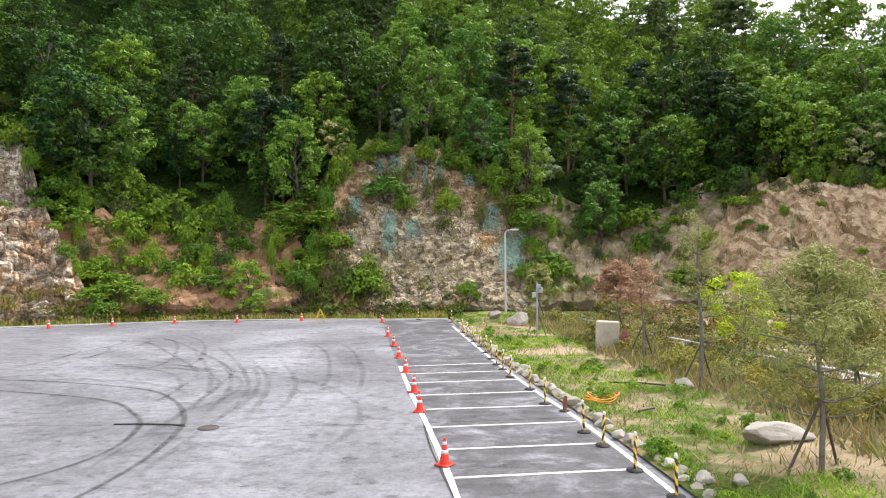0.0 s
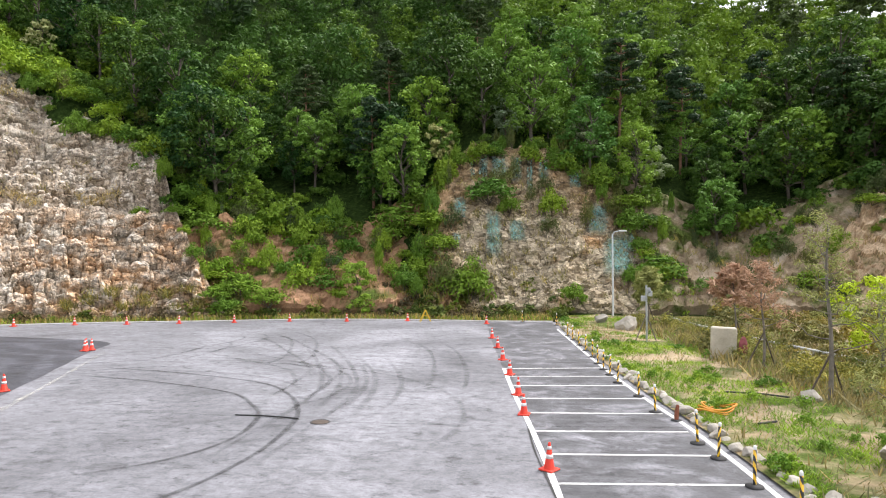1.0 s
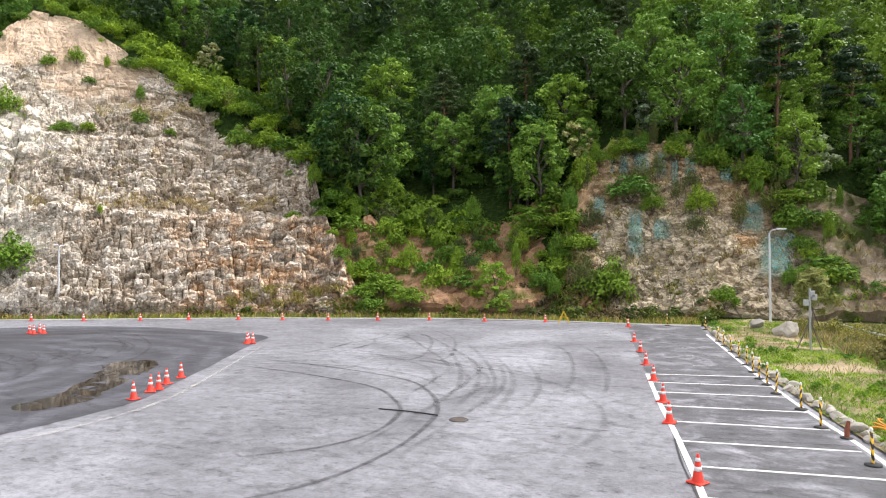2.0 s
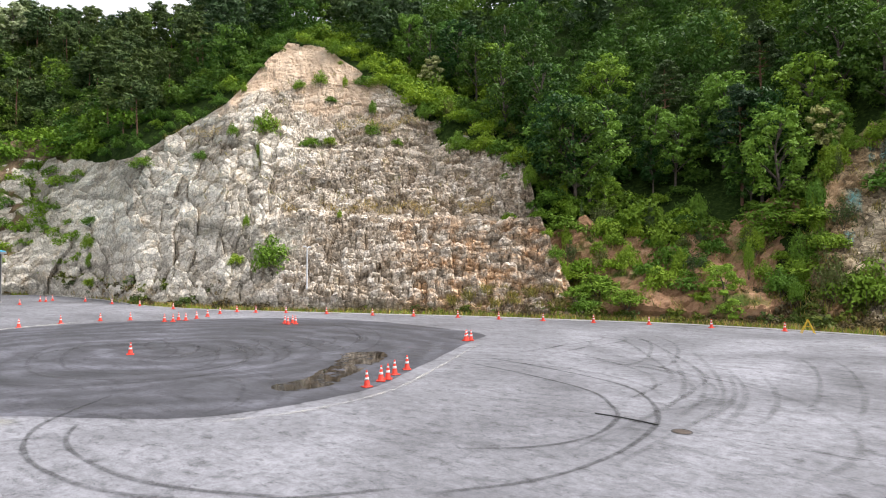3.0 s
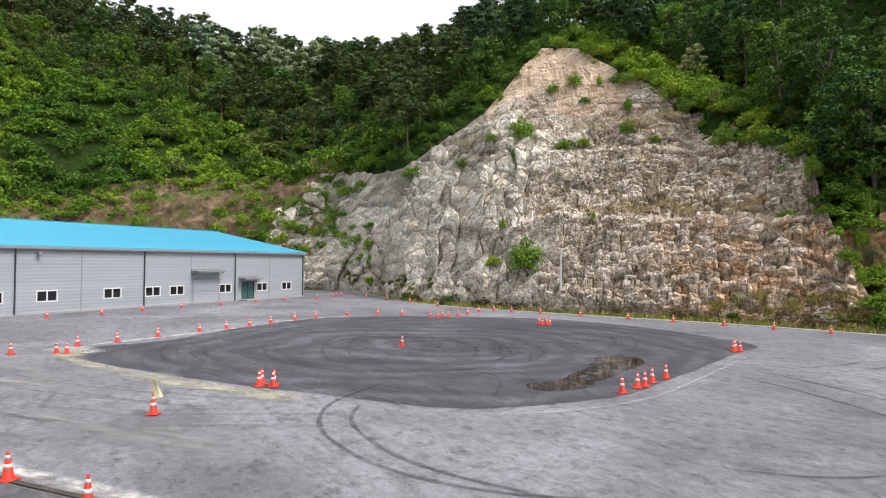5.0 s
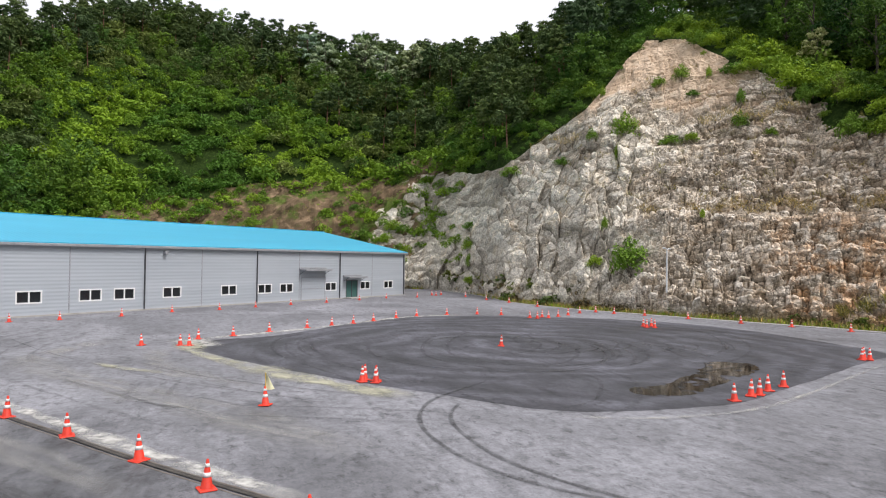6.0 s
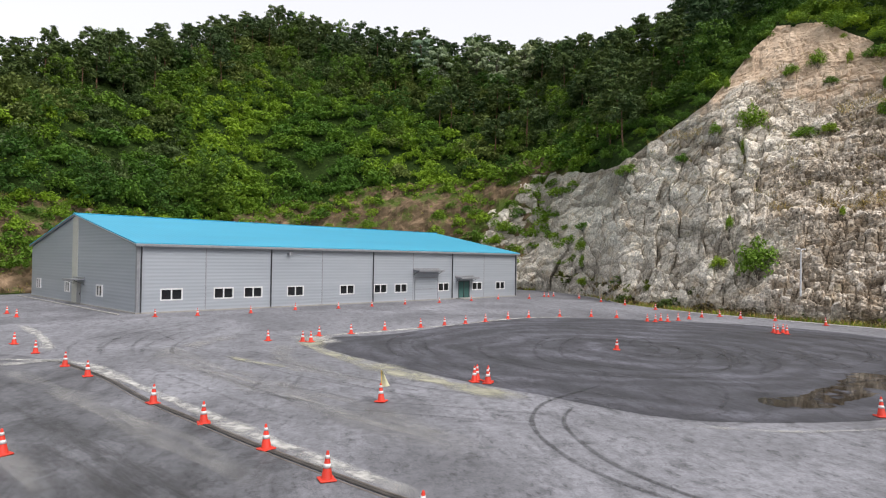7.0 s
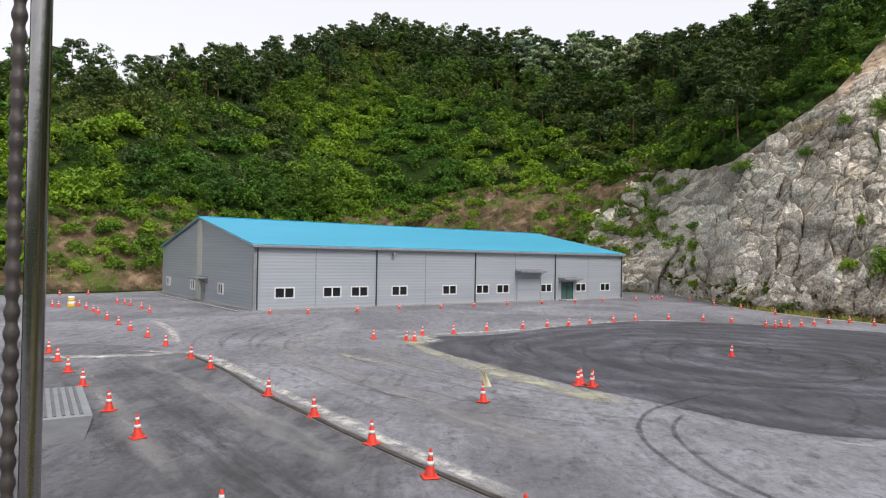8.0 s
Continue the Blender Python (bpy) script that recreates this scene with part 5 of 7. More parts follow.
mass("ridge_scrub", M_PINE, far_shrub, pr_, gen.uniform(0.7, 1.5, len(pr_)), "dense dark growth along the hill's ridge", "woodland", gen, gen.uniform(0, 0.7, len(pr_)))

band = jittered(60, 126, lambda t: sky_of(t) - 12, lambda t: sky_of(t) + 5, 4.6, 37)
pb_ = ground_point(band[:, 0], band[:, 1]) - (0, 0, 1.0)
mass("ridge_wood", M_PINE, [far_pine[2], far_broad[0], far_pine[1], far_broad[2]], pb_, gen.uniform(0.5, 0.86, len(pb_)), "close dark wood along the hill's ridge", "woodland", gen, gen.uniform(0, 0.6, len(pb_)))

# ---- on the lot: paint, seams, tyre marks, water ----
M_CONCRETE2 = plain("pale_concrete_edge", (0.3, 0.29, 0.27), (0.45, 0.44, 0.41), 1.5, 0.9)


def ribbon(name, mat, line, width, z, uneven=0.0):
    """A flat band along a line; uneven: how far its width varies."""
    p = np.asarray(line, float)
    d = np.gradient(p, axis=0)
    d /= np.linalg.norm(d, axis=1, keepdims=True) + 1e-9
    s = np.stack([-d[:, 1], d[:, 0]], -1)
    w = width / 2 * (1 + uneven * (2 * fbm(np.c_[p * 0.7, np.zeros(len(p))], 3, 8) - 1))[:, None]
    n = len(p)
    v = np.concatenate([np.c_[p + s * w * k, np.full(n, z)] for k in (1, 0, -1)])
    i = np.arange(n - 1)
    f = np.concatenate([np.stack([i + o, n + i + o, n + i + 1 + o, i + 1 + o], -1) for o in (0, n)])
    core = np.concatenate([np.zeros(n), np.ones(n), np.zeros(n)])
    fade = np.clip(np.minimum(np.arange(n), n - 1 - np.arange(n)) / 4.0, 0, 1)
    return mesh_np(name, v, f, mat, False, {"core": core, "fade": np.tile(fade, 3)})


def film(name, c1, c2, cover, scale, stretch=None, rough=0.9, soft=False, most=0.9, turn=None):
    """A worn film on the ground: only parts of it are left."""
    mat, b = fresh(name, rough)
    co = place(mat, None if turn else stretch)
    if turn:                                             # streaks along a slanting line
        spun = node(mat, "ShaderNodeMapping", Rotation=(0.0, 0.0, radians(-turn)))
        wire(mat, co, spun.inputs["Vector"])
        drawn = node(mat, "ShaderNodeMapping", Scale=stretch)
        wire(mat, spun.outputs["Vector"], drawn.inputs["Vector"])
        co = drawn.outputs["Vector"]
    wire(mat, ramp(mat, noise_of(mat, scale * 2, 4, 0.6, co), (0.3, c1), (0.7, c2)), b.inputs["Base Color"])
    t = node(mat, "ShaderNodeBsdfTransparent")
    m = mat.node_tree.nodes.new("ShaderNodeMixShader")
    left = ramp(mat, noise_of(mat, scale, 6, 0.7, co), (0.5 - cover, 0.0), (0.85 - cover, most))
    if soft:                                             # thins out towards its edges and ends
        left = mix(mat, 1.0, left, ramp(mat, attribute(mat, "core"), (0.0, 0.0), (0.6, 1.0)), "MULTIPLY")
        left = mix(mat, 1.0, left, ramp(mat, attribute(mat, "fade"), (0.0, 0.0), (1.0, 1.0)), "MULTIPLY")
    wire(mat, left, m.inputs[0])
    wire(mat, t.outputs[0], m.inputs[1])
    wire(mat, b.outputs[0], m.inputs[2])
    wire(mat, m.outputs[0], mat.node_tree.nodes["Material Output"].inputs["Surface"])
    return mat


M_WORNPAINT = film("worn_white_paint", (0.6, 0.6, 0.59), (0.8, 0.8, 0.79), 0.36, 3.0)
M_FADEDPAINT = film("faded_white_paint", (0.5, 0.5, 0.49), (0.7, 0.7, 0.69), 0.1, 2.0)
M_RUBBER = film("tyre_rubber_marks", (0.03, 0.03, 0.031), (0.06, 0.06, 0.061), 0.26, 1.4, rough=0.7, soft=True, most=0.55)
M_FAINT = film("faint_tyre_marks", (0.05, 0.05, 0.051), (0.085, 0.085, 0.085), 0.2, 0.9, rough=0.75, soft=True, most=0.31)
M_DUST = film("pale_dust", (0.46, 0.46, 0.43), (0.62, 0.61, 0.57), 0.19, 1.2, soft=True)
M_SAND = film("yellowish_dust", (0.36, 0.35, 0.25), (0.46, 0.45, 0.33), 0.2, 0.5, soft=True, most=0.75)
M_PALEDUST = film("thin_dust", (0.36, 0.36, 0.33), (0.5, 0.49, 0.45), 0.14, 1.0, soft=True, most=0.7)
M_TAR = plain("black_seam", (0.015, 0.015, 0.015), (0.04, 0.04, 0.04), 2.0, 0.7)


def paint(name, a, b, width, mat, label):
    line = spline([a, ((a[0] + b[0]) / 2, (a[1] + b[1]) / 2), b], 6)
    tagged(new(name, ribbon(name, mat, line, width, 0.010)), label, "road marking", "painted bay lines", kind="structure")


# front line, border line and the bays between
tagged(new("bay_line", ribbon("bay_line", M_WORNPAINT, spline([(0.9, 8), (0.66, 14.2), (0.06, 20.2), (-0.6, 25.5), (-1.25, 31.5)], 6), 0.17, 0.010)), "white line along the mouths of the bays", "road marking", kind="structure")
tagged(new("border_line", ribbon("border_line", M_WORNPAINT, spline([(5.75, 8), (5.5, 14), (4.95, 20.6), (4.2, 26.0), (3.4, 33.5), (2.05, 49.5)], 6), 0.15, 0.011)), "white line along the stone edging", "road marking", kind="structure")
BAYS = [(0.72, 13.4, 5.25, 13.9), (0.6, 15.5, 5.15, 15.95), (0.38, 17.8, 4.98, 18.2), (0.12, 20.14, 4.75, 20.6), (-0.15, 22.5, 4.45, 22.9), (-0.45, 24.8, 4.25, 25.3), (-0.72, 27.3, 4.0, 27.8), (-0.98, 29.4, 3.75, 29.95), (-1.2, 31.45, 3.6, 32.2)]
for x0, y0, x1, y1 in BAYS:
    paint("bay_line", (x0, y0), (x1, y1), 0.12, M_WORNPAINT, "white line between two parking bays")
for x0, y0, x1, y1 in ((0.8, 34.6, 3.3, 35.2), (0.4, 38.0, 2.9, 38.6), (0.2, 41.5, 2.6, 42.0), (-4.2, 51.3, -4.6, 46.5)):
    paint("bay_line", (x0, y0), (x1, y1), 0.16, M_FADEDPAINT, "worn white line, nearly gone")
# cross seam, dark cable, crack at the bay line, iron cover
M_SEAM = film("worn_seam", (0.03, 0.03, 0.031), (0.07, 0.07, 0.07), 0.16, 2.2, most=0.8)
tagged(new("seam", ribbon("seam", M_SEAM, spline([(-17, 21.1), (-9.8, 20.87), (-6.2, 20.5), (-0.4, 20.65), (4.9, 21.15)], 10), 0.045, 0.012, 0.9)), "thin black seam across the asphalt", "seam", kind="structure")
tagged(new("cable", mesh_np("cable", *tube(np.c_[spline([(-9.9, 20.95), (-8.8, 20.93), (-7.6, 20.72)], 6), np.full(13, 0.025)], 0.022, 6), M_TAR, True)), "short black cable lying across the seam", "cable")
tagged(new("seam", ribbon("seam", M_SEAM, spline([(-47, -10.6), (-40.3, -7.4), (-34.08, -3.6), (-26.1, 2.4), (-24.2, 4.0)], 12), 0.06, 0.036, 0.9)), "dark joint between two lanes of asphalt", "seam", kind="structure")
tagged(new("bay_seam", ribbon("bay_seam", M_TAR, spline([(0.72, 13.0), (0.5, 15.0), (0.12, 18.0), (-0.06, 20.4)], 8), 0.06, 0.013, 0.8)), "open black seam beside the bay line", "seam", kind="structure")
cover = tagged(new("drain_cover"), "round iron drain cover in broken asphalt", "drain cover")
cover.location = (-6.75, 20.4, 0.012)
part("ring", mesh_np("cover_ring", *lathe([(0.28, 0), (0.31, 0.012), (0.33, 0)], 20), M_TAR), cover)
part("plate", mesh_np("cover_plate", *lathe([(0.0, 0.012), (0.24, 0.012), (0.28, 0.0)], 20), plain("rusty_iron", (0.06, 0.045, 0.035), (0.14, 0.11, 0.09), 6.0, 0.7, 0.4)), cover)

# tyre marks: pairs of bands along a few sweeping lines
SWEEPS = [
    [(-9.9, 11.6), (-12.2, 8.6), (-14.9, 7.0), (-17.8, 6.6), (-20.2, 6.9), (-22.4, 7.9), (-23.8, 9.2), (-26, 12)],
    [(-11.3, 9.4), (-14.0, 8.1), (-16.2, 7.6), (-18.9, 7.7), (-20.7, 8.2), (-22.5, 9.3)],
    [(-9.6, 11.1), (-8.0, 13.7), (-7.4, 16.6), (-7.5, 19.5), (-8.0, 21.8), (-9.4, 24.5), (-11.6, 26.7), (-16.6, 28.6), (-21.3, 29.6)],
    [(-11.1, 14.5), (-9.4, 16.2), (-8.7, 18.2), (-9.0, 20.7), (-10.0, 22.5), (-12.0, 24.6), (-16.5, 26.4), (-20.9, 27.4)],
]
FAINT = [
    [(-8.3, 23.1), (-8.8, 29.7), (-9.9, 32.4), (-12.6, 36.8), (-16.8, 42.8), (-20.3, 43.5)],
    [(-17.7, 34.5), (-12.2, 30.6), (-10.4, 27.9), (-9.9, 25.9), (-10.0, 23.9)],
    [(-14.2, 39.6), (-10.5, 31.6), (-8.6, 26.0), (-8.3, 22.5), (-8.4, 18.8), (-8.5, 15.9)],
    [(-10.5, 33.6), (-8.6, 29.0), (-7.7, 25.2), (-7.4, 21.1)],
    [(-8.7, 32.6), (-7.2, 28.3), (-6.6, 24.6), (-6.7, 21.5)],
    [(-7.2, 40.7), (-5.6, 36.5), (-4.4, 29.9), (-4.1, 25.0)],
    [(-21.9, 38.6), (-19.9, 38.0), (-19.5, 35.0), (-20.0, 31.8)],
    [(-20.4, 43.6), (-19.0, 41.5), (-19.2, 38.4), (-19.8, 34.2)],
]
FAINT2 = [
    [(-18.3, 44.9), (-15.4, 40.7), (-13.3, 34.4), (-13.2, 31.0)],
    [(-36.6, -11.1), (-41.8, -12.5), (-46.0, -11.9), (-51.3, -10.6), (-55.4, -8.0)],
    [(-36.8, -9.5), (-41.3, -10.6), (-46.2, -10.8), (-50.4, -9.5)],
    [(-36.4, -7.5), (-40.8, -8.2), (-46.6, -7.6), (-49.9, -5.0)],
    [(-34.7, 6.0), (-36.9, 5.7), (-40.0, 5.8), (-43.0, 6.6), (-44.7, 8.1)],
    [(-34.8, 6.5), (-38.1, 6.4), (-41.5, 6.8)],
    [(-35.5, -4.4), (-29.9, -1.0), (-26.1, 2.4), (-23.2, 5.5)],
    [(-27.0, -3.3), (-24.8, -0.8), (-23.0, 0.5)],
    [(-23.0, 0.6), (-21.4, 4.1), (-19.4, 7.8)],
    [(-25.9, -1.0), (-28.4, -0.8), (-29.9, -0.5)],
]
FAINT3 = [
    [(-44.9, 17.4), (-39.6, 13.9), (-33.9, 11.9), (-30.1, 12.8), (-27.3, 15.7), (-27.6, 20.4), (-30.5, 24.1), (-35.9, 26.0), (-41.2, 23.7)],
    [(-38.2, 22.0), (-33.6, 21.3), (-29.9, 18.6), (-29.0, 16.4)], [(-35.6, 23.5), (-31.7, 22.1), (-28.2, 19.4)],
    [(-35.1, 27.3), (-32.0, 26.7), (-28.5, 25.1)], [(-44.0, 36.8), (-38.9, 36.0), (-32.6, 31.7), (-28.9, 26.8), (-29.0, 24.2)],
    [(-34.67, 4.46), (-29.5, 5.9), (-23.98, 7.21)], [(-32.74, -7.84), (-27.0, -4.2), (-21.19, -0.49)],
    [(-26.5, 17.1), (-24.2, 16.6), (-21.2, 14.3), (-20.1, 12.0)], [(-20.4, 11.8), (-22.9, 11.7), (-24.8, 10.6), (-24.5, 9.1)],
]
level = 0.014
for line in SWEEPS:
    tagged(new("tyre_mark", ribbon("tyre_mark", M_RUBBER, spline(line, 10), 0.24, level, 0.4)), "dark curved tyre mark on the asphalt", "tyre mark", "tyre marks on the lot", kind="structure")
    level += 0.0012
arcs = [(line, o) for line in FAINT + FAINT2 + FAINT3 for o in (0.0, 1.5)]
gen = np.random.default_rng(77)
for k in range(16):                                       # more drift circles, in the dark field and beside it
    cx, cy = ((-36 + gen.normal(0, 3), 19 + gen.normal(0, 3)) if k < 9 else (-16 + gen.normal(0, 2.5), 24 + gen.normal(0, 6)))
    r, a0 = gen.uniform(4, 11), gen.uniform(0, 6.28)
    a = np.linspace(a0, a0 + gen.uniform(1.0, 2.6), 7)
    arcs.append(([(cx + r * math.cos(q) * 1.15, cy + r * math.sin(q)) for q in a], 0.0))
for k in range(15):                                       # a row of nested drift arcs across the dark field
    c = np.array((-36.3, 18.0)) + (np.array((-33.0, 30.5)) - np.array((-36.3, 18.0))) * k / 14 + gen.normal(0, 0.35, 2)
    r, a = gen.uniform(2.4, 4.6), np.radians(np.linspace(gen.uniform(-85, -40), gen.uniform(30, 80), 7))
    arcs.append(([tuple(c + r * (np.cos(q) * 0.55 * np.array((0.63, 0.78)) + np.sin(q) * np.array((-0.78, 0.63)))) for q in a], 0.0))
for k, (line, o) in enumerate(arcs):
    l = spline(line, 8)
    d = np.gradient(l, axis=0)
    d /= np.linalg.norm(d, axis=1, keepdims=True)
    l = l + np.stack([-d[:, 1], d[:, 0]], -1) * o
    tagged(new("tyre_mark", ribbon("tyre_mark", M_FAINT, l, 0.3, 0.019 + 0.0003 * k, 0.5)), "faint curved tyre mark on the asphalt", "tyre mark", "tyre marks on the lot", kind="structure")

# dust along the edges of the dark field and of the gutter
for mat, line, w in ((M_SAND, [(-44.5, -0.6), (-38, 0.2), (-31.5, 3.0), (-26.5, 5.8), (-23.5, 7.8)], 1.6), (M_PALEDUST, [(-19.2, 11.6), (-18.0, 14.7), (-18.0, 18.9), (-19.6, 23.6), (-24.4, 35)], 0.32),
                     (M_DUST, [(-44.5, 0.0), (-47.5, 5.3), (-51.5, 11), (-57, 18), (-58.5, 25)], 0.9), (M_DUST, [(-14, 2.5), (-18, -0.4), (-21.2, -2.6), (-30, -8.3), (-34.5, -11.6), (-36, -16)], 0.8),
                     (M_DUST, [(-45, -0.6), (-42.5, 0.2), (-40.5, 0.6)], 2.2), (M_DUST, [(-33.2, -20.5), (-33.4, -17.0), (-34.2, -14.4), (-35.2, -12.8), (-34.6, -11.6)], 0.9),
                     (M_SAND, [(-35.9, -4.6), (-33.8, -3.2), (-32.5, -1.8), (-30.5, -0.6)], 0.7),
                     (M_DUST, [(-38, -14), (-45, -17), (-54, -22)], 0.8)):
    tagged(new("dust_streak", ribbon("dust_streak", mat, spline(line, 10), w, 0.030 if mat is M_DUST else 0.032, 0.8)), "pale streak of dry dust on the asphalt", "dust", kind="structure")

M_LIP = plain("stained_concrete", (0.13, 0.112, 0.095), (0.24, 0.215, 0.185), 1.5, 0.9)
M_GUTTER = plain("silted_gutter", (0.03, 0.028, 0.025), (0.09, 0.08, 0.068), 1.5, 0.9)
# drain gutter: a sunken channel between two concrete lips
GUTTER = spline([(-11.5, 4.2), (-14.3, 1.75), (-18.3, -1.25), (-21.4, -3.4), (-25.5, -6.2), (-30.2, -8.95), (-34.7, -12.2)], 12)
tagged(new("gutter_channel", ribbon("gutter_channel", M_GUTTER, GUTTER, 0.13, 0.034)), "dark drainage slot in the asphalt", "gutter", kind="structure")
dg = np.gradient(GUTTER, axis=0)
dg /= np.linalg.norm(dg, axis=1, keepdims=True)
for s in (-1, 1):
    l = GUTTER + np.stack([-dg[:, 1], dg[:, 0]], -1) * 0.15 * s
    tagged(new("gutter_lip", mesh_np("gutter_lip", *tube(np.c_[l, np.full(len(l), 0.012)], 0.02, 4), M_LIP)), "low concrete lip of the drainage gutter", "gutter", kind="structure")

# shallow water in the dark field
POOL = [(-22.5, 16.9), (-21.2, 16.9), (-20.9, 18.4), (-21.9, 20.6), (-23.0, 22.9), (-24.4, 25.7), (-26.3, 27.4), (-27.4, 25.5), (-25.6, 23.4), (-24.5, 21.7), (-22.9, 19.1)]
pool = closed_spline(POOL, 14)
pool = pool + 0.9 * (np.stack([fbm(np.c_[pool * 1.1, np.full(len(pool), k)], 4, 6) for k in (0.5, 7.5)], -1) - 0.5)
M_WATER, _b = fresh("shallow_water", 0.04)
_co = place(M_WATER)
wire(M_WATER, ramp(M_WATER, noise_of(M_WATER, 1.4, 6, 0.7, _co), (0.45, (0.004, 0.0035, 0.003)), (0.6, (0.02, 0.014, 0.009)), (0.72, (0.085, 0.062, 0.04))), _b.inputs["Base Color"])
_b.inputs["Specular IOR Level"].default_value = 0.25
bumped(M_WATER, _b, noise_of(M_WATER, 5.0, 2, 0.5, _co), 0.05, 0.02)
_t = node(M_WATER, "ShaderNodeBsdfTransparent")            # the water stands in the hollows only
_m = M_WATER.node_tree.nodes.new("ShaderNodeMixShader")
wire(M_WATER, ramp(M_WATER, noise_of(M_WATER, 0.75, 5, 0.65, place(M_WATER, (1.0, 1.0, 1.0))), (0.42, 0.0), (0.47, 1.0)), _m.inputs[0])
wire(M_WATER, _t.outputs[0], _m.inputs[1])
wire(M_WATER, _b.outputs[0], _m.inputs[2])
wire(M_WATER, _m.outputs[0], M_WATER.node_tree.nodes["Material Output"].inputs["Surface"])
tagged(new("puddle", polygon("puddle", pool, 0.012, M_WATER)), "shallow muddy puddle in the dark asphalt", "puddle", kind="structure")

# worn lanes on the side of the gutter: damp dark bands and paler dry ones
M_LANE = film("dark_oily_lane", (0.045, 0.045, 0.046), (0.075, 0.075, 0.075), 0.1, 0.9, (0.22, 1.5, 1.0), rough=0.8, soft=True, most=0.55, turn=35)
M_DRYLANE = film("pale_dry_lane", (0.28, 0.275, 0.265), (0.36, 0.355, 0.34), 0.12, 1.0, (0.2, 1.5, 1.0), soft=True, most=0.75, turn=35)
for k, (mat, line, w) in enumerate(((M_LANE, [(-38, -17.5), (-30, -13.5), (-24, -9.6), (-18.6, -5.6), (-13, -1.6), (-8, 2.5)], 2.2), (M_LANE, [(-19.5, -8.2), (-17.8, -6.2), (-15.6, -4.4), (-13.2, -2.6)], 3.4),
                                     (M_LANE, [(-44, -27), (-36, -21.5), (-29, -15.6), (-22, -11.0), (-15.5, -6.6)], 1.1), (M_DRYLANE, [(-33, -14), (-27, -9.4), (-21, -5.0), (-15.5, -1.0)], 1.3),
                                     (M_DRYLANE, [(-30, -15.6), (-24.5, -11.6), (-19.8, -8.6), (-15.4, -5.6)], 0.9),
                                     (M_DRYLANE, [(-46, -5), (-38, -7.6), (-31, -4.4), (-24, 0.4), (-17, 4.5)], 2.4), (M_DRYLANE, [(-41, -2), (-34, -1.4), (-27, 2.6)], 1.6))):
    tagged(new("lane_stain", ribbon("lane_stain", mat, spline(line, 12), w, 0.0135 + 0.0004 * k, 0.7)), "worn streaky lane on the asphalt", "stain", kind="structure")

# lot edge: a low pale kerb along the foot of the slopes
edge = spline([(1.9, 55.3), (-3.5, 55.15), (-10.4, 55.75), (-19.2, 55.05), (-28, 52.55), (-36.8, 49.95), (-46, 45.95), (-55, 42.15), (-63.5, 38.85), (-75.5, 37.55), (-88, 39.75), (-112, 39.65)], 8)
tagged(new("edge_kerb", mesh_np("edge_kerb", *tube(np.c_[edge, np.full(len(edge), 0.02)], 0.09, 4), M_CONCRETE2)), "low pale concrete edge of the lot", "kerb", kind="structure")


# ---- lamps, posts, barriers ----
M_GALV = plain("galvanised_steel", (0.42, 0.44, 0.46), (0.56, 0.58, 0.6), 2.0, 0.4, 0.5, bump=0.05)
M_LAMPPAINT = plain("pale_lamp_paint", (0.58, 0.6, 0.62), (0.7, 0.72, 0.74), 2.0, 0.45, 0.1, bump=0.03)
M_LAMPGLASS, _b = fresh("lamp_glass", 0.2)
_b.inputs["Base Color"].default_value = (0.75, 0.77, 0.78, 1)


def street_lamp(x, y, h, arm, way, label, second=False):
    lamp = tagged(new("street_lamp"), label, "street lamp")
    lamp.matrix_world = pose(x, y, 0, 0, 0, way)
    part("base_plate", box_mesh("lamp_base", M_LAMPPAINT, (-0.2, -0.2, 0, 0.2, 0.2, 0.04), bevel=0.01), lamp)
    part("pole", mesh_np("lamp_pole", *tube([(0, 0, 0.03), (0, 0, h * 0.5), (0, 0, h - 0.25)], [0.1, 0.085, 0.065], 10), M_LAMPPAINT, True), lamp)
    for s in ((1, -1) if second else (1,)):
        part("arm", mesh_np("lamp_arm", *tube(spline([(0, 0, h - 0.3), (0.12 * s, 0, h - 0.08), (arm * 0.5 * s, 0, h + 0.02), (arm * s, 0, h + 0.06)], 4), 0.045, 8), M_LAMPPAINT, True), lamp)
        head = part("lamp_head", box_mesh("lamp_head", M_LAMPPAINT, (arm * s - 0.28, -0.13, h, arm * s + 0.45, 0.13, h + 0.12), bevel=0.035), lamp)
        part("lens", box_mesh("lamp_lens", M_LAMPGLASS, (arm * s - 0.15, -0.1, h - 0.025, arm * s + 0.38, 0.1, h - 0.002)), head)
    return lamp


street_lamp(7.33, 59.3, 7.7, 0.8, -15, "pale steel street lamp with one short arm")
street_lamp(-53.4, 44.4, 6.7, 1.3, 130, "thin steel street lamp before the cliff", True)

M_STRIPE, _b = fresh("black_yellow_tape", 0.5)
_w = node(M_STRIPE, "ShaderNodeTexWave", Scale=2.2)
_w.bands_direction, _w.wave_profile = "DIAGONAL", "SIN"
wire(M_STRIPE, place(M_STRIPE, (2.0, 2.0, 1.0), "Object"), _w.inputs["Vector"])
wire(M_STRIPE, ramp(M_STRIPE, _w.outputs["Fac"], (0.49, (0.015, 0.015, 0.015)), (0.51, (0.75, 0.45, 0.02))), _b.inputs["Base Color"])
M_BLACK = plain("black_rubber", (0.015, 0.015, 0.015), (0.035, 0.035, 0.035), 5.0, 0.8)


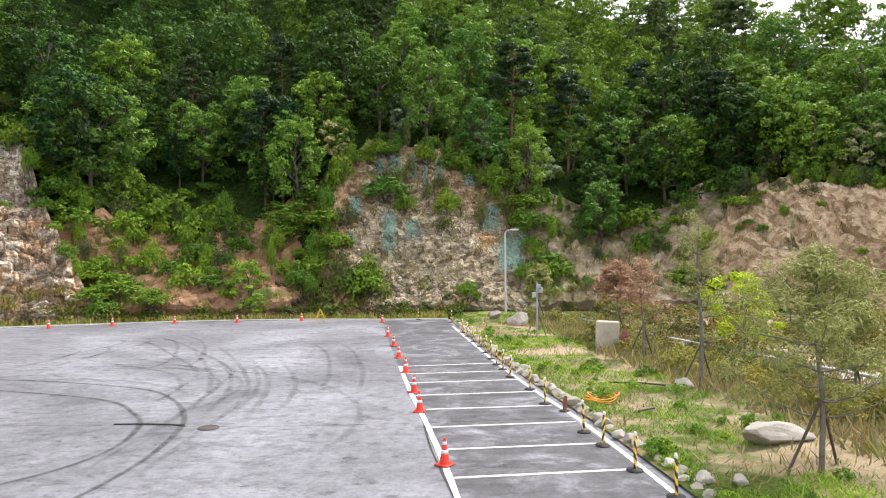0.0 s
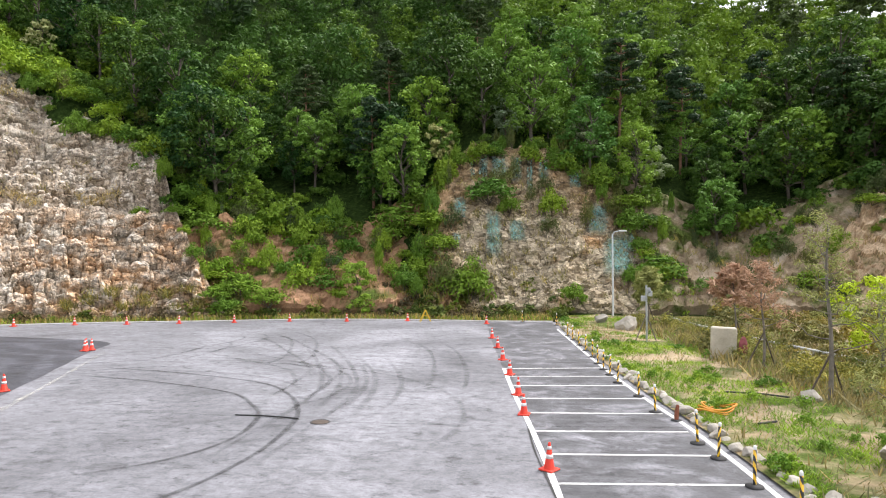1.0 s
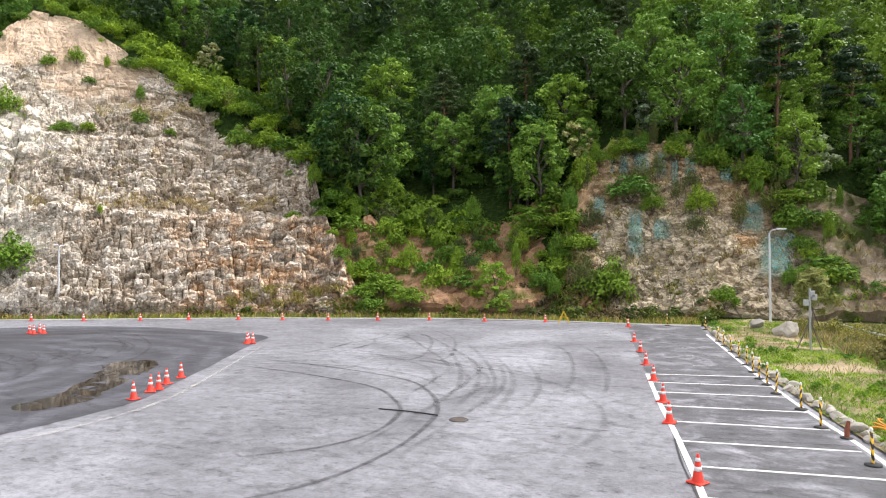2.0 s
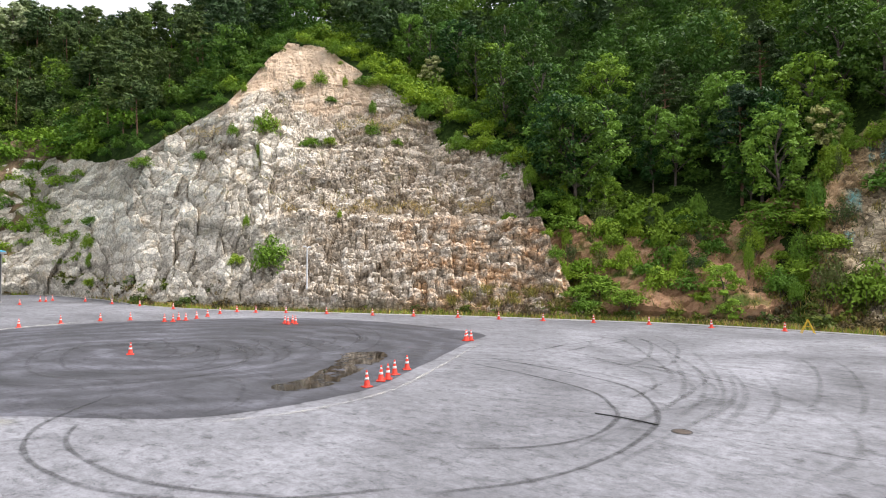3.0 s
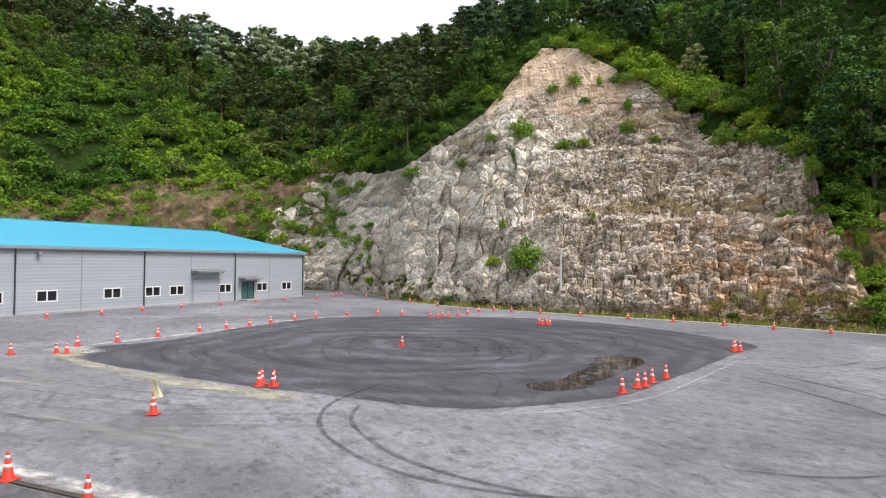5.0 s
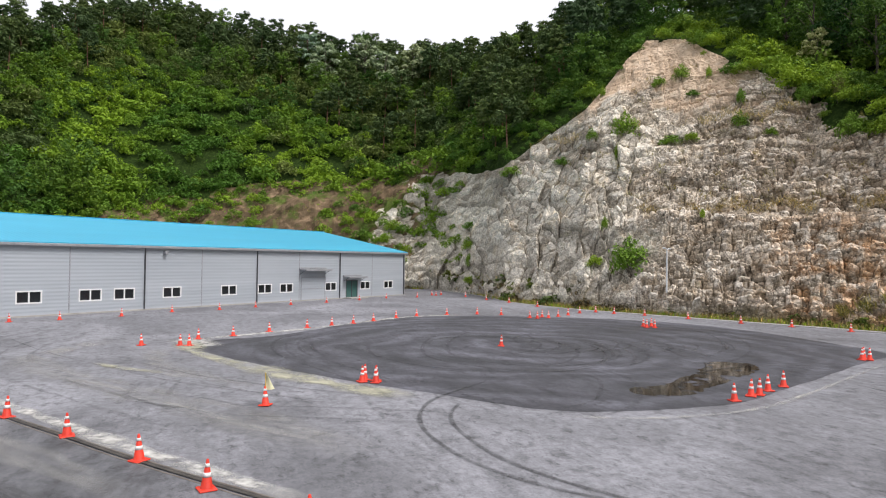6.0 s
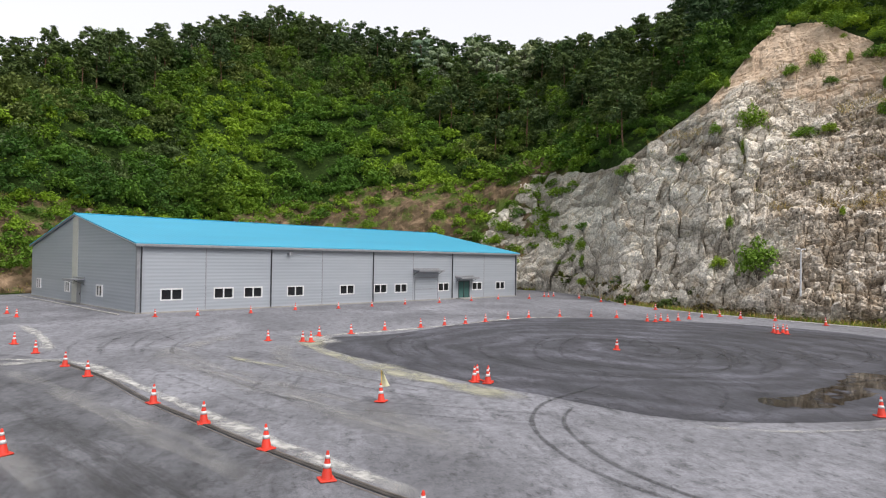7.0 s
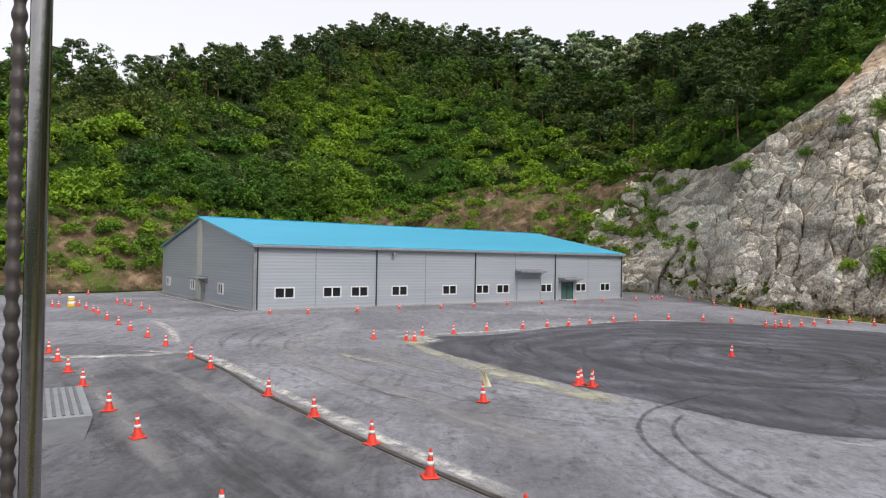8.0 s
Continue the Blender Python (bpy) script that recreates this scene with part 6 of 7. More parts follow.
def delineator():
    post = tagged(new("marker_post"), "black and yellow striped marker post on a rubber foot", "marker post", "striped posts along the bays")
    part("foot", mesh_np("post_foot", *lathe([(0.0, 0.06), (0.1, 0.06), (0.2, 0.035), (0.21, 0.0)], 14), M_BLACK, True), post)
    part("pole", mesh_np("post_pole", *lathe([(0.038, 0.05), (0.038, 0.9), (0.0, 0.9)], 10), M_STRIPE, True), post)
    part("cap", mesh_np("post_cap", *lathe([(0.04, 0.86), (0.042, 0.93), (0.02, 0.96), (0.0, 0.96)], 10), M_BAND, True), post, "white cap")
    return post


POSTS = [(5.42, 14.02), (5.1, 15.82), (4.89, 17.93), (4.71, 19.33), (4.24, 23.09), (4.11, 25.67), (3.68, 28.36), (3.58, 30.23), (3.45, 31.67), (3.38, 33.44), (3.3, 35.6), (3.17, 38.1), (2.97, 40.4), (2.75, 43.0), (2.55, 45.3), (2.1, 52.5), (-0.6, 54.9)]
first_post = delineator()
for k, (x, y) in enumerate(POSTS):
    m = pose(x, y, 0.012, rng.normal(0, 2), rng.normal(0, 2), rng.uniform(0, 360))
    if k:
        copy_thing(first_post, m)
    else:
        first_post.matrix_basis = m
fallen = tagged(new("broken_post"), "short red-brown broken post between the striped posts", "post")
part("stump", mesh_np("broken_stump", *tube([(0, 0, 0.0), (0.02, 0.02, 0.25), (0.05, 0.0, 0.5)], [0.07, 0.075, 0.05], 8), plain("red_brown_plastic", (0.2, 0.06, 0.03), (0.32, 0.1, 0.05), 4.0, 0.6), True), fallen)
part("foot", mesh_np("broken_foot", *lathe([(0, 0.04), (0.16, 0.03), (0.18, 0)], 12), M_BLACK), fallen)
fallen.location = (4.7, 22.0, 0.012)

M_YELLOW = plain("yellow_paint", (0.6, 0.38, 0.02), (0.72, 0.47, 0.03), 4.0, 0.5)
trestle = tagged(new("trestle"), "small yellow A-shaped trestle at the lot's edge", "trestle")
for x0, x1 in ((-0.45, 0.0), (0.45, 0.0)):
    for y in (-0.25, 0.25):
        part("leg", mesh_np("trestle_leg", *tube([(x0, y, 0), (x1, y * 0.4, 1.0)], 0.035, 6), M_YELLOW), trestle)
part("crossbar", mesh_np("trestle_bar", *tube([(-0.22, 0.18, 0.5), (0.22, 0.18, 0.5)], 0.03, 6), M_YELLOW), trestle)
part("ridge", mesh_np("trestle_ridge", *tube([(0, -0.12, 1.0), (0, 0.12, 1.0)], 0.04, 6), M_YELLOW), trestle)
trestle.matrix_world = pose(-8.8, 54.6, 0.0, 0, 0, 20)

flag = tagged(new("flag"), "small pale yellow flag stuck in a traffic cone", "flag")
part("stick", mesh_np("flag_stick", *tube([(0, 0, 0.55), (-0.02, 0, 1.15)], 0.012, 6), M_YELLOW), flag)
gx, gz = np.meshgrid(np.linspace(0, 1, 7), np.linspace(0, 1, 7), indexing="ij")
fv = np.stack([0.0 + gx * 0.32 * gz, 0.05 * np.sin(gx * 5 + gz * 2), 1.15 - gz * 0.62 + gx * 0.02], -1).reshape(-1, 3)
part("cloth", mesh_np("flag_cloth", fv, grid_faces(7, 7), plain("pale_yellow_cloth", (0.6, 0.58, 0.36), (0.72, 0.7, 0.48), 4.0, 0.9), True), flag, "drooping pale cloth")
flag.matrix_world = pose(-23.96, 2.37, 0.02, 0, 0, 95)

drum = tagged(new("barrier_drum"), "yellow and white plastic barrier drum", "barrier drum")
for z0, z1, mat in ((0, 0.3, M_YELLOW), (0.3, 0.55, M_BAND), (0.55, 0.85, M_YELLOW), (0.85, 1.05, M_BAND)):
    part("ring", mesh_np("drum_ring", *lathe([(0.34 - 0.06 * z0, z0), (0.36 - 0.06 * z0, z0 + 0.03), (0.34 - 0.06 * z1, z1), (0.0, z1)], 16), mat, True), drum)
drum.location = (-64.3, -33.9, 0.01)

# ribbed steel ramp beside the cones
M_DULL = plain("dull_grey_steel_plate", (0.2, 0.215, 0.23), (0.28, 0.295, 0.31), 1.2, 0.75, 0.0, bump=0.1)
M_SLOT = plain("dark_steel_rib", (0.1, 0.105, 0.11), (0.16, 0.165, 0.17), 2.0, 0.7, 0.0, bump=0.1)
ramp_ob = tagged(new("steel_ramp"), "low grey steel ramp with ribbed top", "ramp")
RA, RB = Vector((-20.8, -10.2, 0)), Vector((-25.5, -12.95, 0))
ru = (RB - RA).normalized()
rv = Vector((ru.y, -ru.x, 0))
if rv.y > 0:
    rv = -rv
ramp_ob.matrix_world = Matrix(((ru.x, rv.x, 0, RA.x), (ru.y, rv.y, 0, RA.y), (0, 0, 1, 0.01), (0, 0, 0, 1)))
part("deck", box_mesh("ramp_deck", M_DULL, (0, 0, 0.0, 5.4, 4.5, 0.16), bevel=0.02), ramp_ob)
for k in range(17):
    part("rib", box_mesh("ramp_rib", M_SLOT, (0.3, 0.25 + 0.245 * k, 0.162, 5.2, 0.35 + 0.245 * k, 0.19)), ramp_ob)
v = np.array([(0, 0, 0.16), (0, 4.5, 0.16), (-2.4, 4.5, 0.0), (-2.4, 0.4, 0.0), (0, 0, 0), (0, 4.5, 0)], float)
part("slope", mesh_np("ramp_slope", v, np.array([(0, 1, 2, 3)]), plain("dark_steel_slope", (0.1, 0.105, 0.11), (0.15, 0.155, 0.16), 1.2, 0.8, 0.0, bump=0.1)), ramp_ob)

# the post beside the camera, its corrugated conduit, and the wall behind
M_STEEL = plain("brushed_stainless_steel", (0.32, 0.31, 0.3), (0.42, 0.41, 0.4), 3.0, 0.2, 1.0, bump=0.03)
pole = tagged(new("steel_pole"), "upright round stainless steel pole beside the camera", "pole")
pa, pr = radians(120.2), 1.15
px, py = -pr * math.sin(pa), pr * math.cos(pa)
part("tube", mesh_np("pole_tube", *tube([(px, py, 0.0), (px, py, 3.0), (px, py, 9.0)], 0.0148, 20), M_STEEL, True), pole)
part("foot_plate", mesh_np("pole_foot", *lathe([(0.0, 0.02), (0.08, 0.02), (0.09, 0.0)], 16), M_STEEL), pole).location = (px, py, 0.0)
hose = tagged(new("conduit"), "dark corrugated cable conduit running up the pole", "conduit")
ha, hr = radians(121.58), 1.17
zz = np.arange(0.0, 9.0, 0.0065)
part("sleeve", mesh_np("conduit_sleeve", *tube(np.c_[np.full(len(zz), -hr * math.sin(ha)), np.full(len(zz), hr * math.cos(ha)), zz], 0.0095 + 0.0019 * np.sin(zz * 2 * np.pi / 0.032), 12), plain("grey_brown_conduit", (0.035, 0.03, 0.027), (0.075, 0.064, 0.057), 8.0, 0.55), True), hose)
wall = tagged(new("wall_south", box_mesh("wall_south", M_CLAD, (0, 0, 0, 0.15, 6.0, 9.0))), "light grey clad wall behind the pole", "wall", kind="structure")
wall.matrix_world = pose(-1.35 * math.sin(radians(128.3)), 1.35 * math.cos(radians(128.3)), 0, 0, 0, 180 - 27)

# ---- the planted strip beside the bays ----
BORDER_Y = [0.0, 8.0, 14.0, 20.6, 26.0, 33.5, 49.5, 56.0, 60.0]
BORDER_X = [6.2, 5.95, 5.7, 5.15, 4.4, 3.6, 2.25, 2.0, 2.0]


def lawn_z(x, y):
    """A low mound that falls away to the track."""
    d = x - np.interp(y, BORDER_Y, BORDER_X)
    p = np.stack([x * 0.5, y * 0.5, np.zeros_like(x)], -1).reshape(-1, 3)
    n = (fbm(p, 3, 90) - 0.5).reshape(np.shape(x))
    return 0.04 + np.clip(d / 1.0, 0, 1) * (0.12 + 0.3 * n) - np.clip((d - 5.5) / 5.0, 0, 1) * 0.14


ys, ds = np.linspace(2, 61, 130), np.linspace(0, 52, 90)
Y, D = np.meshgrid(ys, ds, indexing="ij")
X = np.interp(Y, BORDER_Y, BORDER_X) + 0.12 + D
Z = lawn_z(X, Y)
Z[:, -1] -= 1.0
tagged(new("lawn", mesh_np("lawn", np.stack([X, Y, Z], -1).reshape(-1, 3), grid_faces(*X.shape)[:, ::-1], M_LAWN, True)), "rough strip of dry soil and patchy grass", "lawn", kind="structure")


def rock_mesh(name, seed, sx, sy, sz, mat, cut=0.55):
    """A boulder: a ball with flats knocked off it."""
    g2 = np.random.default_rng(seed)
    bm = bmesh.new()
    bmesh.ops.create_icosphere(bm, subdivisions=3, radius=1.0)
    planes = [(lambda q: q / np.linalg.norm(q))(g2.normal(size=3)) for _ in range(11)]
    for v in bm.verts:
        c = np.array(v.co)
        for q in planes:
            d = c @ q - g2.uniform(cut, cut + 0.02)
            if d > 0:
                c = c - q * d * 0.9
        c = c * (1 + 0.06 * (noise.noise(Vector(c * 3.1)) + 0.5 * noise.noise(Vector(c * 7.0))))
        v.co = (c[0] * sx, c[1] * sy, c[2] * sz)
    me = bpy.data.meshes.new(name)
    bm.to_mesh(me), bm.free(), me.materials.append(mat)
    return me


M_STONE = plain("pale_granite", (0.36, 0.33, 0.28), (0.6, 0.56, 0.49), 1.6, 0.9, bump=0.5, spread=0.35)
M_BLOCKSTONE = plain("cut_pale_stone", (0.42, 0.38, 0.3), (0.6, 0.56, 0.47), 1.3, 0.9, bump=0.4)
edging = [rock_mesh("edging_stone", 600 + k, 0.24, 0.19, 0.17, M_STONE) for k in range(5)]
y = 9.0
k = 0
while y < 54:
    x = float(np.interp(y, BORDER_Y, BORDER_X)) + 0.42 + rng.normal(0, 0.07)
    ob = tagged(new("edging_stone", edging[k % 5]), "rough pale edging stone along the lawn", "edging stone", "stones edging the lawn")
    s = rng.uniform(0.75, 1.5)
    ob.matrix_world = scaled((x, y, 0.09), rng.uniform(0, 6.28), s)
    y += rng.uniform(0.34, 0.62)
    k += 1


def boulder(x, y, sx, sy, sz, seed, label, turn=0.0, mat=None):
    ob = tagged(new("boulder", rock_mesh("boulder", seed, sx, sy, sz, mat or M_STONE)), label, "boulder")
    ob.matrix_world = pose(x, y, float(lawn_z(np.array([x]), np.array([y]))[0]) + sz * 0.45, 0, 0, turn)


boulder(9.45, 17.6, 1.35, 0.62, 0.5, 701, "long pale boulder lying in the grass", 8)
boulder(5.6, 53.2, 0.7, 0.55, 0.5, 702, "pale grey boulder near the lamp", 20)
boulder(6.95, 48.4, 0.95, 0.7, 0.75, 703, "large pale boulder near the lamp", -15)
boulder(10.0, 24.9, 0.5, 0.4, 0.3, 704, "small grey boulder under a young tree", 40)
boulder(6.3, 14.6, 0.28, 0.24, 0.2, 705, "small pale stone in the grass")
boulder(6.9, 14.2, 0.3, 0.22, 0.2, 706, "small pale stone in the grass", 60)
block = tagged(new("stone_block", box_mesh("stone_block", M_BLOCKSTONE, (-0.62, -0.22, 0.0, 0.62, 0.22, 1.75), bevel=0.07)), "upright slab of pale cut stone on the lawn", "stone block")
block.matrix_world = pose(9.85, 35.1, 0.0, 0, 1.5, -12)
M_RED = plain("faded_red_cloth", (0.14, 0.03, 0.035), (0.32, 0.08, 0.09), 5.0, 0.8, bump=0.4)
sack = tagged(new("red_sack", rock_mesh("red_sack", 720, 0.22, 0.24, 0.68, M_RED, 0.75)), "worn dark red bundle leaning on the stone slab", "bundle")
sack.matrix_world = pose(10.66, 34.6, 0.66, 0, 4, 20)

M_ORANGE = plain("orange_plastic_hose", (0.62, 0.25, 0.02), (0.75, 0.34, 0.03), 4.0, 0.45, bump=0.05)
hose_o = tagged(new("hose"), "coil of orange plastic hose in the grass", "hose")
for k in range(3):
    a = np.linspace(0.3 + k, 5.6 + k, 22)
    part("loop", mesh_np("hose_loop", *tube(np.stack([0.55 * np.cos(a) + 0.1 * k, 0.38 * np.sin(a), 0.22 + 0.08 * k + 0.08 * np.sin(a * 2 + k)], -1), 0.03, 8), M_ORANGE, True), hose_o)
hose_o.location = (6.0, 22.6, 0.02)
for name, line in (("black_pipe", [(7.3, 25.9), (8.4, 25.6), (9.3, 25.0)]), ("black_pipe", [(6.9, 21.0), (7.6, 21.5)])):
    l = spline([(*q, float(lawn_z(np.array([q[0]]), np.array([q[1]]))[0]) + 0.06) for q in line], 6)
    tagged(new(name, mesh_np(name, *tube(l, 0.035, 7), M_BLACK, True)), "black plastic pipe lying on the lawn", "pipe")

# track below the lawn, with a rail
TRACK = spline([(12.5, 56), (14.0, 44), (16.4, 33.8), (18.4, 26.0), (21.5, 16), (25, 6)], 8)
tagged(new("track", ribbon("track", M_CONCRETE2, TRACK, 2.2, 0.14)), "narrow pale concrete track beyond the lawn", "track", kind="structure")
M_RAIL = plain("pale_rail", (0.45, 0.46, 0.46), (0.6, 0.61, 0.6), 3.0, 0.5, 0.3)
rail = tagged(new("guard_rail"), "low pale guard rail along the track", "guard rail")
rl = TRACK - (1.25, 0.2)
part("beam", mesh_np("rail_beam", *tube(np.c_[rl, np.full(len(rl), 0.5)], 0.07, 6), M_RAIL, True), rail)
for k in range(2, len(rl) - 1, 3):
    part("post", mesh_np("rail_post", *tube([(*rl[k], -0.1), (*rl[k], 0.52)], 0.05, 6), M_RAIL), rail)


# ---- young planted trees with stakes ----
def staked(x, y, arrays, wood, leaf, name, label, stakes=2, lean=(0, 0, 0), reach=0.9):
    t = plant_thing(name, label, "tree", "", arrays, wood, leaf)
    z = float(lawn_z(np.array([x]), np.array([y]))[0])
    t.matrix_basis = Matrix.Translation((x, y, z)) @ pose(0, 0, 0, *lean)
    for k in range(stakes):
        a = 0.6 + k * 2.6
        part("stake", mesh_np("stake", *tube([(reach * math.cos(a), reach * math.sin(a), -0.15), (0.03, 0.0, 1.7)], 0.035, 6), M_BARK, True), t, "grey wooden stake")
    return t


def sparse_pine(seed, h, clumps, per, spread, base=0.4, size=0.26, fill=0.55):
    """A young pine: straight stem, long bare up-curved limbs with tufts at their ends."""
    g2 = np.random.default_rng(seed)
    line = spline([(0, 0, -0.3), (0.05, 0, h * 0.35), (-0.05, 0.08, h * 0.7), (0.0, 0.05, h)], 5)
    wood, tops = [tube(line, np.linspace(0.016 * h, 0.004 * h, len(line)), 8)], []
    for k in range(clumps):
        f = (k + 0.5) / clumps
        z = base + (0.97 - base) * f
        at = line[min(len(line) - 1, int(len(line) * z))]
        a, rr = k * 2.4 + g2.normal(0, 0.3), spread * (1.05 - 0.85 * f) * g2.uniform(0.55, 1.1)
        end = at + np.array([rr * math.cos(a), rr * math.sin(a), 0.25 + 0.35 * rr])
        limb = bend(at, end, -0.12 * rr, 6)
        wood.append(tube(limb, np.linspace(0.028, 0.008, 6), 5))
        tops.append((end, fill * g2.uniform(0.7, 1.1)))
        for q in (0.55, 0.8):
            mid = limb[int(q * 5)] + g2.normal(0, 0.16, 3)
            tops.append((mid, fill * 0.7))
    tops.append((line[-1], fill * 0.7))
    return join(wood), clump_leaves(tops, per, size, 0.6, 3.2, g2)


M_OLIVE = leaf_material("dry_olive_needles", (0.2, 0.225, 0.065), (0.36, 0.37, 0.125), tinted=False, vary=False)
M_SPRING = leaf_material("yellow_green_leaves", (0.34, 0.46, 0.02), (0.5, 0.6, 0.035), tinted=False, vary=False)
M_RUST = leaf_material("rusty_dry_leaves", (0.34, 0.2, 0.12), (0.52, 0.34, 0.23), tinted=False, vary=False)
M_GREYBARK = plain("pale_grey_bark", (0.12, 0.105, 0.09), (0.26, 0.23, 0.2), 4.0, 0.9, bump=0.5)
staked(9.35, 15.2, sparse_pine(810, 4.7, 22, 120, 2.6, 0.26, 0.055, 0.6), M_GREYBARK, M_OLIVE, "young_pine", "young olive-green pine held by a stake")
staked(10.8, 25.3, sparse_pine(811, 6.3, 18, 34, 2.2, 0.28, 0.06, 0.42), M_GREYBARK, M_OLIVE, "young_pine", "thin, nearly bare young pine with long limbs")
staked(10.9, 32.4, sparse_pine(812, 4.6, 15, 32, 1.5, 0.4, 0.08, 0.42), M_GREYBARK, M_RUST, "withered_tree", "young tree with withered rust-coloured leaves")
staked(12.2, 41.0, sparse_pine(813, 4.4, 12, 26, 1.6, 0.45, 0.24, 0.42), M_GREYBARK, M_RUST, "withered_tree", "slender half-bare young tree", 1)
staked(15.6, 31.5, broad_tree(814, 4.6, 1.6, 0.35, 26, 90, 0.15), M_GREYBARK, M_SPRING, "young_tree", "young tree with bright yellow-green leaves", 1)
staked(14.6, 21.8, sparse_pine(815, 3.8, 16, 110, 2.2, 0.2, 0.065, 0.62), M_GREYBARK, M_OLIVE, "young_pine", "bushy olive-green pine beyond the lawn", 1)
staked(17.5, 20.0, sparse_pine(816, 4.2, 16, 110, 2.4, 0.2, 0.065, 0.62), M_GREYBARK, M_OLIVE, "young_pine", "bushy olive-green pine by the track", 1)
staked(8.9, 51.0, sparse_pine(817, 4.0, 12, 34, 1.5, 0.35, 0.22, 0.42), M_GREYBARK, M_OLIVE, "young_pine", "small thin pine near the lamp", 1)

# small mast with boxes
mast = tagged(new("meter_mast"), "grey post with small meter boxes near the boulders", "post")
part("pole", mesh_np("mast_pole", *tube([(0, 0, -0.1), (0, 0, 3.6)], 0.06, 8), M_GALV, True), mast)
for z, x in ((2.6, -0.2), (3.1, 0.12), (2.9, 0.22)):
    part("box", box_mesh("mast_box", M_GALV, (x - 0.13, -0.1, z, x + 0.13, 0.1, z + 0.34), bevel=0.02), mast)
for s in (-1, 1):
    part("brace", mesh_np("mast_brace", *tube([(0.7 * s, 0.3, -0.1), (0, 0, 1.8)], 0.035, 6), M_GREYBARK), mast)
mast.location = (7.15, 41.5, 0.05)


# ---- things on the slopes, set by turn and elevation ----
def on_face(turn, elev):
    foot, s1, r1, z1, s2, r2 = land_marks(np.array([float(turn)]))
    r = (EYE + s1 * foot) / (s1 - math.tan(radians(elev)))
    return polar(np.array([float(turn)]), r, np.maximum(s1 * (r - foot), 0.0))[0], float(s1[0])


def on_rock(name, turn, elev):
    """The place of a built face nearest to a turn and an elevation."""
    turns_, grid = FACES[name]
    col = grid[int(np.argmin(np.abs(turns_ - turn)))]
    e = np.degrees(np.arctan2(col[:, 2] - EYE, np.hypot(col[:, 0], col[:, 1])))
    return col[int(np.argmin(np.abs(e - elev)))]


def outward(turn, s1):
    n = np.array([math.sin(radians(turn)) * s1, -math.cos(radians(turn)) * s1, 1.0])
    return n / np.linalg.norm(n)


CLIFF_BUSHES = [(55.6, 13.9, 1.0), (53.7, 10.5, 1.9), (51.0, 14.6, 1.2), (45.4, 15.1, 1.2), (44.7, 12.6, 1.2), (44.7, 10.9, 1.1), (48.4, 10.0, 1.1), (50.1, 9.8, 1.1),
                (54.2, 8.7, 1.2), (56.4, 10.5, 0.8), (59.0, 8.3, 1.2), (63.2, 7.4, 1.4), (55.3, 2.8, 0.9), (53.3, -0.6, 2.2), (56.1, -0.2, 1.1), (48.3, 13.6, 0.7),
                (47.1, 14.9, 0.9), (49.2, 15.0, 1.1), (42.5, 10.1, 0.9), (54.3, 17.6, 0.7), (47.5, 3.7, 0.6), (37.2, 9.6, 1.4), (37.8, 12.2, 1.5), (67.0, 2.8, 1.0), (67.0, -0.6, 1.3), (67.1, 1.0, 1.1), (66.9, -2.0, 1.2)]
SLOPE_BUSHES = [(3.6, 5.5, 1.9), (2.5, 6.2, 1.6), (1.3, 6.9, 1.5), (1.8, 4.3, 1.5), (-0.2, 4.9, 1.2), (-1.4, 5.8, 1.2), (-2.0, 4.1, 1.4), (-1.7, 2.1, 1.2), (-4.8, 5.8, 1.3),
                (-6.2, 5.0, 1.5), (-5.0, 2.6, 1.7), (-7.2, 3.5, 1.4), (-10.6, -0.6, 2.6), (6.8, 2.7, 1.4), (1.5, 9.7, 1.1), (-3.8, -3.5, 1.5), (4.8, -3.1, 2.3), (7.1, -2.6, 2.0), (-13.9, -0.3, 1.2)]
BANK_BUSHES = [(20.0, -2.0, 2.6), (22.6, -3.6, 1.2), (18.3, -1.2, 1.6), (12.2, -1.4, 0.9), (6.5, -2.8, 2.2), (11.4, 3.2, 2.6), (8.4, 3.7, 2.2), (20.0, 1.7, 3.4), (24.3, 3.8, 3.2),
               (11.7, 2.0, 1.6), (16.9, 3.7, 2.5), (5.2, -3.1, 2.2), (10.2, -2.0, 1.2), (24.9, -2.6, 1.6)]
k = 0
for name, rows in (("cliff", CLIFF_BUSHES), ("slope", SLOPE_BUSHES), ("bank", BANK_BUSHES)):
    for t, e, s in rows:
        face = {"cliff": "rock_cliff", "slope": "netted_slope", "bank": "soil_bank"}[name]
        face = face if FACES[face][0][0] < t < FACES[face][0][-1] else "soil_bank" if t > 9 else "netted_slope"
        p, s1 = on_rock(face, t, e), on_face(t, e)[1]
        (olive if name == "slope" and k % 3 else bushes).put(k, scaled(p + outward(t, s1) * 0.15 - np.array([0, 0, 0.35 * s]), gen.uniform(0, 6.28), min(s * 0.72, 1.5), min(s * 0.9, 1.8)))
        k += 1
for name, t, e in [("soil_cut", gen.uniform(-41, -25), gen.uniform(-2, 4.5)) for _ in range(16)] + [("netted_slope", a + gen.normal(0, 0.3), gen.uniform(-3, 6)) for a in (8.6, 8.2, 7.8, 9.0, -8.5, -9.2, -10, -10.6, -9.6, -11.2)]:
    bushes.put(k, scaled(on_rock(name, t, e) - np.array([0, 0, 0.25]), gen.uniform(0, 6.28), gen.uniform(0.35, 0.8) if name == "soil_cut" else gen.uniform(0.8, 1.4)))
    k += 1
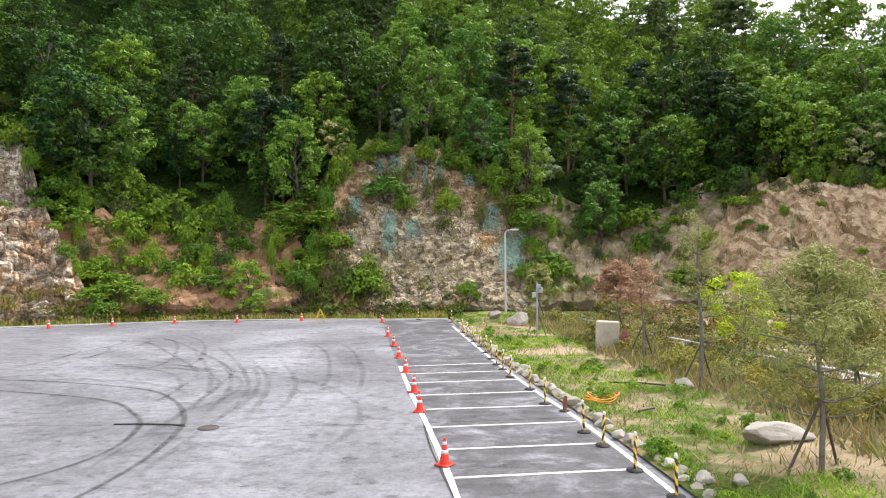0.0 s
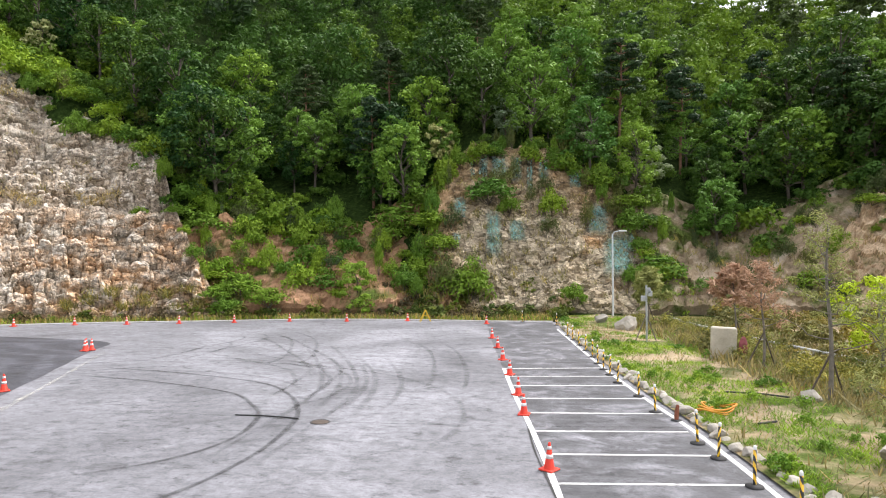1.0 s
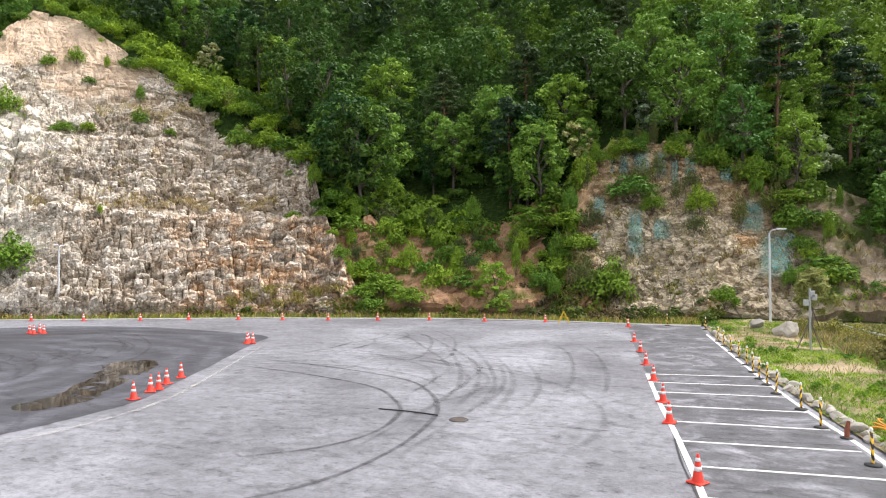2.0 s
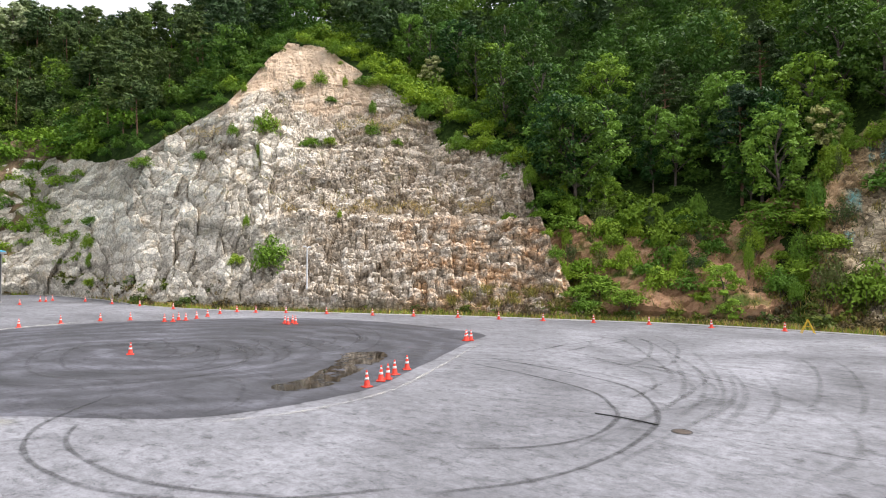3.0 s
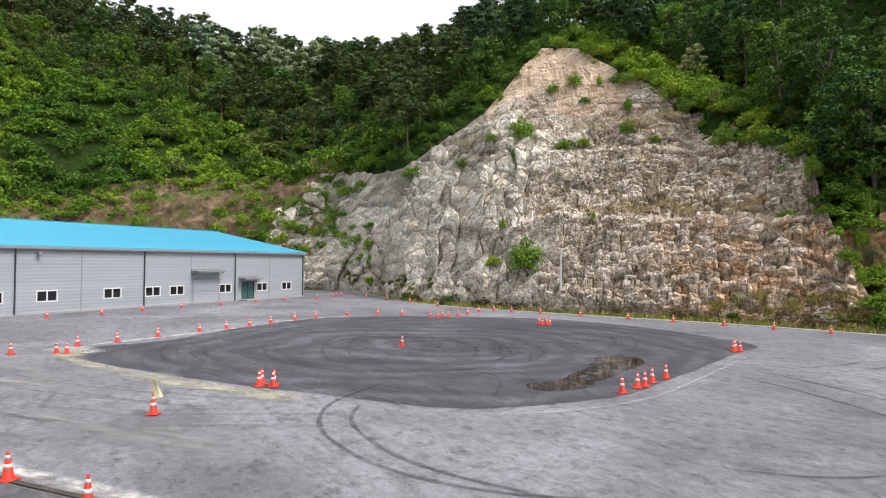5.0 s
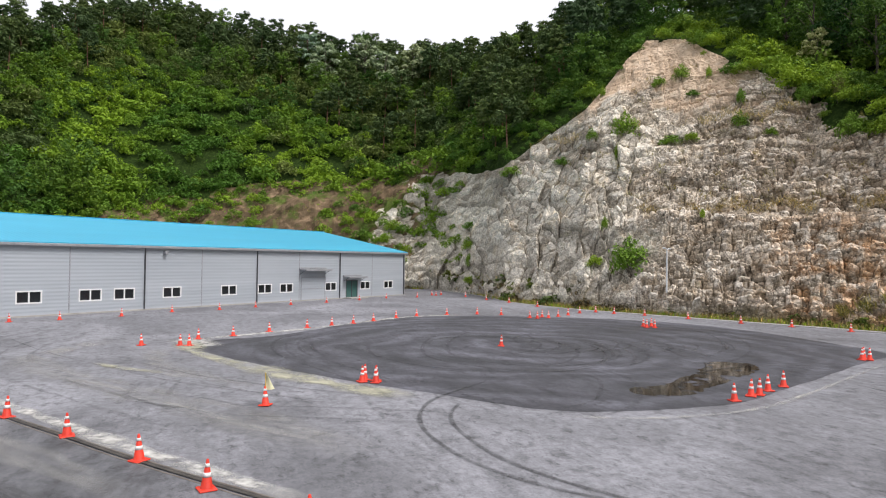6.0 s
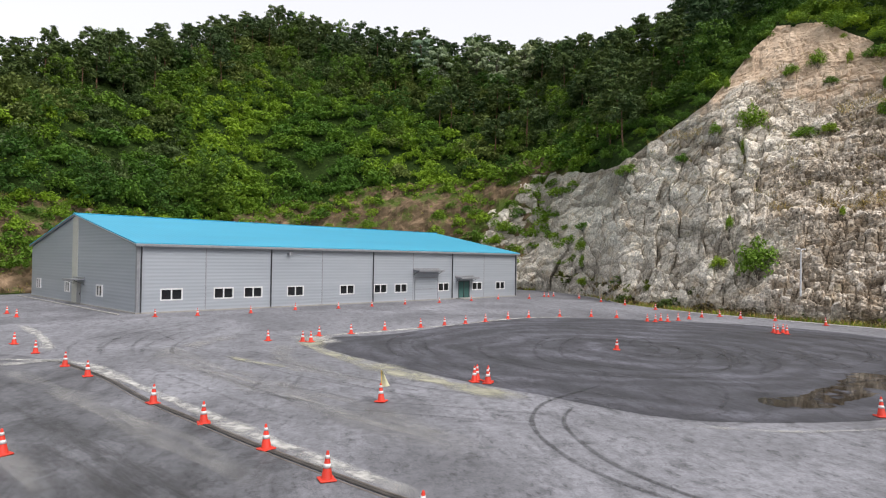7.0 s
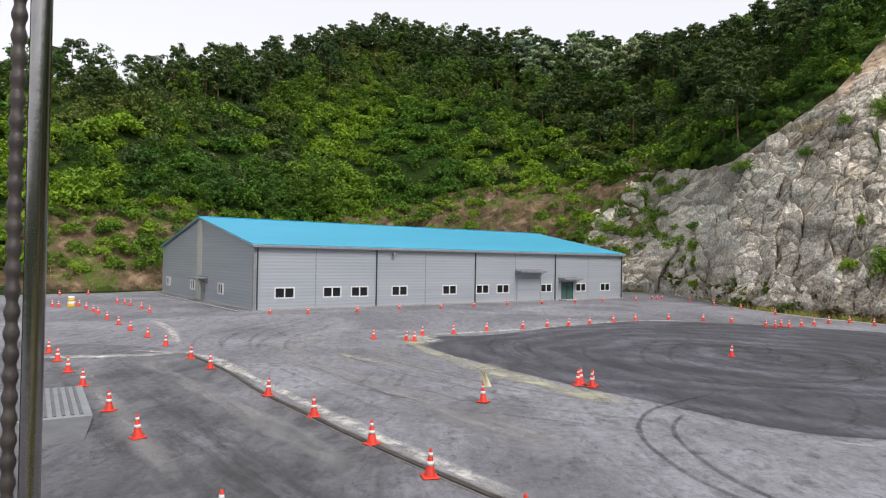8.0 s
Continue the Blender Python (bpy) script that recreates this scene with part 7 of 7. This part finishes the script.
for t in np.linspace(26.2, 41, 20):                        # scrub over the cliff's right-hand edge
    turns_, grid = FACES["rock_cliff"]
    col = grid[int(np.argmin(np.abs(turns_ - t)))]
    q = col[int(len(col) * gen.uniform(0.86, 0.97))]
    bushes.put(k, scaled(q - np.array([0, 0, 0.3]), gen.uniform(0, 6.28), gen.uniform(0.6, 1.35)))
    k += 1
p, s1 = on_face(15.2, -4.0)
fir = plant_thing("fir_tree", "dense dark green young conifer at the foot of the bank", "tree", "", broad_tree(830, 5.0, 2.0, 0.08, 30, 80, 0.26), M_BARK, M_LEAF)
fir.matrix_basis = scaled((p[0], p[1], 0.2), 0.4, 1.0)

# growth round the netted slope: along its crown and down both flanks
RIM = [(9.6, -1.5), (9.3, 0.6), (8.9, 2.2), (8.4, 3.8), (7.9, 5.2), (7.3, 6.6), (6.7, 7.8), (5.9, 8.8), (4.6, 9.6), (3.0, 9.8), (1.2, 9.8), (-0.6, 9.3), (-2.2, 8.6), (-3.6, 7.6), (-4.9, 6.6), (-6.2, 5.8), (-7.6, 4.9), (-9.0, 3.6), (-10.4, 2.0), (-11.6, 0.2)]
for t, e in RIM:
    for _ in range(3):
        a, b = t + gen.normal(0, 0.5), e + gen.normal(0, 0.5)
        q = on_rock("netted_slope", a, b)
        (olive if gen.uniform() < 0.3 else bushes).put(k, scaled(q - np.array([0, 0, 0.3]), gen.uniform(0, 6.28), gen.uniform(0.5, 1.25), gen.uniform(0.7, 1.5)))
        k += 1
for t in np.arange(-42, -23, 0.55):
    q = on_rock("soil_cut", t + gen.normal(0, 0.3), 5.4 + gen.normal(0, 0.5) - 0.8 * max(0, t + 27))
    (olive if gen.uniform() < 0.4 else bushes).put(k, scaled(q - np.array([0, 0, 0.3]), gen.uniform(0, 6.28), gen.uniform(0.4, 1.0), gen.uniform(0.5, 1.2)))
    k += 1
# tufts of grass on the stony slope and the banks
tg, zg = [], np.random.default_rng(66)
for face, a0, a1, e0, e1, count in (("netted_slope", -9, 9, -3.4, 7.5, 2600), ("soil_cut", -43, -24, -3.5, 4.5, 900), ("soil_bank", 9, 27, -4, 3, 1800), ("stony_bank", -26, -9, -4, 2.5, 1800), ("rock_cliff", 27, 38, -4, -2.3, 1500), ("rock_cliff", 36, 62, 5, 16, 1500), ("hill_bank", 68.5, 122, -3, 8, 4500)):
    for a, b in zip(zg.uniform(a0, a1, count), zg.uniform(e0, e1, count)):
        if zg.uniform() < 0.75 + 2.5 * (math.sin(a * 2.3 + b) * math.sin(b * 3.1 - a) - 0.4):
            tg.append(on_rock(face, a, b))
tg = np.repeat(np.array(tg), 5, 0) + zg.normal(0, 0.22, (len(tg) * 5, 3)) * (1, 1, 0.4)
TUFTS = tg

# scraps of green slope netting
M_NET = film("green_netting", (0.09, 0.22, 0.19), (0.16, 0.32, 0.28), 0.26, 1.3, (2.4, 2.4, 0.22), most=0.75, soft=True)
NETS = [(5.2, 8.6, 4.7, 7.0), (4.5, 9.0, 3.6, 7.0), (3.4, 9.1, 1.8, 6.8), (1.6, 9.0, 0.5, 6.6), (0.3, 8.9, -0.4, 5.4), (-0.8, 8.6, -1.7, 6.5), (6.7, 5.4, 5.5, 3.4), (6.8, 2.3, 6.0, 1.1),
        (3.8, 4.4, 2.4, -0.1), (1.8, 3.4, 0.3, 1.4), (-1.1, 4.9, -1.5, 3.1), (-4.8, 4.8, -6.9, 1.8), (-6.2, 2.3, -8.8, -1.8), (-8.3, 4.2, -9.7, 0.4), (-3.4, 7.5, -4.6, 6.0)]
for t0, e0, t1, e1 in NETS:
    nt, ne = 10, 16
    v = []
    for a in np.linspace(t0, t1, nt):
        for b in np.linspace(e0, e1, ne):
            q, s1 = on_rock("netted_slope", a, b), on_face(a, b)[1]
            v.append(q + outward(a, s1) * 0.3)
    ga, gb = np.meshgrid(np.linspace(-1, 1, nt), np.linspace(-1, 1, ne), indexing="ij")
    core = np.clip((1 - np.abs(ga)) * 1.6, 0, 1).ravel() * gen.uniform(0.6, 1.0, nt * ne)
    fade = np.clip((1 - np.abs(gb)) * 2.2, 0, 1).ravel() * gen.uniform(0.7, 1.0, nt * ne)
    tagged(new("slope_net", mesh_np("slope_net", np.array(v), grid_faces(nt, ne), M_NET, True, {"core": core, "fade": fade})), "torn blue-green netting draped on the bank", "netting", "netting scraps on the bank")


# ---- grass ----
def blades(places, height, spread, seed):
    g2 = np.random.default_rng(seed)
    n = len(places)
    a = g2.uniform(0, 6.28, n)
    w = np.stack([np.cos(a), np.sin(a), np.zeros(n)], -1) * 0.5
    h = height * g2.uniform(0.4, 1.2, (n, 1))
    tip = np.c_[g2.normal(0, spread, (n, 2)) * h, h]
    wide = w * (0.09 * h + 0.02)
    v = np.stack([places - wide, places + wide, places + tip * 0.6 + wide * 0.8, places + tip], 1).reshape(-1, 3)
    return v, np.arange(4 * n).reshape(-1, 4)


M_GRASS = leaf_material("grass_blades", (0.14, 0.26, 0.03), (0.24, 0.4, 0.06))
M_DRY = leaf_material("dry_weeds", (0.2, 0.17, 0.08), (0.42, 0.37, 0.22))
g3 = np.random.default_rng(55)
n = 120000
yy = 6 + 54 * g3.uniform(size=n) ** 1.5
xx = np.interp(yy, BORDER_Y, BORDER_X) + 0.35 + 13 * g3.uniform(size=n) ** 1.2
cover_ = fbm(np.stack([xx * 0.55, yy * 0.55, np.zeros(n)], -1), 4, 61)
keep = cover_ + g3.normal(0, 0.035, n) > 0.475
pp = np.stack([xx, yy, lawn_z(xx, yy) - 0.02], -1)
tagged(new("grass", mesh_np("grass", *blades(pp[keep], 0.16, 0.9, 1), M_GRASS, False, {"tint": np.repeat(np.clip(cover_[keep] * 2.4 - 0.95 + g3.normal(0, 0.1, keep.sum()), 0, 0.75), 4)})), "patchy fresh green grass and weeds on the lawn", "grass", kind="stuff")
dry = (cover_ < 0.47) & (g3.uniform(size=n) < 0.06) | (g3.uniform(size=n) < 0.5) & (xx > np.interp(yy, BORDER_Y, BORDER_X) + 6.5)
tagged(new("bank_tufts", mesh_np("bank_tufts", *blades(TUFTS, 0.55, 0.6, 12), leaf_material("bank_grass", (0.13, 0.14, 0.05), (0.3, 0.28, 0.13)), False, {"tint": np.repeat(g3.uniform(0, 1, len(TUFTS)), 4)})), "tufts of olive grass on the stony banks", "grass", kind="stuff")
tagged(new("dry_weeds", mesh_np("dry_weeds", *blades(pp[dry], 0.3, 0.55, 2), M_DRY, False, {"tint": np.repeat(g3.uniform(0, 0.6, dry.sum()), 4)})), "tall dry weeds at the lawn's outer edge", "weeds", kind="stuff")
weedy = np.flatnonzero((cover_ > 0.52) & (g3.uniform(size=n) < 0.006))
mass("lawn_weeds", leaf_material("weed_leaves", (0.1, 0.21, 0.025), (0.2, 0.36, 0.05)), [bush(495 + k, 2.0, 9, 26, 0.3, True)[1] for k in range(3)], pp[weedy], 0.08 + 0.17 * g3.uniform(size=len(weedy)) ** 2, "low leafy weeds in the patchy lawn", "weeds", g3, g3.uniform(0, 0.7, len(weedy)))
# the verge between the lot's edge and the slopes
n = 42000
tt = g3.uniform(-2, 72, n)
er = np.interp(tt, [-2, 4, 10.6, 19.3, 28, 36.5, 45, 52.7, 58.6, 63.6, 65.8, 70.5], [55.4, 55.4, 56.6, 58.3, 59.6, 62, 65, 69.3, 74.4, 84.3, 96.8, 119])
rr = er + 0.25 + (foot_of(tt) + 2.5 - er) * g3.uniform(size=n)
pv = polar(tt, rr, np.maximum(land_z(tt, rr) - 0.05, -0.08))
tagged(new("verge_grass", mesh_np("verge_grass", *blades(pv[: n // 2], 0.45, 0.45, 3), M_GRASS, False, {"tint": np.repeat(g3.uniform(0, 1, n // 2), 4)})), "green weeds along the lot's edge", "grass", kind="stuff")
tagged(new("verge_weeds", mesh_np("verge_weeds", *blades(pv[n // 2:], 0.6, 0.4, 4), M_DRY, False, {"tint": np.repeat(g3.uniform(0, 1, n - n // 2), 4)})), "brown dry weeds along the lot's edge", "weeds", kind="stuff")

# scrub between the track and the cut face
g4 = np.random.default_rng(91)
scrub = np.stack([g4.uniform(-42, -15, 120), g4.uniform(36, 66, 120)], -1)
scrub = scrub[np.abs(scrub[:, 1] * np.cos(np.radians(scrub[:, 0]))) > 20]
ps = polar(scrub[:, 0], scrub[:, 1], np.full(len(scrub), -0.08))
mass("scrub", leaf_material("dry_scrub_leaves", (0.1, 0.1, 0.035), (0.26, 0.24, 0.09)), [bush(480 + k, 2.0, 10, 36, 0.2, True)[1] for k in range(3)], ps, g4.uniform(0.35, 1.0, len(ps)), "dry olive and brown scrub below the cut face", "scrub", g4, g4.uniform(0, 0.8, len(ps)))

dy = g4.uniform(13, 55, 150)
dx = np.interp(dy, BORDER_Y, BORDER_X) + g4.uniform(6.0, 10.5, 150) + 0.06 * np.clip(40 - dy, 0, 30)
pd = np.stack([dx, dy, np.full(150, 0.0)], -1)
mass("lawn_scrub", leaf_material("lawn_scrub_leaves", (0.09, 0.12, 0.03), (0.27, 0.28, 0.1)), [bush(486 + k, 2.0, 10, 36, 0.15, True)[1] for k in range(3)], pd, g4.uniform(0.2, 0.6, 150), "low olive and brown scrub between lawn and track", "scrub", g4, g4.uniform(0, 1, 150))
wy = g4.uniform(10, 55, 9000)
wx = np.interp(wy, BORDER_Y, BORDER_X) + g4.uniform(5.5, 14.0, 9000)
tagged(new("tall_weeds", mesh_np("tall_weeds", *blades(np.stack([wx, wy, lawn_z(wx, wy) - 0.02], -1), 0.62, 0.5, 6), M_DRY, False, {"tint": np.repeat(g4.uniform(0, 0.5, 9000), 4)})), "tall brown weeds between lawn and track", "weeds", kind="stuff")
# grass along the ledges of the cliff
lt = g4.uniform(34, 60, 5200)
lz = np.where(g4.uniform(size=len(lt)) < 0.5, 10.9, 22.9) + 0.5 * np.sin(lt * 1.7) + g4.normal(0, 0.35, len(lt))
lf, ls1, lr1, lz1, _, _ = land_marks(lt)
ok = (lz < lz1 - 2) & (fbm(np.stack([lt * 0.6, lz * 0.05, lt * 0], -1), 3, 12) > 0.47)
lr = lf + lz / ls1 - 1.0
pl2 = polar(lt, lr, lz + 0.6)[ok]
tagged(new("ledge_grass", mesh_np("ledge_grass", *blades(pl2, 0.42, 0.8, 9), M_DRY, False, {"tint": np.repeat(g4.uniform(0, 1, ok.sum()), 4)})), "dry grass along the cliff's ledges", "grass", kind="stuff")
